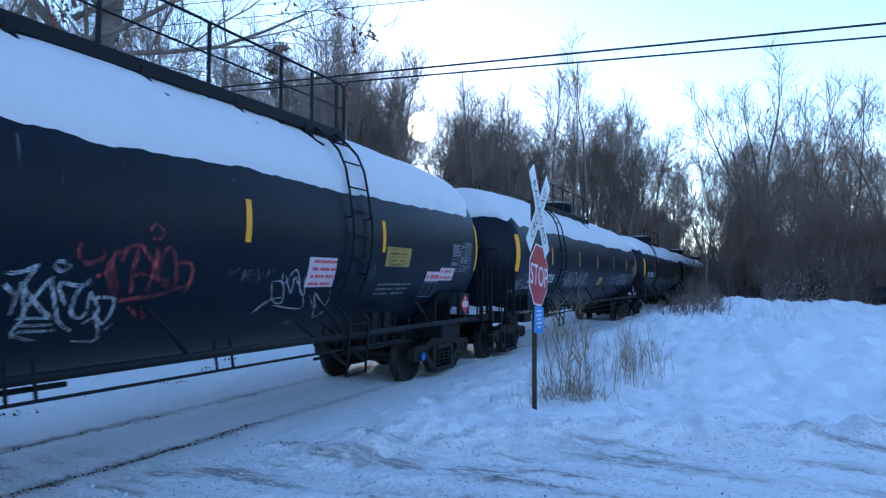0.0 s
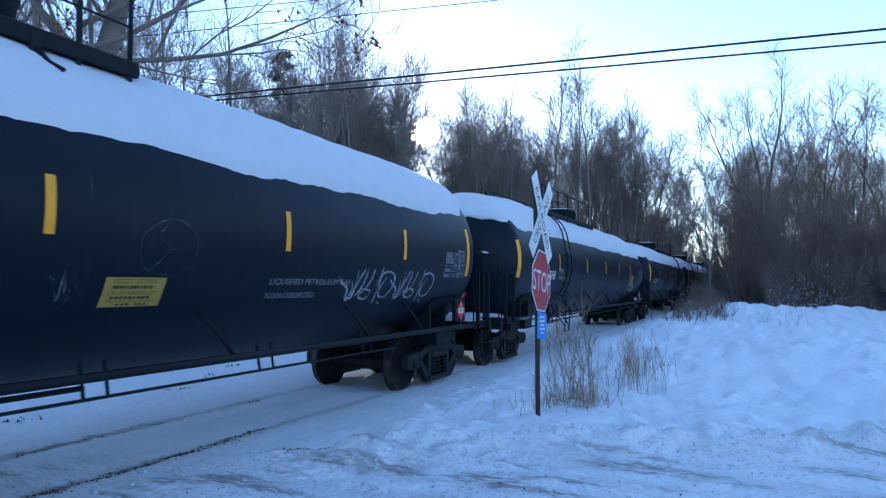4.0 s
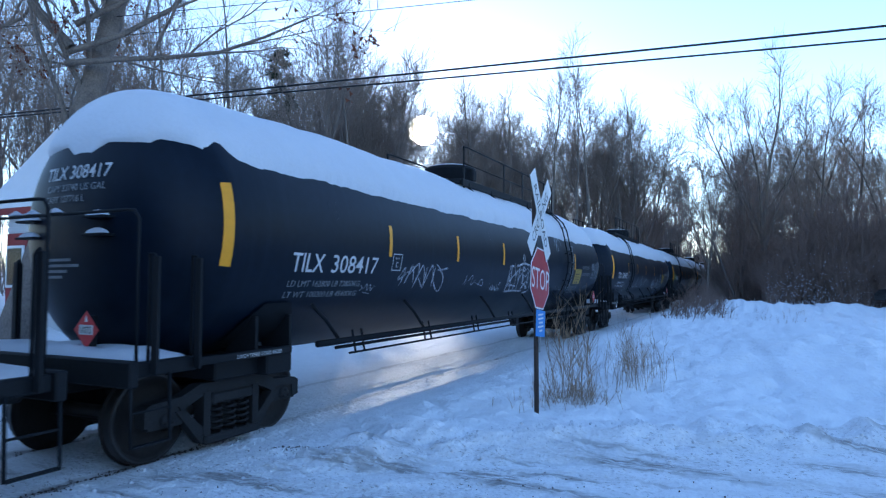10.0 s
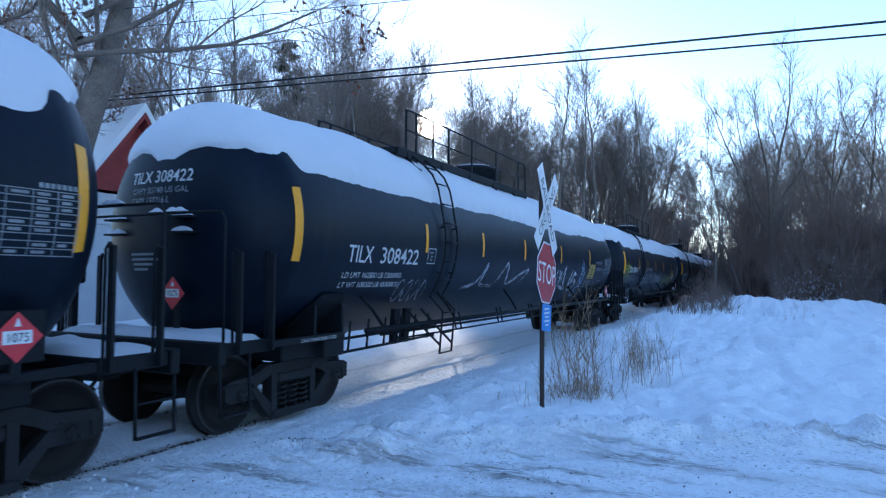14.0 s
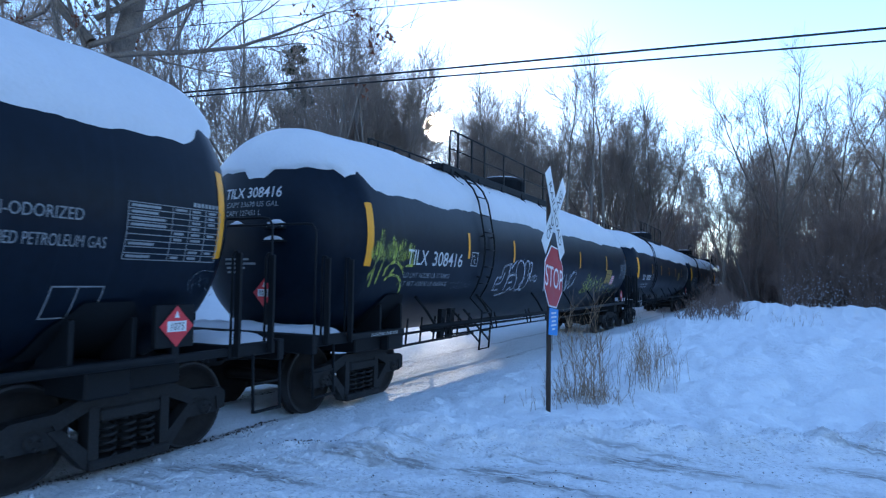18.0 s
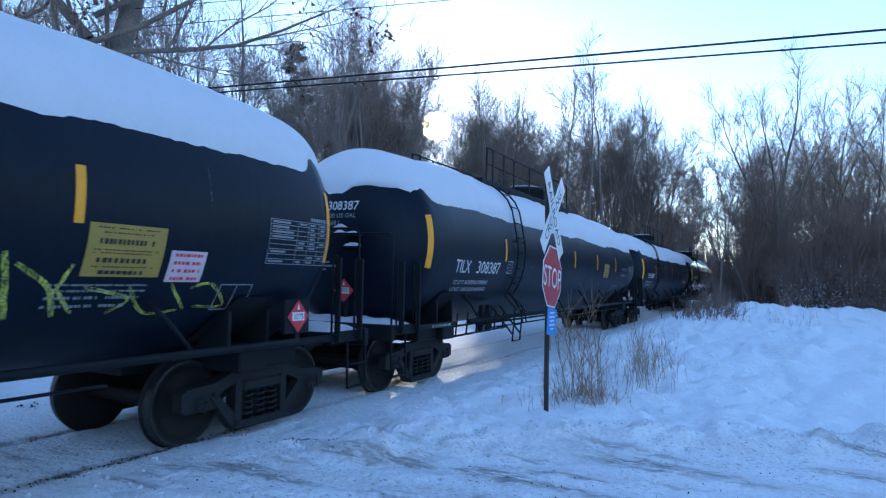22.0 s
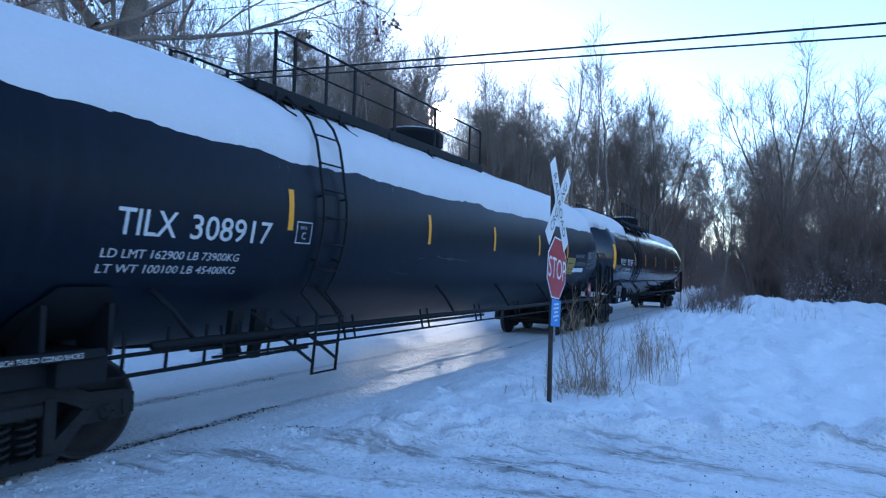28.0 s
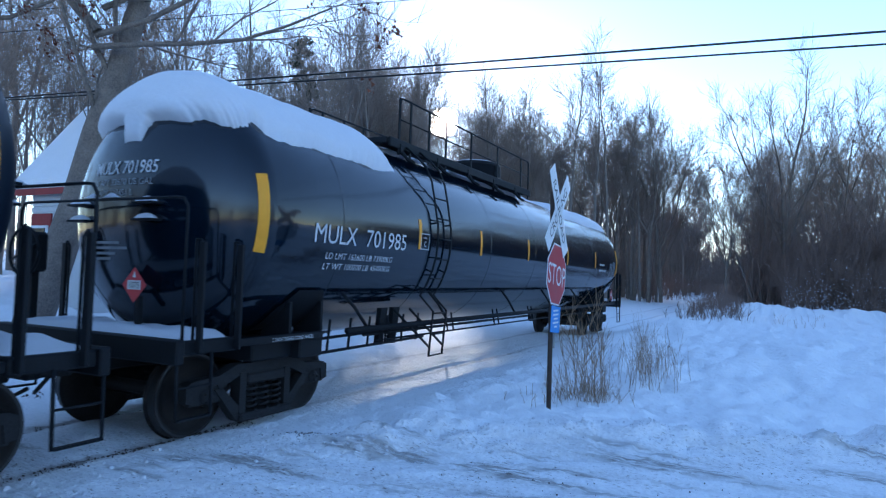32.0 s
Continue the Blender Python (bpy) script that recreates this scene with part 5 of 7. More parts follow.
def brushed(car, lines, material, width, label, lift=0.007):
    """Hand-painted strokes, each a smooth line through (y, z) points."""
    m = Mesher()
    for keys in lines:
        ribbon(m, curve_through([(y, arc_of(z)) for y, z in keys]), width, lift)
    return part("graffiti", m, material, car, label)


SPACING = 20.11
Y_C = -33.49
CARS = []


def rolling(car, yc):
    CARS.append((car, yc))
    return car


# the first car: red and white graffiti, ladder towards the rear
SA = (-8.6, -5.3, -2.95, -0.5, 2.42, 5.23, 8.72)
A = rolling(tank_car("black tank car with red and white graffiti and snow on top", "", -72.54, 1, stripes=SA, ladder_end=1, plat=(-1.4, 5.05), snow=dict(edge_z=3.01, head_z=3.28, thick=0.17)), -72.54)
for tr in [o for o in A.children if o.name.startswith("truck") and o.location.y > 0]:
    cap_at = Mesher().lathe([(1.085, 0.001), (1.115, 0.03), (1.11, 0.075), (1.085, 0.08)], 18, "x", (0, -0.89, 0.457))
    part("axle_cap", cap_at, BLUEC, tr, "bright blue axle cap")
dress(A, 8.5, SA, "", ("LD LMT 162800 LB 73800KG", "LT WT 100200 LB 45400KG"), (), 1)
yellow_sign(A, 5.32, 6.06, 2.02, 2.31)
data_table(A, 7.62, 8.45, 1.97, 2.45)
bars(A, [(5.3, 6.3, 1.74, 0.03), (5.3, 5.8, 1.67, 0.03), (5.9, 6.25, 1.67, 0.03), (5.3, 5.7, 1.60, 0.03), (5.8, 6.2, 1.60, 0.03)], DIMP)
outline_box(A, 6.78, 7.25, 1.53, 1.79, DIMP)
sticker(A, 6.74, 7.27, 1.80, 1.96, 1)
sticker(A, 7.22, 7.79, 1.81, 2.03, 2)
sticker(A, 3.57, 4.15, 1.73, 2.10, 4, -0.05)
brushed(A, [[(-0.01, 1.87), (0.12, 1.88), (0.22, 1.93), (0.18, 1.84), (0.13, 1.7), (0.14, 1.55)], [(0.01, 1.79), (0.13, 1.7)], [(0.13, 1.81), (0.19, 1.69), (0.25, 1.52), (0.23, 1.39), (0.46, 1.32)], [(0.12, 1.8), (0.36, 1.59), (0.49, 1.51)], [(0.37, 1.85), (0.3, 1.74), (0.24, 1.6), (0.24, 1.55)], [(0.35, 1.84), (0.44, 1.66), (0.56, 1.48), (0.73, 1.38)], [(0.46, 1.8), (0.62, 1.77), (0.71, 1.81)], [(0.7, 1.83), (0.61, 1.71), (0.64, 1.54), (0.76, 1.51), (0.73, 1.72)]], SPRAYW, 0.038, "white spray-painted tag")
brushed(A, [[(0.45, 1.81), (0.45, 1.75), (0.56, 1.61)], [(0.73, 1.72), (0.88, 1.54), (0.78, 1.44)], [(0.74, 1.66), (0.98, 1.65), (0.99, 1.43), (0.84, 1.55)], [(0.84, 1.55), (1.01, 1.34), (1.02, 1.27), (0.79, 1.29)], [(1.05, 1.37), (1.11, 1.43)], [(0.2, 1.52), (0.5, 1.51)], [(0.23, 1.46), (0.54, 1.45)], [(0.26, 1.41), (0.58, 1.4)], [(0.35, 1.93), (0.4, 1.97), (0.48, 1.93), (0.42, 1.89), (0.35, 1.93)]], SPRAYW, 0.034, "white spray-painted tag")
brushed(A, [[(0.53, 2.12), (0.55, 1.99), (0.64, 1.95), (0.75, 2.01)], [(0.73, 2.1), (0.82, 1.89), (0.99, 1.65), (1.21, 1.66)], [(0.82, 1.89), (0.74, 1.84)], [(0.92, 2.08), (0.84, 1.97), (1.0, 1.7)], [(1.08, 2.14), (0.97, 2.08), (0.93, 1.97)], [(1.08, 2.14), (1.08, 1.89), (1.12, 1.7)], [(1.1, 2.14), (1.25, 1.98), (1.33, 1.93)], [(1.28, 2.12), (1.29, 1.95), (1.29, 1.7)], [(1.44, 2.12), (1.36, 2.07), (1.36, 1.84), (1.54, 1.75)], [(1.44, 2.12), (1.52, 1.99), (1.59, 1.75)], [(1.56, 1.99), (1.72, 1.96), (1.75, 1.81), (1.72, 1.69)], [(1.12, 1.65), (1.4, 1.67), (1.75, 1.78)]], SPRAYR, 0.046, "red spray-painted tag")
brushed(A, [[(1.16, 2.24), (1.23, 2.32), (1.33, 2.25), (1.25, 2.18), (1.16, 2.24)], [(1.01, 2.25), (1.04, 2.24)], [(1.28, 1.58), (1.4, 1.45)], [(1.15, 1.59), (1.32, 1.47)], [(1.08, 1.84), (1.18, 1.87), (1.51, 1.81)]], SPRAYR, 0.034, "red dots and runs of a tag")
brushed(A, [[(3.09, 1.9), (3.17, 1.76), (3.32, 1.94), (3.55, 1.66)], [(2.96, 1.78), (3.09, 1.59), (3.29, 1.55), (3.15, 1.78), (2.95, 1.8)], [(3.24, 1.61), (3.05, 1.58), (2.85, 1.42), (2.99, 1.58)], [(3.16, 1.87), (3.37, 1.66), (3.34, 1.85), (3.64, 1.62), (3.52, 1.85)], [(3.77, 1.62), (4.03, 1.45), (3.86, 1.65), (4.23, 1.48), (4.17, 1.69)], [(4.37, 1.48), (4.16, 1.32), (3.96, 1.61)], [(3.15, 1.52), (3.73, 1.46), (3.64, 1.62)], [(3.59, 1.29), (3.69, 1.31), (3.72, 1.27), (3.6, 1.28)]], SPRAYW, 0.024, "thin white spray-painted tag")
graffiti(A, 34, 2.2, 2.9, 1.78, 1.95, SPRAYD, 0.02, 6, 0.5, "faded tag")
graffiti(A, 35, 4.75, 5.2, 1.70, 2.05, SPRAYD, 0.016, 3, 0.5, "faded figure")

# the second: a shorter tank
Y_B = Y_C - 19.59
B = rolling(tank_car("black tank car with bold lettering, scrawled tags and deep snow", "SHQX 50028", Y_B, 2, half=8.05, stripes=SB, at=(1.75, -7.22, -6.28, -6.12, -5.02), bold=0.016), Y_B)
dress(B, 8.05, SB, "SHQX 50028", ("LD LMT 162800 LB 73800KG", "LT WT 100200 LB 45400KG"), ("CAPY 33700 GAL", "CAPY 127565 L"), 2, plate_at=-4.18, low=1.46, head=2.70)
outline_box(B, -7.62, -7.38, 1.70, 1.95, DIMP)
yellow_sign(B, 0.66, 1.28, 1.64, 1.90)
letters(B, "LIQUEFIED PETROLEUM GAS", 2.7, 1.84, 0.075, 1.6, DIMP, "gas_lettering")
letters(B, "NON-ODORIZED", 2.7, 1.68, 0.075, 0.9, DIMP, "gas_lettering")
data_table(B, 7.1, 7.9, 1.98, 2.40)
brushed(B, [[(-8.25, 1.86), (-8.1, 1.72), (-8.0, 1.9), (-8.05, 1.55), (-7.9, 1.75), (-7.75, 1.5)], [(-7.95, 1.6), (-7.7, 1.9), (-7.85, 1.55)], [(-8.3, 1.55), (-7.65, 1.62)]], SPRAYW, 0.03, "white scrawl")
TAG = [[(-2.57, 1.93), (-2.47, 1.86), (-2.31, 1.78), (-2.28, 1.67), (-2.22, 1.63), (-2.2, 1.78), (-2.25, 1.89)], [(-2.26, 1.66), (-2.13, 1.68), (-2.16, 2.04)], [(-2.17, 1.68), (-2.09, 1.89), (-1.99, 2.06)], [(-2.07, 1.68), (-1.97, 1.81), (-1.92, 2.05)], [(-1.96, 1.7), (-1.82, 1.84), (-1.74, 2.06)], [(-1.99, 1.78), (-1.72, 1.75), (-1.77, 1.64), (-1.97, 1.68), (-1.94, 1.89)], [(-1.52, 1.56), (-1.53, 1.78), (-1.53, 2.09)], [(-1.61, 1.81), (-1.53, 1.98), (-1.33, 2.03), (-1.15, 1.96), (-1.13, 1.81), (-1.25, 1.66), (-1.44, 1.68), (-1.47, 1.81), (-1.38, 1.95)], [(-1.39, 1.59), (-1.32, 1.56)]]
for shift in (0.0, -1.4, 6.6, 7.9):
    brushed(B, [[(y + shift, z) for y, z in line] for line in TAG], SPRAYT, 0.030, "white looping tag")
brushed(B, [[(0.91, 2.15), (0.98, 2.31), (1.25, 2.44), (1.51, 2.34), (1.56, 2.09), (1.38, 1.93), (1.05, 1.96), (0.92, 2.11)], [(1.25, 2.43), (1.12, 2.28), (1.25, 2.16), (1.05, 1.96)], [(1.25, 2.16), (1.5, 2.17)], [(0.14, 1.63), (0.18, 1.91), (0.28, 1.7), (0.28, 1.95), (0.36, 1.66), (0.36, 1.95), (0.43, 1.77)]], SPRAYD, 0.013, "thin egg-shaped chalk tag")

C = rolling(tank_car("clean black tank car with white lettering under a snow cap", "TILX 309588", Y_C, 3, stripes=(-8.56, -5.29, -2.12, 0.70, 3.11, 5.58, 8.84), at=(1.99, -7.56, -6.90, -6.72, -5.62), snow=dict(edge_z=3.12, head_z=3.35, thick=0.19, tilt=-0.06)), Y_C)
dress(C, 8.5, S2, "TILX 309588", ("LD LMT 162900 LB 73700KG", "LT WT 100500 LB 45600KG"), ("CAPY 33680 US GAL", "CAPY 127499 L"), 3, plate_at=-5.245)
rear_marks(C, False)
for i, (body, y, w) in enumerate((("NON-ODORIZED", 6.42, 0.78), ("LIQUEFIED", 6.50, 0.56), ("PETROLEUM", 6.42, 0.66), ("GAS", 6.62, 0.22))):
    letters(C, body, y, 1.77 - 0.095 * i, 0.07, w, WHITEP, "gas_lettering")
brushed(C, [[(-8.0, 2.1), (-7.95, 2.3), (-7.8, 2.2), (-7.95, 2.05), (-7.7, 2.12)], [(-8.05, 1.95), (-7.98, 2.02), (-8.0, 1.9)]], SPRAYD, 0.010, "thin chalk mark")
brushed(C, [[(-5.0, 2.01), (-4.93, 2.06), (-4.90, 1.99), (-4.84, 2.03)], [(-4.76, 1.99), (-4.70, 2.05), (-4.66, 1.98), (-4.60, 2.03)]], spray("spray_green", (0.08, 0.50, 0.14), -0.12), 0.07, "green paint dabs")

Y_D = Y_C + 20.06
D = rolling(tank_car("black tank car with white block and figure graffiti", "TILX 308417", Y_D, 4, stripes=(-8.54, -5.29, -2.88, -0.50, 2.46, 5.58, 8.82), ladder_end=1, at=(1.97, -7.51, -6.88, -6.73, -5.60), snow=dict(edge_z=3.10, head_z=3.32, thick=0.17, tilt=-0.05)), Y_D)
dress(D, 8.5, S1, "TILX 308417", ("LD LMT 162800 LB 73800KG", "LT WT 100200 LB 45400KG"), ("CAPY 33740 US GAL", "CAPY 127716 L"), 5, plate_at=-5.2, sign_z=1.36)
rear_marks(D)
brushed(D, [[(-4.83, 1.79), (-4.77, 2.07), (-4.92, 1.89), (-4.64, 2.02)], [(-4.69, 1.82), (-4.56, 2.1), (-4.41, 1.82)], [(-4.62, 1.97), (-4.34, 2.14), (-4.36, 1.76)], [(-4.35, 1.82), (-4.2, 2.12), (-4.01, 1.76), (-4.28, 1.92)], [(-4.05, 2.09), (-4.03, 1.81), (-3.87, 2.13), (-3.71, 1.78)], [(-3.75, 2.1), (-3.71, 1.87), (-3.37, 1.69), (-3.36, 1.93), (-3.72, 2.16)], [(-3.65, 2.05), (-3.23, 2.09)]], SPRAYT, 0.030, "white angular tag")
brushed(D, [[(-5.91, 1.8), (-5.84, 1.76), (-5.89, 1.72)], [(-5.81, 1.74), (-5.75, 1.82), (-5.7, 1.73), (-5.66, 1.81), (-5.6, 1.73), (-5.53, 1.8)], [(-5.78, 1.7), (-5.6, 1.68)], [(-2.4, 1.77), (-2.34, 1.98), (-2.31, 1.8)], [(-2.23, 1.87), (-2.05, 1.98), (-2.02, 1.8), (-1.83, 1.91)], [(-1.68, 1.76), (-1.57, 1.91), (-1.43, 1.78), (-1.85, 1.84)]], SPRAYT, 0.018, "small white tags")
brushed(D, [[(-0.94, 1.68), (-0.95, 1.76), (-0.89, 1.74), (-0.91, 1.69)], [(-0.85, 1.69), (-0.84, 1.79), (-0.78, 1.69), (-0.86, 1.71)], [(-0.78, 1.75), (-0.74, 1.67), (-0.72, 1.76)], [(-0.68, 1.68), (-0.7, 1.76), (-0.62, 1.68), (-0.6, 1.75)], [(-0.58, 1.73), (-0.6, 1.69), (-0.53, 1.68), (-0.53, 1.75)], [(-0.53, 1.78), (-0.45, 1.83), (-0.5, 1.73), (-0.38, 1.7), (-0.45, 1.68)], [(-0.5, 1.84), (-0.44, 1.83)]], SPRAYT, 0.022, "thin white tag")
graffiti(D, 53, -1.02, -0.45, 1.66, 1.86, SPRAYD, 0.018, 6, 0.5, "faded tag")
brushed(D, [[(0.03, 1.64), (-0.05, 1.96), (-0.07, 2.2)], [(-0.07, 2.2), (0.44, 2.22), (0.81, 2.28), (1.15, 2.26), (1.56, 2.21)], [(1.56, 2.21), (1.61, 1.92), (1.63, 1.62)], [(1.63, 1.62), (1.27, 1.6)], [(0.03, 1.64), (0.55, 1.66), (1.16, 1.64)], [(0.76, 2.4), (0.83, 2.48), (0.9, 2.41), (0.83, 2.33), (0.76, 2.4)]], SPRAYT, 0.048, "white boxed tag with a ring above")
brushed(D, [[(0.01, 2.23), (0.09, 2.02), (0.11, 1.91), (0.05, 1.89), (-0.01, 2.04)], [(0.22, 2.29), (0.3, 2.13), (0.42, 2.0), (0.49, 2.13)], [(0.03, 1.77), (0.19, 1.95), (0.49, 2.13)], [(0.03, 1.77), (0.35, 1.78), (0.64, 1.75)], [(0.32, 1.64), (0.22, 1.77), (0.12, 1.96)], [(0.41, 2.02), (0.47, 1.85), (0.51, 1.68)], [(0.56, 2.19), (0.64, 2.0), (0.72, 1.69)], [(0.56, 2.19), (0.57, 1.97), (0.68, 1.88)]], SPRAYT, 0.042, "white boxed tag")
brushed(D, [[(0.69, 1.94), (0.78, 2.05), (0.86, 2.04), (1.04, 1.67)], [(0.82, 2.22), (0.85, 2.07)], [(0.92, 2.04), (1.11, 1.68)], [(0.56, 2.14), (1.0, 2.12), (0.82, 2.22)], [(1.0, 2.12), (1.16, 2.17), (1.19, 2.05), (1.08, 1.98), (1.0, 2.04)], [(1.39, 1.69), (1.26, 2.05), (1.4, 2.12), (1.47, 2.02), (1.34, 1.89)], [(1.1, 1.82), (1.53, 1.69)], [(1.1, 1.7), (1.22, 1.86), (1.44, 1.82)]], SPRAYT, 0.036, "white boxed tag")
brushed(D, [[(5.12, 2.88), (5.2, 2.71), (5.55, 2.89), (5.25, 2.91)], [(5.2, 2.71), (5.25, 2.4), (5.46, 2.71)], [(5.25, 2.4), (5.35, 2.16), (5.29, 1.96)], [(5.06, 2.29), (5.08, 2.05)], [(5.29, 1.96), (5.32, 1.67), (5.02, 1.72)], [(5.42, 2.01), (5.38, 1.77), (5.32, 1.62)], [(5.5, 2.66), (5.39, 2.21)]], SPRAYT, 0.030, "tall white stick figure")
brushed(D, [[(3.58, 2.84), (3.82, 3.09)], [(3.82, 3.09), (3.88, 2.74), (3.7, 2.79), (4.08, 3.05), (4.24, 2.89)]], SPRAYT, 0.028, "white zigzag tag")
graffiti(D, 58, 3.92, 4.5, 1.55, 1.74, SPRAYD, 0.018, 6, 0.5, "faded tag")

Y_E = Y_D + 19.99
E_ = rolling(tank_car("black tank car with wide white strokes sprayed low on its side", "TILX 308422", Y_E, 6, stripes=(-8.5, -5.30, -2.95, -0.50, 2.45, 5.63, 8.82), at=(2.02, -7.47, -6.87, -6.68, -5.55)), Y_E)
dress(E_, 8.5, S1, "TILX 308422", ("LD LMT 162800 LB 73800KG", "LT WT 100200 LB 45400KG"), ("CAPY 33740 US GAL", "CAPY 127716 L"), 6, plate_at=-5.24, low=1.68)
rear_marks(E_)
graffiti(E_, 61, -5.95, -4.95, 1.42, 1.82, SPRAYW, 0.028, 4, 0.8, "white bubble tag")
brushed(E_, [[(-3.6, 1.62), (-3.0, 1.72), (-2.6, 2.08), (-2.75, 1.7), (-2.0, 1.66)], [(-2.0, 1.68), (-1.5, 2.12), (-1.3, 1.7), (-0.6, 1.9), (-0.1, 2.0), (-0.5, 1.7)]], SPRAYW, 0.075, "broad white brushed strokes")
brushed(E_, [[(2.32, 2.04), (2.32, 1.84), (2.43, 1.58)], [(2.34, 1.58), (2.49, 1.56)], [(2.75, 2.01), (2.72, 1.89), (2.7, 1.73), (2.65, 1.62)], [(2.44, 1.79), (2.52, 1.84), (2.67, 1.85), (2.8, 1.76), (2.82, 1.61), (2.73, 1.52), (2.57, 1.57), (2.46, 1.69), (2.46, 1.8)], [(2.55, 2.03), (2.61, 1.91), (2.73, 1.79)], [(2.81, 1.57), (2.71, 1.48), (2.65, 1.37)], [(3.06, 2.16), (3.05, 2.02), (3.12, 1.83), (3.27, 1.66), (3.46, 1.57), (3.69, 1.54)], [(2.95, 2.12), (2.97, 1.99), (2.91, 1.85), (2.87, 1.72)], [(2.92, 1.59), (3.16, 1.56), (3.46, 1.52), (3.67, 1.51)]], SPRAYT, 0.085, "broad white brushed strokes")
brushed(E_, [[(3.77, 2.07), (3.77, 1.87), (3.82, 1.65), (3.97, 1.67), (3.97, 1.87), (3.99, 2.06)], [(4.4, 1.88), (4.22, 1.92), (4.08, 1.96), (4.09, 1.79), (4.06, 1.62)], [(4.06, 1.62), (4.23, 1.72), (4.4, 1.73), (4.49, 1.61), (4.38, 1.49), (4.11, 1.46), (3.88, 1.55)]], SPRAYT, 0.085, "two broad white brushed signs")
brushed(E_, [[(4.72, 2.25), (4.82, 2.1), (4.92, 2.14), (4.85, 2.29), (4.78, 2.35)], [(4.99, 2.27), (4.99, 2.14), (4.91, 2.11)], [(4.82, 2.1), (4.89, 2.01), (4.84, 1.92), (4.83, 1.81), (4.95, 1.74), (5.07, 1.81), (5.04, 1.92), (4.89, 1.96)], [(5.05, 2.1), (5.19, 1.86), (5.23, 1.63), (5.26, 1.36), (5.19, 1.26), (4.94, 1.34), (4.82, 1.6), (4.91, 1.73)], [(4.81, 1.62), (4.92, 1.71), (5.18, 1.66), (5.26, 1.59), (5.07, 1.57), (4.94, 1.5), (5.01, 1.33)], [(5.08, 2.08), (4.9, 2.0)], [(5.21, 2.02), (5.24, 1.86), (5.23, 1.66)], [(5.18, 2.12), (5.22, 2.11), (5.2, 2.09)]], SPRAYB, 0.045, "pale blue tall tag")
brushed(E_, [[(8.91, 1.78), (8.9, 1.68), (8.82, 1.62), (8.69, 1.62), (8.58, 1.69), (8.54, 1.78), (8.6, 1.86), (8.71, 1.89), (8.84, 1.86), (8.91, 1.78)], [(8.7, 1.72), (8.7, 1.68), (8.65, 1.67), (8.61, 1.7), (8.59, 1.74), (8.62, 1.76), (8.67, 1.75), (8.71, 1.72)], [(8.86, 1.74), (8.85, 1.7), (8.81, 1.69), (8.76, 1.72), (8.75, 1.76), (8.77, 1.78), (8.82, 1.77), (8.86, 1.74)], [(8.64, 1.73), (8.68, 1.81), (8.76, 1.8), (8.8, 1.74)], [(8.67, 1.81), (8.65, 1.84)]], SPRAYD, 0.013, "faint chalk oval")

Y_F = Y_E + 20.01
F_ = rolling(tank_car("black tank car covered in yellow and white graffiti", "TILX 308416", Y_F, 7, stripes=(-8.52, -5.32, -3.03, -0.55, 2.28, 5.57, 8.82), at=(2.06, -7.5, -6.86, -6.70, -5.58)), Y_F)
dress(F_, 8.5, S1, "TILX 308416", ("LD LMT 162280 LB 73700KG", "LT WT 100500 LB 45600KG"), ("CAPY 33670 US GAL", "CAPY 127451 L"), 7, plate_at=-5.20, low=1.73)
rear_marks(F_, False)
brushed(F_, [[(-8.38, 2.06), (-8.36, 2.24), (-8.31, 2.34)], [(-8.27, 2.16), (-8.24, 2.33), (-8.19, 2.54)], [(-8.17, 2.05), (-8.07, 2.24), (-7.95, 2.4)], [(-7.98, 2.08), (-7.92, 2.28), (-7.98, 2.44)], [(-7.81, 2.07), (-7.77, 2.22), (-7.88, 2.37)], [(-7.72, 2.09), (-7.68, 2.3), (-7.63, 2.44)], [(-7.63, 2.14), (-7.49, 2.27), (-7.34, 2.37)], [(-7.7, 2.12), (-7.54, 2.19), (-7.33, 2.26)], [(-7.44, 2.25), (-7.34, 2.14), (-7.15, 2.07)], [(-8.4, 2.12), (-8.44, 2.19), (-8.39, 2.29)], [(-8.37, 2.14), (-8.15, 2.17), (-7.83, 2.15), (-7.54, 2.19)]], SPRAYM, 0.14, "yellow-green mist of a flaming tag")
brushed(F_, [[(-8.27, 2.17), (-8.35, 2.02), (-8.34, 1.76), (-8.35, 1.73)], [(-8.37, 1.96), (-8.43, 1.88), (-8.42, 1.8)], [(-8.17, 2.05), (-8.2, 1.86), (-8.2, 1.76)], [(-8.03, 1.99), (-8.06, 1.87)], [(-7.82, 2.0), (-7.92, 1.87), (-8.0, 1.82)], [(-8.0, 1.82), (-7.86, 1.89), (-7.66, 1.87), (-7.52, 1.79), (-7.6, 1.76)], [(-7.5, 1.78), (-7.43, 1.64), (-7.36, 1.49)], [(-8.08, 1.95), (-7.97, 2.04), (-7.82, 2.08), (-7.63, 2.01), (-7.49, 1.89)], [(-7.65, 2.01), (-7.4, 2.04), (-7.17, 2.05)]], SPRAYY, 0.042, "yellow-green flaming tag")
graffiti(F_, 72, -5.8, -4.9, 1.66, 1.82, SPRAYD, 0.018, 7, 0.5, "faded tag")
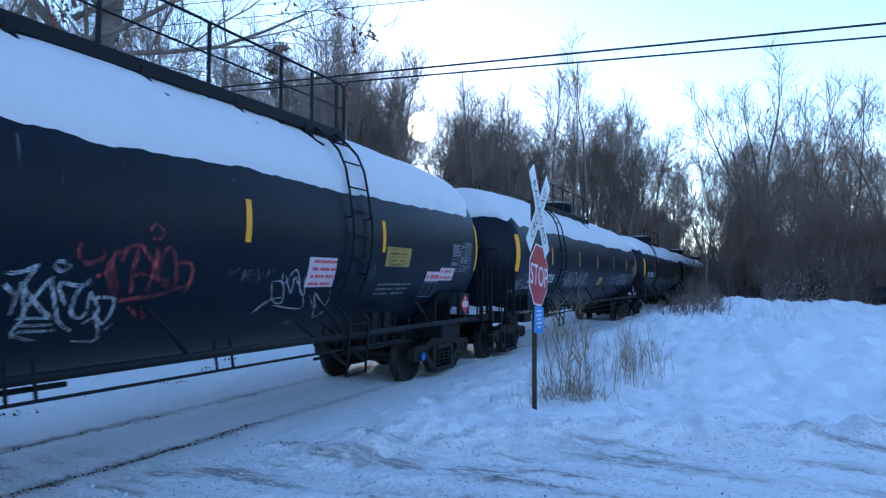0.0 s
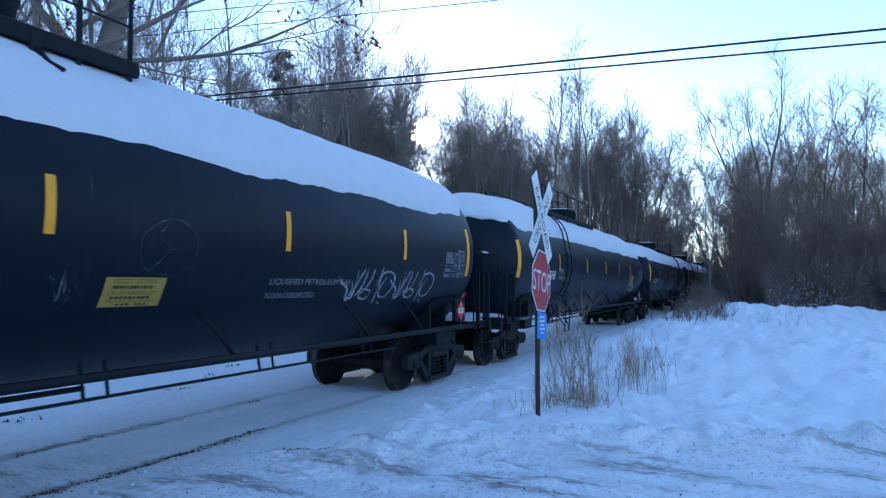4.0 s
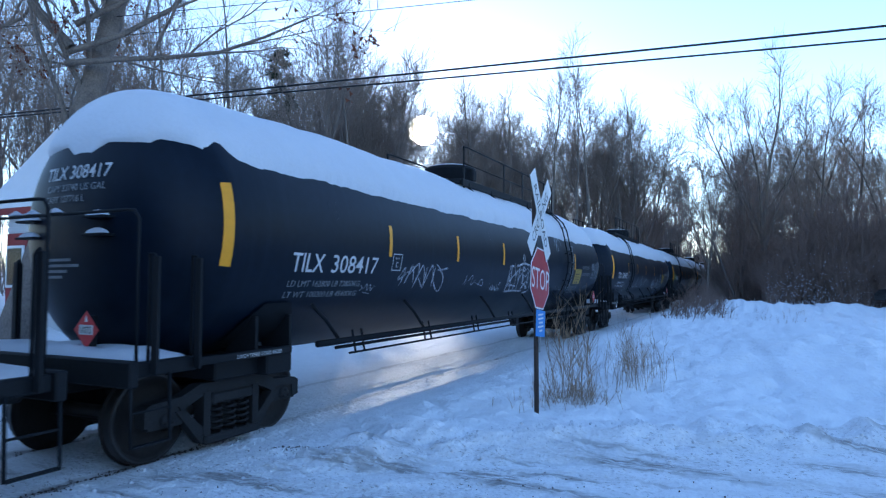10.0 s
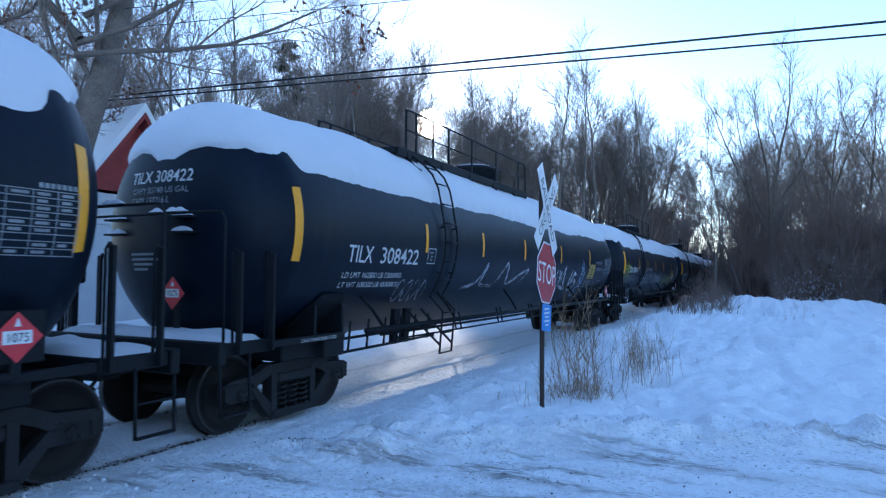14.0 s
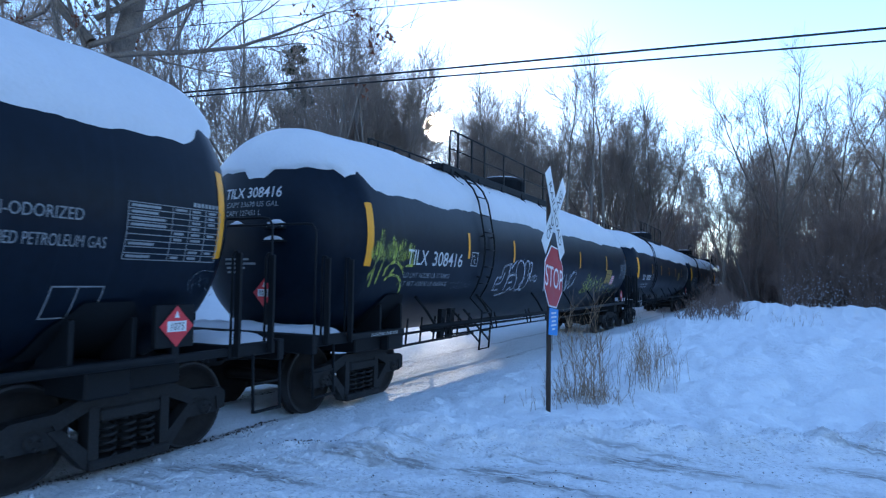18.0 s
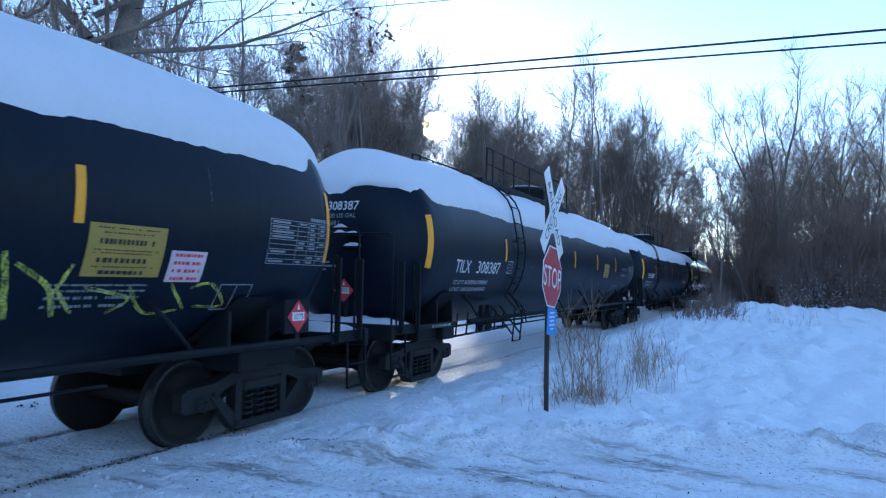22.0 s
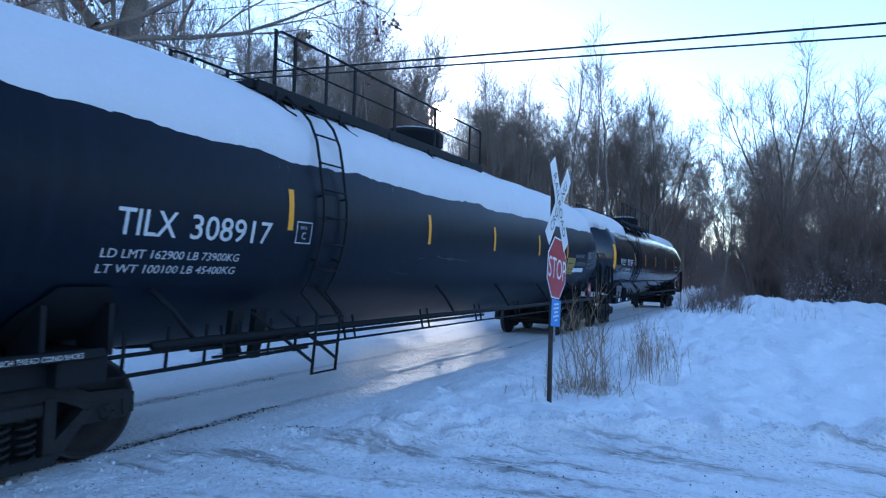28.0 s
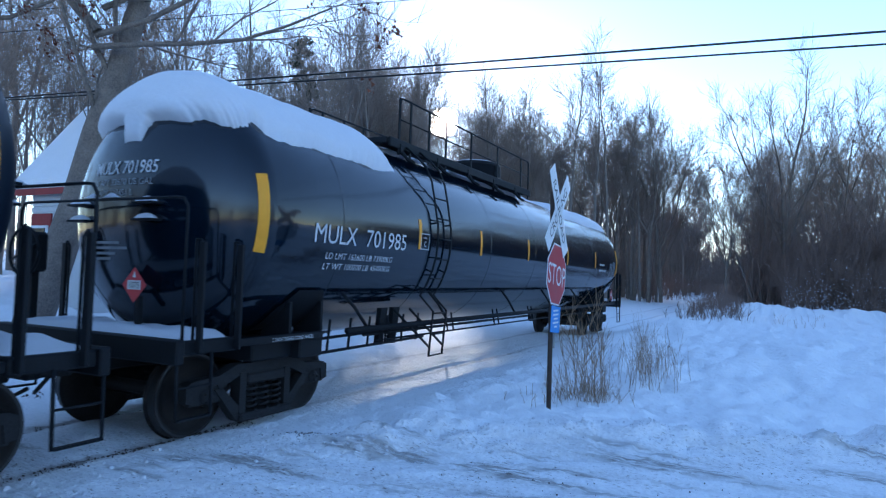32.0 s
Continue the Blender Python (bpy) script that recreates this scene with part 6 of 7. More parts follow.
BLOCK = [[(-3.76, 1.64), (-3.78, 1.87), (-3.57, 1.9), (-3.55, 1.95), (-3.53, 2.11), (-3.21, 2.18)], [(-3.21, 2.18), (-3.19, 2.02), (-3.17, 1.79), (-3.14, 1.63)], [(-3.76, 1.64), (-3.42, 1.65)], [(-3.42, 1.65), (-3.45, 1.53), (-3.14, 1.57), (-2.99, 1.59), (-2.91, 1.65), (-2.83, 1.68), (-2.69, 1.63), (-2.58, 1.71)], [(-3.74, 1.76), (-3.49, 1.8), (-3.43, 2.0)], [(-3.21, 2.18), (-3.14, 2.17), (-3.08, 2.1), (-3.0, 2.18), (-2.86, 2.26)], [(-3.15, 1.79), (-3.14, 1.88), (-3.09, 1.94), (-2.79, 1.96), (-2.66, 1.87), (-2.58, 1.71)], [(-3.06, 1.79), (-2.84, 1.81)]]
BLOCK += [[(-2.79, 1.96), (-2.8, 2.13), (-2.69, 2.26), (-2.51, 2.25), (-2.33, 2.13), (-2.24, 1.96), (-2.21, 1.78), (-2.28, 1.66), (-2.46, 1.63), (-2.6, 1.71)], [(-2.33, 2.13), (-2.3, 2.23), (-2.15, 2.28), (-2.04, 2.21), (-2.02, 2.07), (-2.05, 1.97)], [(-2.04, 2.21), (-1.93, 2.25), (-1.84, 2.19), (-1.84, 2.01), (-1.91, 1.9), (-1.89, 1.76), (-2.02, 1.66), (-2.2, 1.64), (-2.29, 1.76), (-2.21, 1.86), (-2.1, 1.92)], [(-2.05, 1.97), (-1.86, 2.0)]]
brushed(F_, BLOCK, SPRAYH, 0.13, "thin white overspray round a block tag")
brushed(F_, BLOCK, SPRAYT, 0.046, "white outlined block tag", 0.009)
brushed(F_, [[(-1.79, 1.82), (-1.81, 1.94), (-1.66, 1.84), (-1.67, 1.96)], [(-1.66, 1.94), (-1.48, 1.97)], [(-1.58, 1.95), (-1.55, 1.84)], [(-1.32, 1.93), (-1.43, 1.95), (-1.48, 1.87), (-1.38, 1.83), (-1.28, 1.88)]], SPRAYT, 0.030, "three small white letters")
BROAD = [[(-0.72, 2.12), (-0.54, 1.8), (-0.44, 1.63)], [(-0.34, 2.0), (-0.4, 1.81), (-0.42, 1.63), (-0.1, 1.74)], [(-0.09, 2.0), (-0.05, 1.74)], [(0.08, 1.99), (0.08, 1.79), (0.14, 1.59)], [(0.28, 1.99), (0.2, 1.81), (0.17, 1.62), (0.48, 1.75)], [(0.55, 2.0), (0.57, 1.74)], [(0.66, 2.0), (0.68, 1.81), (0.75, 1.62)], [(0.88, 2.03), (0.82, 1.81), (0.81, 1.62), (0.99, 1.74)], [(1.02, 2.03), (1.23, 1.79), (1.47, 1.6), (1.4, 1.81), (1.38, 2.06)], [(1.89, 2.13), (1.62, 2.07), (1.49, 1.87), (1.66, 1.68), (1.88, 1.76), (1.99, 2.01), (1.84, 2.15)]]
brushed(F_, BROAD, SPRAYH, 0.15, "white overspray round broad letters")
brushed(F_, BROAD, SPRAYT, 0.085, "broad white sprayed letters", 0.009)
brushed(F_, [[(3.25, 1.87), (3.15, 1.75), (3.31, 1.7), (3.23, 1.53), (3.72, 1.54)], [(3.37, 2.05), (3.39, 1.77), (3.54, 1.51)], [(3.52, 2.12), (3.56, 1.87), (3.7, 1.56), (3.9, 1.51)], [(3.86, 1.93), (3.67, 1.82), (3.75, 1.64), (4.01, 1.66)], [(3.89, 1.98), (3.97, 1.72), (4.08, 1.49)], [(4.1, 1.93), (4.06, 1.72), (4.49, 1.5)], [(4.31, 2.05), (4.32, 1.77), (4.4, 1.46)], [(4.39, 1.97), (4.49, 1.72), (4.61, 1.89), (4.81, 1.51)], [(4.82, 1.95), (4.77, 1.71), (5.12, 1.65), (5.06, 1.46)], [(5.06, 1.98), (5.13, 1.71), (5.22, 1.46)], [(5.16, 1.89), (5.45, 1.71), (5.58, 1.47)]], SPRAYY, 0.048, "yellow-green spiky tag")
brushed(F_, [[(5.5, 1.65), (5.6, 1.9)], [(5.51, 1.71), (5.73, 1.49)], [(5.74, 1.71), (6.2, 1.61), (6.04, 1.48)], [(6.17, 1.71), (6.44, 1.47), (6.81, 1.49)], [(6.6, 1.74), (6.88, 1.49)], [(6.84, 1.7), (7.1, 1.74), (7.36, 1.52), (6.98, 1.52)]], SPRAYY, 0.036, "yellow-green tag")
sticker(F_, 6.50, 6.92, 1.76, 2.05, 4)

Y_G = Y_F + SPACING
G = rolling(tank_car("clean black tank car with white lettering and thick snow", "TILX 308387", Y_G, 8, stripes=(-8.57, -5.27, -2.57, 0.055, 2.70, 5.41, 8.80), at=(1.96, -7.60, -6.97, -6.685, -5.53), snow=dict(edge_z=3.07, head_z=3.36, thick=0.21, tilt=-0.06)), Y_G)
dress(G, 8.5, S1, "TILX 308387", ("LD LMT 162900 LB 73900KG", "LT WT 100100 LB 45400KG"), ("CAPY 33700 US GAL", "CAPY 127568 L"), 8, plate_at=-5.12, low=1.62)
rear_marks(G, panel=(3.68, 4.37, 1.99, 2.43))

Y_H = Y_G + 19.83
H = rolling(tank_car("clean black tank car with white lettering and scratched paint", "TILX 308917", Y_H, 9, stripes=(-8.55, -5.27, -1.98, 0.69, 3.38, 5.66, 8.84), at=(2.05, -7.41, -6.80, -6.66, -5.56), snow=dict(edge_z=3.06, head_z=3.32, thick=0.17)), Y_H)
dress(H, 8.5, S1, "TILX 308917", ("LD LMT 162900 LB 73900KG", "LT WT 100100 LB 45400KG"), ("CAPY 33700 US GAL", "CAPY 127568 L"), 10, plate_at=-5.16, low=1.72)
rear_marks(H, True, True, panel=(5.76, 6.48, 1.80, 2.24))
brushed(H, [[(-2.26, 1.95), (-2.02, 2.0), (-1.01, 2.01), (0.04, 1.93)], [(-1.81, 2.06), (-1.29, 2.02), (-0.22, 1.99)], [(-1.27, 1.97), (-0.72, 2.02)], [(-2.91, 1.72), (-2.8, 1.62), (-2.59, 1.6), (-2.49, 1.72), (-2.54, 1.86), (-2.66, 1.93), (-2.84, 1.85), (-2.92, 1.74)], [(-2.81, 1.78), (-2.77, 1.84), (-2.7, 1.78), (-2.67, 1.87), (-2.6, 1.8), (-2.56, 1.86)], [(-3.05, 1.77), (-2.8, 1.76), (-2.33, 1.75)], [(-2.61, 1.6), (-2.48, 1.42), (-2.62, 1.4)], [(-2.64, 1.46), (-2.56, 1.41), (-2.54, 1.47), (-2.4, 1.4)]], SPRAYD, 0.012, "thin pale scratches and a chalk head")
brushed(G, [[(-4.28, 1.94), (-4.01, 1.98), (-2.79, 2.01)], [(-3.82, 2.18), (-2.8, 2.04)], [(-2.79, 2.02), (-1.85, 1.69)], [(-2.78, 2.0), (-2.37, 2.03)], [(-2.14, 1.91), (-1.55, 1.83)]], SPRAYD, 0.010, "thin pale scratches")

Y_I = Y_H + 20.16
I_ = rolling(tank_car("glossy black last tank car, part of its snow slid off", "MULX 701985", Y_I, 11, gloss=True, stripes=(-8.6, -5.22, -2.89, -0.28, 2.76, 5.74, 8.65), at=(2.18, -7.79, -6.90, -6.69, -5.64), bold=0.0, snow=dict(edge_z=3.34, head_z=3.50, thick=0.20, y1=-5.6)), Y_I)
dress(I_, 8.5, S1, "MULX 701985", ("LD LMT 162600 LB 73900KG", "LT WT 100200 LB 45400KG"), ("CAPY 33670 US GAL", "CAPY 127451 L"), 12, plate_at=-5.20, low=1.86, head=2.84)
part("snow_cap", snow_mesh(8.5, 77.0, 3.55, 3.5, 0.14, 3.4, 9.1), SNOWC, I_, "ragged rest of snow on the tank top")
part("snow_cap", snow_mesh(8.5, 71.0, 3.86, 3.8, 0.08, -5.4, 3.2), SNOWC, I_, "thin snow along the ridge of the tank")
bars(I_, [(6.3, 6.9, 2.3, 0.07), (6.3, 7.1, 2.12, 0.07)], WHITEP)
data_table(I_, 7.65, 8.4, 1.98, 2.40)
for y in (-7.2, -4.95, -2.4, 0.2, 2.8, 5.4):
    part("weld_band", Mesher().lathe([(y - 0.012, RAD + 0.001), (y - 0.004, RAD + 0.004), (y + 0.004, RAD + 0.004), (y + 0.012, RAD + 0.001)], 72, "y", (0, 0, ZC), closed=False), GLOSS, I_)


# ---------------------------------------------------------------- crossing sign
SIGN_DEG = 90


def crossing_sign():
    x, y = -2.50, 7.83
    z = ground_z(x, y)
    base = thing("crossing_sign", "white crossbuck over a red stop sign on a thin post", "road sign", at=pose(x, y, z, 0, 0, 0))
    part("post", Mesher().tube([(0, 0, -0.4), (0.0, 0.0, 1.5), (-0.02, 0.01, 2.72)], [0.032, 0.031, 0.030], 8), POSTM, base)
    part("back_post", Mesher().box(0.034, 0.052, -0.02, 0.02, 0.75, 1.35, 0.004), GALV, base)
    turn = SIGN_TURN
    m4 = pose(0, 0, 0, 0, 0, turn)

    def plate(name, poly, zc, y0, y1, material, parent, label="", lean=0.0):
        m = Mesher()
        n = len(poly)
        lean -= 0.11
        c, s = math.cos(lean), math.sin(lean)
        pts = []
        for yy in (y0, y1):
            for a, b in poly:
                pts.append(m4 @ Vector((a * c - b * s, yy, zc + a * s + b * c)))
        m.add(pts, [tuple(range(n)), tuple(range(n, 2 * n))[::-1]] + [(i, n + i, n + (i + 1) % n, (i + 1) % n) for i in range(n)])
        return part(name, m, material, parent, label)

    def words(body, size, zc, yy, material, parent, lean=0.0, gap=1.0):
        v, f = text_mesh(body, size, "CENTER", gap)
        lean -= 0.11
        c, s = math.cos(lean), math.sin(lean)
        h = size * 0.36
        pts = [m4 @ Vector((a * c - (b - h) * s, yy, zc + a * s + (b - h) * c)) for a, b in v]
        return part("lettering", Mesher().add(pts, f), material, parent)

    zs, r = 1.67, 0.381 / math.cos(math.pi / 8)
    octo = lambda k: [(k * r * math.cos(math.pi / 8 + i * math.pi / 4), k * r * math.sin(math.pi / 8 + i * math.pi / 4)) for i in range(8)]
    st = plate("stop_plate", octo(1), zs, -0.062, -0.058, SIGNW, base, "red octagonal stop sign with a white border")
    plate("face", octo(0.95), zs, -0.064, -0.0622, STOPR, st)
    words("STOP", 0.37, zs, -0.0665, SIGNW, st, 0, 0.82)
    rect = lambda w, h: [(-w, -h), (w, -h), (w, h), (-w, h)]
    for k, (lean, text, gap) in enumerate(((radians(52), "CROSSING", 1.12), (radians(-52), "RAILROAD", 1.12))):
        yy = -0.066 - 0.010 * k
        bl = plate("blade", rect(0.61, 0.114), 2.46, yy, yy + 0.004, SIGNW, base, "white crossbuck blade with black lettering", lean)
        words(text, 0.165, 2.46, yy - 0.002, INK, bl, lean, gap)
    bp = plate("info_plate", rect(0.185, 0.165), 1.11, -0.062, -0.058, BLUES, base, "small blue notice plate with white lines")
    m = Mesher()
    for k, w in enumerate((0.10, 0.11, 0.08, 0.11, 0.06)):
        zz = 1.22 - 0.05 * k
        pts = [m4 @ Vector((a, -0.064, zz + b)) for a, b in rect(w, 0.011)]
        m.add(pts, [(0, 1, 2, 3)])
    part("notice_lettering", m, SIGNW, bp)


SIGN_TURN = SIGN_DEG
crossing_sign()

# ---------------------------------------------------------------- cables
for a, b, sag, r in (((2.73, 16.83, 7.5), (-15.2, 14.0, 7.5), 0.25, 0.028), ((2.72, 16.80, 7.2), (-14.9, 13.6, 7.2), 0.25, 0.024), ((-4.35, 14.26, 8.6), (-10.4, 12.9, 8.6), 0.05, 0.010), ((-7.98, 12.48, 8.6), (-12.03, 11.45, 8.6), 0.05, 0.010)):
    a, b = Vector(a), Vector(b)
    w = (a - b).normalized()
    p, q = a + w * 40, b - w * 45
    pts = [p.lerp(q, k / 60) for k in range(61)]
    solid("overhead_cable", Mesher().tube(pts, r, 5), WIREM, "black overhead cable across the sky", "cable", "overhead cables")


# ---------------------------------------------------------------- house beyond the track
def house():
    h = thing("house", "white and red house with a steep snowy roof", "house", at=pose(-18.1, 13.0, 0.8))
    L, W, E, R = 1.3, 1.75, 3.35, 5.65
    part("wall", Mesher().box(-L, L, -W, W, 2.45, E + 0.1, 0.01), SIDING, h, "white clapboard upper wall")
    part("lower_wall", Mesher().box(-L - 0.03, -0.4, -W - 0.03, W + 0.03, -1.0, 2.45, 0.01), REDWALL, h, "red board lower wall")
    part("lower_wall", Mesher().box(-0.397, L - 0.02, -W + 0.02, W - 0.02, -1.0, 2.45, 0.01), SIDING, h, "white lower wall")
    for i in range(5):
        part("siding_board", Mesher().box(-L - 0.02, L + 0.02, -W - 0.025, -W, 2.5 + 0.17 * i, 2.63 + 0.17 * i, 0.004), SIDING, h)
    for s in (-1, 1):
        n = [(-W, E), (W, E), (0, R)]
        g = Mesher().add([(s * L, y, z) for y, z in n] + [(s * (L - 0.15), y, z) for y, z in n], [(0, 1, 2), (3, 5, 4), (0, 3, 4, 1), (1, 4, 5, 2), (2, 5, 3, 0)])
        part("gable", g, REDWALL, h, "red boarded gable")

        def slab(lift, t, o, a):
            k = (R - E) / W
            pts = [(-L - a, s * (W + o), E - k * o + lift), (L + a, s * (W + o), E - k * o + lift), (L + a, 0, R + lift), (-L - a, 0, R + lift)]
            return Mesher().add(pts + [(p[0], p[1], p[2] + t) for p in pts], [(0, 1, 2, 3), (7, 6, 5, 4), (0, 4, 5, 1), (1, 5, 6, 2), (2, 6, 7, 3), (3, 7, 4, 0)])

        part("roof", slab(0.0, 0.20, 0.30, 0.45), REDWALL, h, "red roof edge and soffit")
        part("roof_snow", slab(0.205, 0.26, 0.31, 0.47), ROOFSNOW, h)
    for x in (-0.85,):
        win = part("window", Mesher().box(x - 0.4, x + 0.4, -W - 0.09, -W - 0.04, 0.9, 2.1, 0.01), SIGNW, h)
        part("pane", Mesher().box(x - 0.32, x + 0.32, -W - 0.105, -W - 0.092, 0.98, 2.02, 0.003), GLASS, win)


house()


# ---------------------------------------------------------------- oak by the track
def oak(x, y, seed, height, girth, lean, group="oaks beyond the track"):
    rnd = random.Random(seed)
    t = thing("oak_tree", "big oak with long low limbs and a few dead leaves", "tree", group, at=pose(*place(x, y)))
    trunk, crown, leaves, snowy = Mesher(), Mesher(), Mesher(), Mesher()
    grow(trunk, crown, rnd, (0, 0, -0.4), (lean[0], lean[1], 1), height, girth, 0, 4, 0.95, 0.08, 0.010, 0.22)
    for z, ax, ay, az, ln, r in ((6.9, 0.9, 0.43, 0.02, 6.5, 0.085), (7.2, 0.9, 0.36, 0.20, 7.0, 0.085), (7.9, 0.85, 0.50, 0.45, 6.0, 0.08), (7.3, -0.75, -0.3, 0.9, 6.0, 0.15), (6.9, -0.8, 0.5, 0.2, 5.0, 0.06), (8.2, 0.5, -0.7, 0.4, 5.0, 0.06)):
        grow(trunk, crown, rnd, (lean[0] * z, lean[1] * z, z), (ax, ay, az), ln, r, 1, 4, 0.9, 0.17, 0.010, 0.32)
    for p in random.Random(seed + 1).sample(crown.v, 260):
        p = Vector(p)
        if p.z < 3.5:
            continue
        for _ in range(rnd.randrange(4, 12)):
            w = Vector((rnd.gauss(0, 1), rnd.gauss(0, 1), rnd.gauss(0, 1))).normalized()
            u = w.orthogonal().normalized() * 0.05
            v = w.cross(u).normalized() * 0.10
            q = p + Vector((rnd.gauss(0, 0.11), rnd.gauss(0, 0.11), rnd.gauss(0, 0.11)))
            leaves.add([q - u * 0.5, q - v * 0.2 + u, q + v, q - u - v * 0.1], [(0, 1, 2, 3)])
    part("trunk", trunk, BARK, t)
    part("crown", crown, TWIG, t, "bare branches")
    part("leaves", leaves, LEAF, t, "clusters of dead brown leaves")


oak(-15.6, 9.0, 21, 12.5, 0.42, (0.088, 0.13))
oak(-20.0, 8.6, 22, 12.0, 0.26, (0.0, -0.08))


# ---------------------------------------------------------------- pine
def pine(x, y, height, seed):
    rnd = random.Random(seed)
    t = thing("pine_tree", "dark evergreen pine among the leafless trees", "tree", "pines", at=pose(*place(x, y)))
    part("trunk", Mesher().tube([(0, 0, -0.3), (0.1, 0, height * 0.5), (0, 0.1, height)], [0.17, 0.09, 0.02], 8), BARK, t)
    m, b = Mesher(), Mesher()
    for i in range(64):
        z = height * (0.22 + 0.78 * (i + rnd.random()) / 64)
        reach = (height - z) * 0.22 + 0.5
        a = rnd.uniform(0, 6.28)
        w = Vector((math.cos(a), math.sin(a), rnd.uniform(-0.15, 0.25)))
        end = Vector((0, 0, z)) + w * reach * rnd.uniform(0.6, 1.05)
        b.tube([(0, 0, z), end], [0.04, 0.012], 4, False)
        for k in range(12):
            c = Vector((0, 0, z)).lerp(end, rnd.uniform(0.35, 1.05))
            for _ in range(9):
                d = Vector((rnd.gauss(0, 1), rnd.gauss(0, 1), rnd.gauss(0, 0.7))).normalized()
                s = d.orthogonal().normalized() * 0.040
                q = c + d * rnd.uniform(0.05, 0.15)
                m.add([q - s, q + s, q + d * rnd.uniform(0.25, 0.5)], [(0, 1, 2)])
    part("branches", b, BARK, t)
    part("needles", m, PINE, t, "dark green needles")


pine(-29.4, 34.8, 17.5, 31)
pine(-31.8, 37.0, 11.5, 32)
pine(-26.4, 42.5, 8.5, 33)
pine(-22.0, 47.5, 9.5, 34)
pine(-20.6, 52.0, 9.0, 35)


# ---------------------------------------------------------------- brush and weeds
def stems(m, rnd, x, y, height, n, lean, r, kids=3, z=None):
    z = ground_z(x, y) if z is None else z
    for _ in range(n):
        a = rnd.uniform(0, 6.28)
        w = Vector((math.cos(a) * rnd.uniform(0, lean), math.sin(a) * rnd.uniform(0, lean), 1)).normalized()
        h = height * rnd.uniform(0.5, 1.0)
        p = Vector((x + rnd.gauss(0, 0.12), y + rnd.gauss(0, 0.12), z - 0.05))
        mid = p + w * h * 0.55 + Vector((rnd.gauss(0, 0.05), rnd.gauss(0, 0.05), 0)) * h
        tip = mid + (w + Vector((rnd.gauss(0, 0.25), rnd.gauss(0, 0.25), 0))).normalized() * h * 0.45
        m.tube([p, mid, tip], [r, r * 0.7, r * 0.3], 3, False)
        for k in range(kids):
            o = p.lerp(mid, rnd.uniform(0.4, 1.0)) if k % 2 else mid.lerp(tip, rnd.uniform(0.0, 0.8))
            e = o + (w + Vector((rnd.gauss(0, 0.6), rnd.gauss(0, 0.6), rnd.uniform(-0.1, 0.5)))).normalized() * h * rnd.uniform(0.15, 0.35)
            m.tube([o, e], [r * 0.55, r * 0.25], 3, False)


def thicket(name, seed, spots, material, label, category):
    rnd = random.Random(seed)
    m = Mesher()
    for x0, x1, y0, y1, count, height, n, lean, r, kids in spots:
        for _ in range(count):
            stems(m, rnd, rnd.uniform(x0, x1), rnd.uniform(y0, y1), height * rnd.uniform(0.6, 1.1), n, lean, r, kids)
    return solid(name, m, material, label, category, kind="stuff")


def shrub(m, rnd, x, y, height, n, r, levels=3, lean=0.5):
    """A bare shrub: arching stems that fork into fine twigs."""
    z = ground_z(x, y) - 0.1

    def shoot(p, w, ln, rad, level):
        mid = p + (w + Vector((rnd.gauss(0, 0.16), rnd.gauss(0, 0.16), 0.05))).normalized() * ln * 0.5
        w2 = (mid - p).normalized() + Vector((rnd.gauss(0, 0.14), rnd.gauss(0, 0.14), 0.10))
        end = mid + w2.normalized() * ln * 0.5
        if level > 1:
            m.tube([p, mid, end], [rad, rad * 0.85, rad * 0.65], 3, False)
        elif level:
            m.tube([p, end], [rad, rad * 0.65], 3, False)
        else:
            m.tube([p, end], [rad, rad * 0.5], 3, False)
            return
        for k in range(3 if level > 1 else 4):
            o = (mid.lerp(end, rnd.uniform(0.1, 1.0)) if k else end) if k < 2 else p.lerp(mid, rnd.uniform(0.4, 1.0))
            shoot(o, (w2.normalized() + Vector((rnd.gauss(0, 0.42), rnd.gauss(0, 0.42), rnd.gauss(0.05, 0.25)))).normalized(), ln * rnd.uniform(0.5, 0.8), rad * 0.70, level - 1)

    for _ in range(n):
        t = rnd.uniform(0, 6.28)
        q = rnd.uniform(0, lean)
        shoot(Vector((x + rnd.gauss(0, 0.25), y + rnd.gauss(0, 0.25), z)), Vector((q * math.cos(t), q * math.sin(t), 1)).normalized(), height * rnd.uniform(0.3, 0.5), r, levels)


def shrubs(seed, spots, material, label):
    rnd = random.Random(seed)
    m = Mesher()
    for x0, x1, y0, y1, count, height, n, r, levels in spots:
        for _ in range(count):
            x, y = rnd.uniform(x0, x1), rnd.uniform(y0, y1)
            if abs(x - AXIS) > 2.6:
                shrub(m, rnd, x, y, height * rnd.uniform(0.6, 1.1), n, r, levels)
    return solid("brush", m, material, label, "brush", kind="stuff")


shrubs(61, ((2.2, 14.0, 43, 51, 104, 8.0, 4, 0.026, 3), (1.0, 15.0, 40.5, 46, 100, 4.6, 4, 0.022, 3), (-2.2, 3.0, 47, 60, 40, 6.0, 4, 0.030, 3), (12, 20, 38, 48, 30, 7.0, 4, 0.030, 3), (0.5, 13.0, 39.5, 42, 70, 1.6, 4, 0.014, 2)), TWIGR, "dense brown leafless brush at the edge of the field")
shrubs(62, ((-3.4, -1.4, 25, 40, 46, 1.2, 5, 0.009, 2), (-3.9, -2.6, 40, 90, 70, 2.2, 4, 0.015, 2), (-11.5, -9.2, 60, 125, 50, 3.4, 4, 0.024, 3)), TWIGR, "low reddish brush along the track")
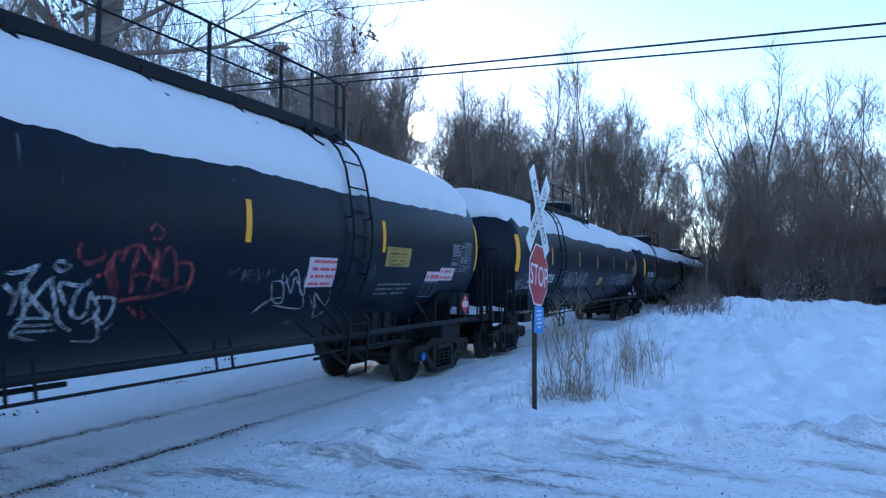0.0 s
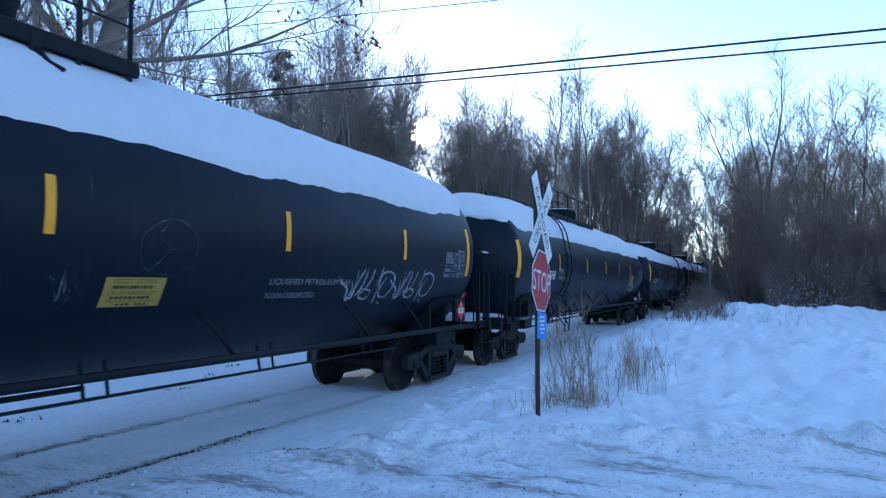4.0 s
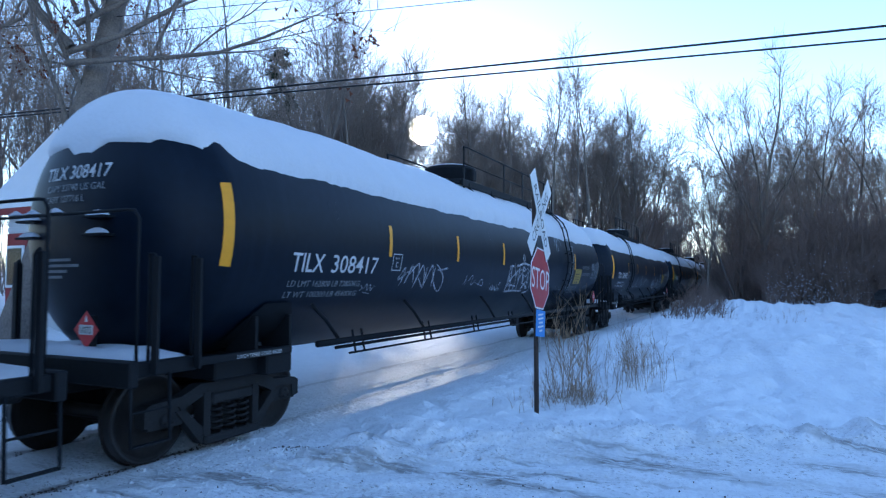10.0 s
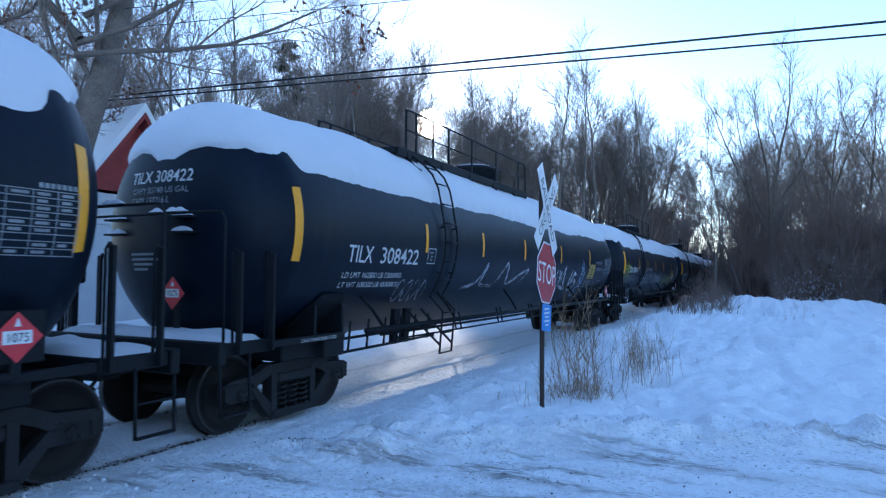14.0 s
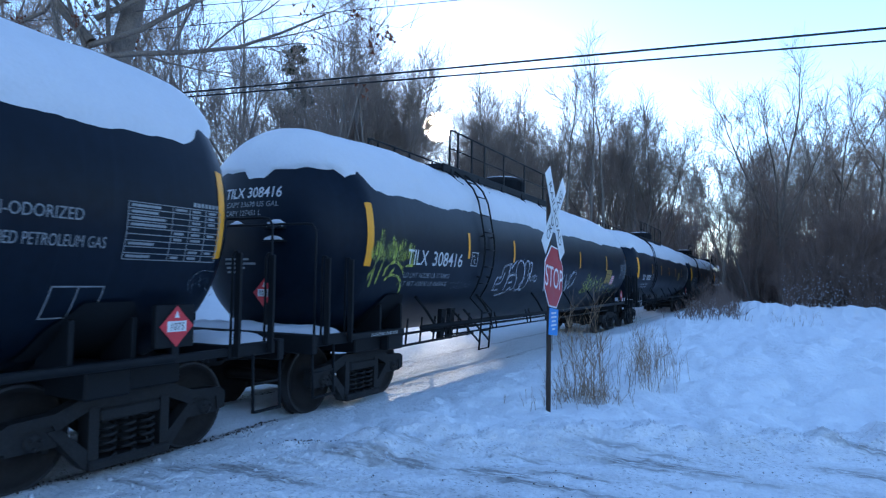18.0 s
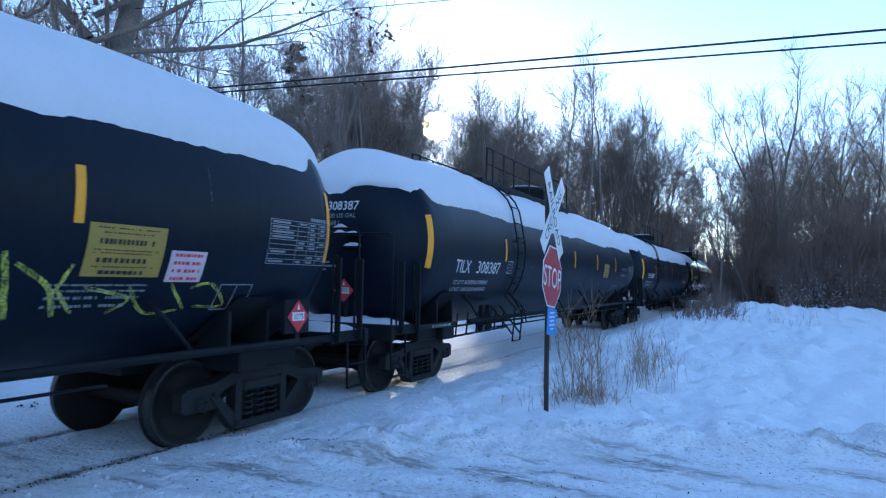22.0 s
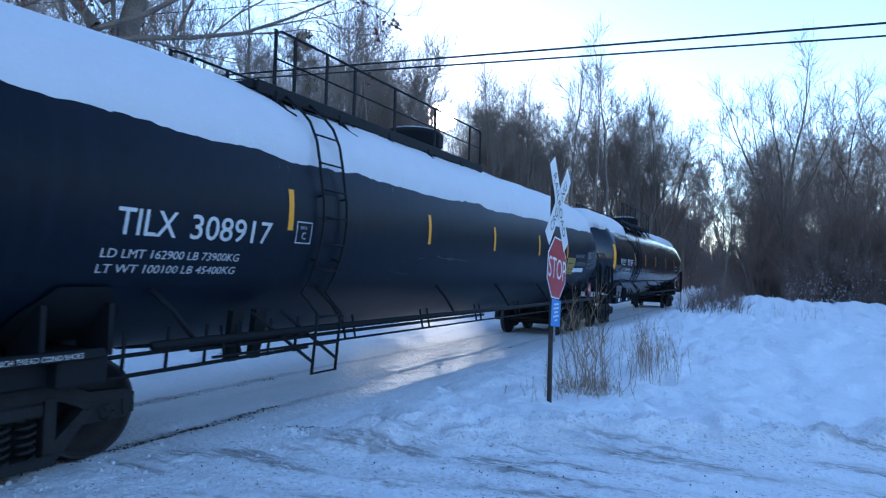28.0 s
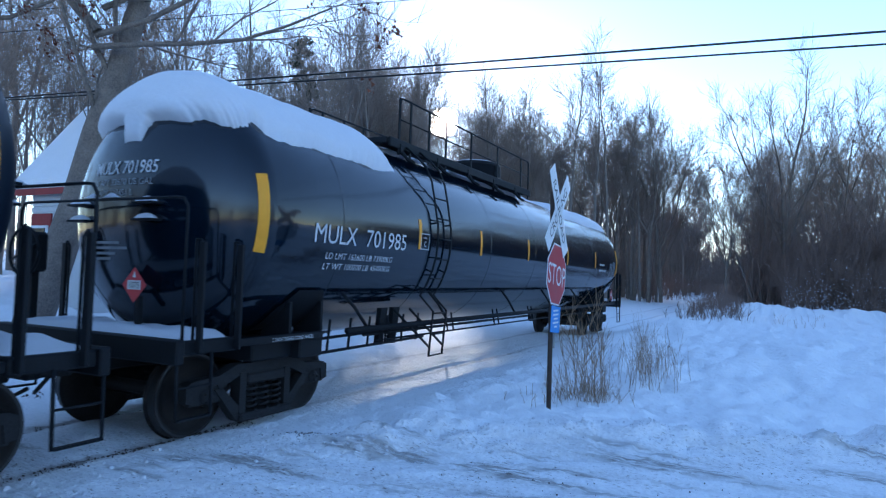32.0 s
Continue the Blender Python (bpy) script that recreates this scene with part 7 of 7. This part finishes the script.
shrubs(63, ((-42, -11, 56, 72, 110, 6.4, 4, 0.036, 3), (-48, -26, 34, 56, 70, 4.8, 4, 0.030, 3), (-3.0, 20, 60, 78, 120, 7.0, 4, 0.050, 2), (-40, 40, 105, 190, 420, 12.0, 5, 0.10, 2), (-4.0, 18, 52, 66, 120, 6.0, 5, 0.034, 2), (-60, -30, 12, 36, 40, 3.4, 4, 0.024, 3)), TWIG, "tangled undergrowth in the wood")
thicket("weeds", 64, ((-2.6, -1.9, 8.5, 9.5, 26, 0.50, 5, 1.0, 0.0028, 7), (-2.3, -1.4, 10.2, 12.4, 20, 0.95, 3, 0.42, 0.0030, 8), (-2.5, -2.2, 8.9, 9.6, 5, 1.7, 3, 0.3, 0.006, 16), (-2.75, -2.25, 8.2, 9.4, 9, 0.85, 3, 0.50, 0.0030, 8), (-2.1, -1.5, 9.6, 11.4, 12, 1.1, 3, 0.34, 0.0030, 8), (-3.1, -2.6, 7.9, 8.6, 5, 0.4, 2, 0.7, 0.0035, 3), (-1.0, 2.2, 24.0, 30, 18, 0.5, 2, 0.4, 0.004, 2)), STRAW, "dry straw-coloured weeds standing in snow by the sign post", "weeds")

# far wood: a deep band of thin trunks and twigs
def far_wood(seed, near, far, count, tall, label):
    rnd = random.Random(seed)
    m = Mesher()
    for i in range(count):
        ang, dist = rnd.uniform(-62, 32), rnd.uniform(near, far)
        x, y = dist * math.sin(radians(ang)), dist * math.cos(radians(ang))
        if (abs(x - AXIS) < 3.0 and y < 205) or abs(ang + 27.6) < 1.5:
            continue
        k = min(27.0, tall * dist / 100 * (1.0 if ang > -24 else 1.12) * (0.92 if ang > -5 else 1.0))
        z, h = ground_z(x, y), k * rnd.uniform(0.62, 1.0)
        top = Vector((x + rnd.gauss(0, 0.6), y, z + h))
        foot = Vector((x, y, z - 0.5))
        fork = foot.lerp(top, rnd.uniform(0.3, 0.5)) + Vector((rnd.gauss(0, 0.2), 0, 0))
        m.tube([foot, fork], [0.17, 0.11], 4, False)
        thin = 0.00024 * dist
        for k in range(5):
            e = fork.lerp(top, rnd.uniform(0.75, 1.0)) + Vector((rnd.gauss(0, 0.17), rnd.gauss(0, 0.17), 0)) * h * 0.5
            mid = fork.lerp(e, 0.5) + Vector((rnd.gauss(0, 0.25), rnd.gauss(0, 0.25), 0.2))
            m.tube([fork, mid, e], [0.08, 0.05, thin], 3, False)
            for _ in range(7):
                o = fork.lerp(mid, rnd.uniform(0.3, 1.0)) if rnd.random() < 0.4 else mid.lerp(e, rnd.random())
                e2 = o + Vector((rnd.gauss(0, 0.9), rnd.gauss(0, 0.9), rnd.uniform(0.3, 1.9)))
                m.tube([o, e2], [0.03, thin], 3, False)
                for _ in range(3):
                    o2 = o.lerp(e2, rnd.uniform(0.2, 0.95))
                    m.tube([o2, o2 + Vector((rnd.gauss(0, 0.5), rnd.gauss(0, 0.5), rnd.uniform(0.1, 0.9)))], [thin * 1.2, thin * 0.8], 3, False)
    solid("far_wood", m, TWIG, label, "woods", kind="stuff")


far_wood(72, 78, 150, 330, 21.0, "hazy leafless wood in the distance")
far_wood(74, 205, 260, 260, 11.0, "grey wood closing the end of the cutting")

def lump(m, rnd, x, y, z, r):
    """One broken clod: a squashed, uneven ball of a few facets."""
    rings = [(-0.6, 0.75), (0.2, 1.0), (0.75, 0.6)]
    pts = [(x, y, z - r)]
    for h, w in rings:
        for k in range(5):
            a = 2 * math.pi * k / 5 + h
            q = r * w * rnd.uniform(0.7, 1.2)
            pts.append((x + q * math.cos(a), y + q * math.sin(a), z + h * r * rnd.uniform(0.8, 1.1)))
    pts.append((x, y, z + r))
    f = [(0, 1 + (k + 1) % 5, 1 + k) for k in range(5)]
    for i in range(2):
        f += [(1 + i * 5 + k, 1 + i * 5 + (k + 1) % 5, 6 + i * 5 + (k + 1) % 5, 6 + i * 5 + k) for k in range(5)]
    f += [(11 + k, 11 + (k + 1) % 5, 16) for k in range(5)]
    m.add(pts, f, True)


def clods():
    rnd = random.Random(81)
    snow, dirt = Mesher(), Mesher()

    def spot(l, d):
        return l * RGT.x + d * FWD.x, l * RGT.y + d * FWD.y

    # crumbled edge of the ploughed snow
    for _ in range(1500):
        x, y = spot(rnd.uniform(-3.0, 7.0), rnd.gauss(6.62, 0.30))
        if x < AXIS + 1.0 or smooth_noise(x * 1.1, y * 1.1, 9.0) < -0.05:
            continue
        r = 0.006 + 0.016 * rnd.random() ** 3
        lump(snow, rnd, x, y, ground_z(x, y) - r * 0.1, r)
    for _ in range(170):
        x, y = AXIS + 0.95 + abs(rnd.gauss(0, 0.5)), rnd.uniform(2.3, 5.8)
        r = 0.005 + 0.030 * rnd.random() ** 5
        lump(snow, rnd, x, y, ground_z(x, y) - r * 0.1, r)
    # dirt and ballast thrown up by the flanges
    for s, y0, y1, n, wide in ((0.80, 2.2, 6.4, 1500, 0.075), (-0.70, 3.2, 8.0, 600, 0.05)):
        for _ in range(n):
            y = rnd.uniform(y0, y1)
            q = smooth_noise(y * 1.1, s * 9, 2.0) + 0.5 * smooth_noise(y * 4.1, s * 5, 6.0)
            if q < rnd.uniform(-0.25, 0.35):
                continue
            x = AXIS + s + 0.03 * smooth_noise(y * 2.3, s, 4.0) + rnd.gauss(0, wide * (0.5 + max(0.0, q)))
            r = 0.003 + 0.011 * rnd.random() ** 3
            lump(dirt, rnd, x, y, ground_z(x, y) + r * 0.1, r)
    for _ in range(160):
        x, y = spot(rnd.gauss(-1.6, 0.18), rnd.gauss(6.85, 0.07))
        r = 0.003 + 0.009 * rnd.random() ** 2
        lump(dirt, rnd, x, y, ground_z(x, y) + r * 0.3, r)
    for _ in range(120):
        c = rnd.choice(((-9.3, 6.6), (-9.0, 8.0), (-9.6, 9.4), (-8.7, 5.2), (-10.2, 10.6)))
        x, y = c[0] + rnd.gauss(0, 0.10), c[1] + rnd.gauss(0, 0.16)
        r = 0.005 + 0.02 * rnd.random() ** 3
        lump(dirt, rnd, x, y, ground_z(x, y) + r * 0.2, r)
    # grit on the road
    for _ in range(900):
        x, y = spot(rnd.uniform(-3.0, 6.0), rnd.uniform(4.0, 6.4))
        if smooth_noise(x * 0.9, y * 0.9, 14.0) < 0.02:
            continue
        r = 0.002 + 0.007 * rnd.random() ** 3
        lump(dirt, rnd, x, y, ground_z(x, y) + r * 0.2, r)
    solid("snow_clods", snow, SNOWC, "broken snow clods along the ploughed edge", "snow", kind="stuff")
    solid("dirt_clods", dirt, RUST_DIRT, "frozen dirt and ballast along the rails", "dirt", kind="stuff")


RUST_DIRT = mat("frozen_dirt", (0.06, 0.045, 0.036), 0.9, 0.0, 0.5, 12, 60, 0.4, 0.005)
clods()


def snow_flecks():
    """Snow caught in the brush."""
    rnd = random.Random(83)
    m = Mesher()
    for _ in range(2400):
        x, y = rnd.uniform(0.5, 15.0), rnd.uniform(39.4, 43.0)
        z = ground_z(x, y) + abs(rnd.gauss(0, 1.0)) + 0.05
        lump(m, rnd, x, y, z, 0.010 + 0.022 * rnd.random() ** 2)
    solid("snow_flecks", m, SNOWC, "specks of snow caught in the brown brush", "snow", kind="stuff")


snow_flecks()


# Wood out of view behind the camera, added to darken reflections and low sky.
def back_wood():
    rnd = random.Random(73)
    m = Mesher()
    for i in range(520):
        ang, dist = rnd.uniform(52, 285), rnd.uniform(40, 80)
        x, y = dist * math.sin(radians(ang)), dist * math.cos(radians(ang))
        if abs(x - AXIS) < 5:
            continue
        z, h = ground_z(x, y), rnd.uniform(9, 16)
        foot, top = Vector((x, y, z - 0.4)), Vector((x + rnd.gauss(0, 0.6), y + rnd.gauss(0, 0.6), z + h))
        m.tube([foot, top], [0.22, 0.05], 4, False)
        for k in range(16):
            o = foot.lerp(top, rnd.uniform(0.05, 0.98))
            m.tube([o, o + Vector((rnd.gauss(0, 1.6), rnd.gauss(0, 1.6), rnd.uniform(0.3, 2.6)))], [0.07, 0.03], 3, False)
    solid("far_wood", m, TWIG, "unseen leafless wood behind the camera, for reflections", "woods", kind="stuff")


back_wood()


# ---------------------------------------------------------------- parked car
def parked_car():
    x, y, z = place(7.75, 39.0)
    c = thing("parked_car", "dark car parked at the edge of the snowy field", "car", at=pose(x, y, z, 0, 0, 70))
    prof = [(-2.2, 0.35), (-2.25, 0.75), (-2.05, 0.95), (-1.75, 1.0), (-1.25, 1.42), (0.35, 1.45), (1.0, 1.0), (2.0, 0.88), (2.2, 0.65), (2.2, 0.35)]
    part("body", Mesher().prism(prof, -0.88, 0.88), CARP, c)
    part("rear_window", Mesher().add([(-0.7, -1.74, 1.03), (0.7, -1.74, 1.03), (0.62, -1.28, 1.39), (-0.62, -1.28, 1.39)], [(0, 1, 2, 3)]), GLASS, c)
    for s in (-1, 1):
        part("tail_lamp", Mesher().box(s * 0.7 - 0.15, s * 0.7 + 0.15, -2.27, -2.2, 0.72, 0.9, 0.02), TAILR, c)
        for yy in (-1.4, 1.35):
            part("wheel", Mesher().lathe([(s * 0.72, 0.1), (s * 0.70, 0.3), (s * 0.74, 0.33), (s * 0.88, 0.33), (s * 0.91, 0.3), (s * 0.89, 0.18), (s * 0.87, 0.02)], 20, "x", (0, yy, 0.33)), RUBBER, c)


parked_car()

# the sun's disc, seen through the branches
sm = Mesher()
sm.lathe([(-1.0, 0.01)] + [(-math.cos(k * math.pi / 12), math.sin(k * math.pi / 12)) for k in range(1, 12)] + [(1.0, 0.01)], 24, "z")
SUNM = bpy.data.materials.new("sun_glow")
SUNM.use_nodes = True
sb = SUNM.node_tree.nodes["Principled BSDF"]
sb.inputs["Base Color"].default_value = (0, 0, 0, 1)
sb.inputs["Emission Color"].default_value = (1.0, 0.80, 0.52, 1)
sb.inputs["Emission Strength"].default_value = 60.0
sd = solid("sun", sm, SUNM, "low sun glaring through the trees", "sun", kind="structure")
sd.location = SUN_WAY * 2000
sd.scale = (44, 44, 44)
sd.visible_shadow = False


# ---------------------------------------------------------------- what moves
def travelled(t):
    """Metres that the train has gone, slowing a little."""
    a = math.acos(max(-1.0, min(1.0, (t - 16.0) / 16.0)))
    return sum(c * math.cos((k + 1) * a) for k, c in enumerate(S_C))


S_C = (74.3006, -1.3616, -0.1394, 0.0670, -0.0396, 0.0006)


def motions():
    for car, yc in CARS:
        walk(car, [(t, pose(AXIS, yc - travelled(t), 0)) for t in range(0, 33)])
    steps = [32.0 * k / 230 for k in range(231)]
    turns = [(t, math.degrees(travelled(t) / 0.457)) for t in steps]
    for w, car, y in WHEELS:
        walk(w, [(t, pose(0, y, 0.457, a, 0, 0)) for t, a in turns])


motions()
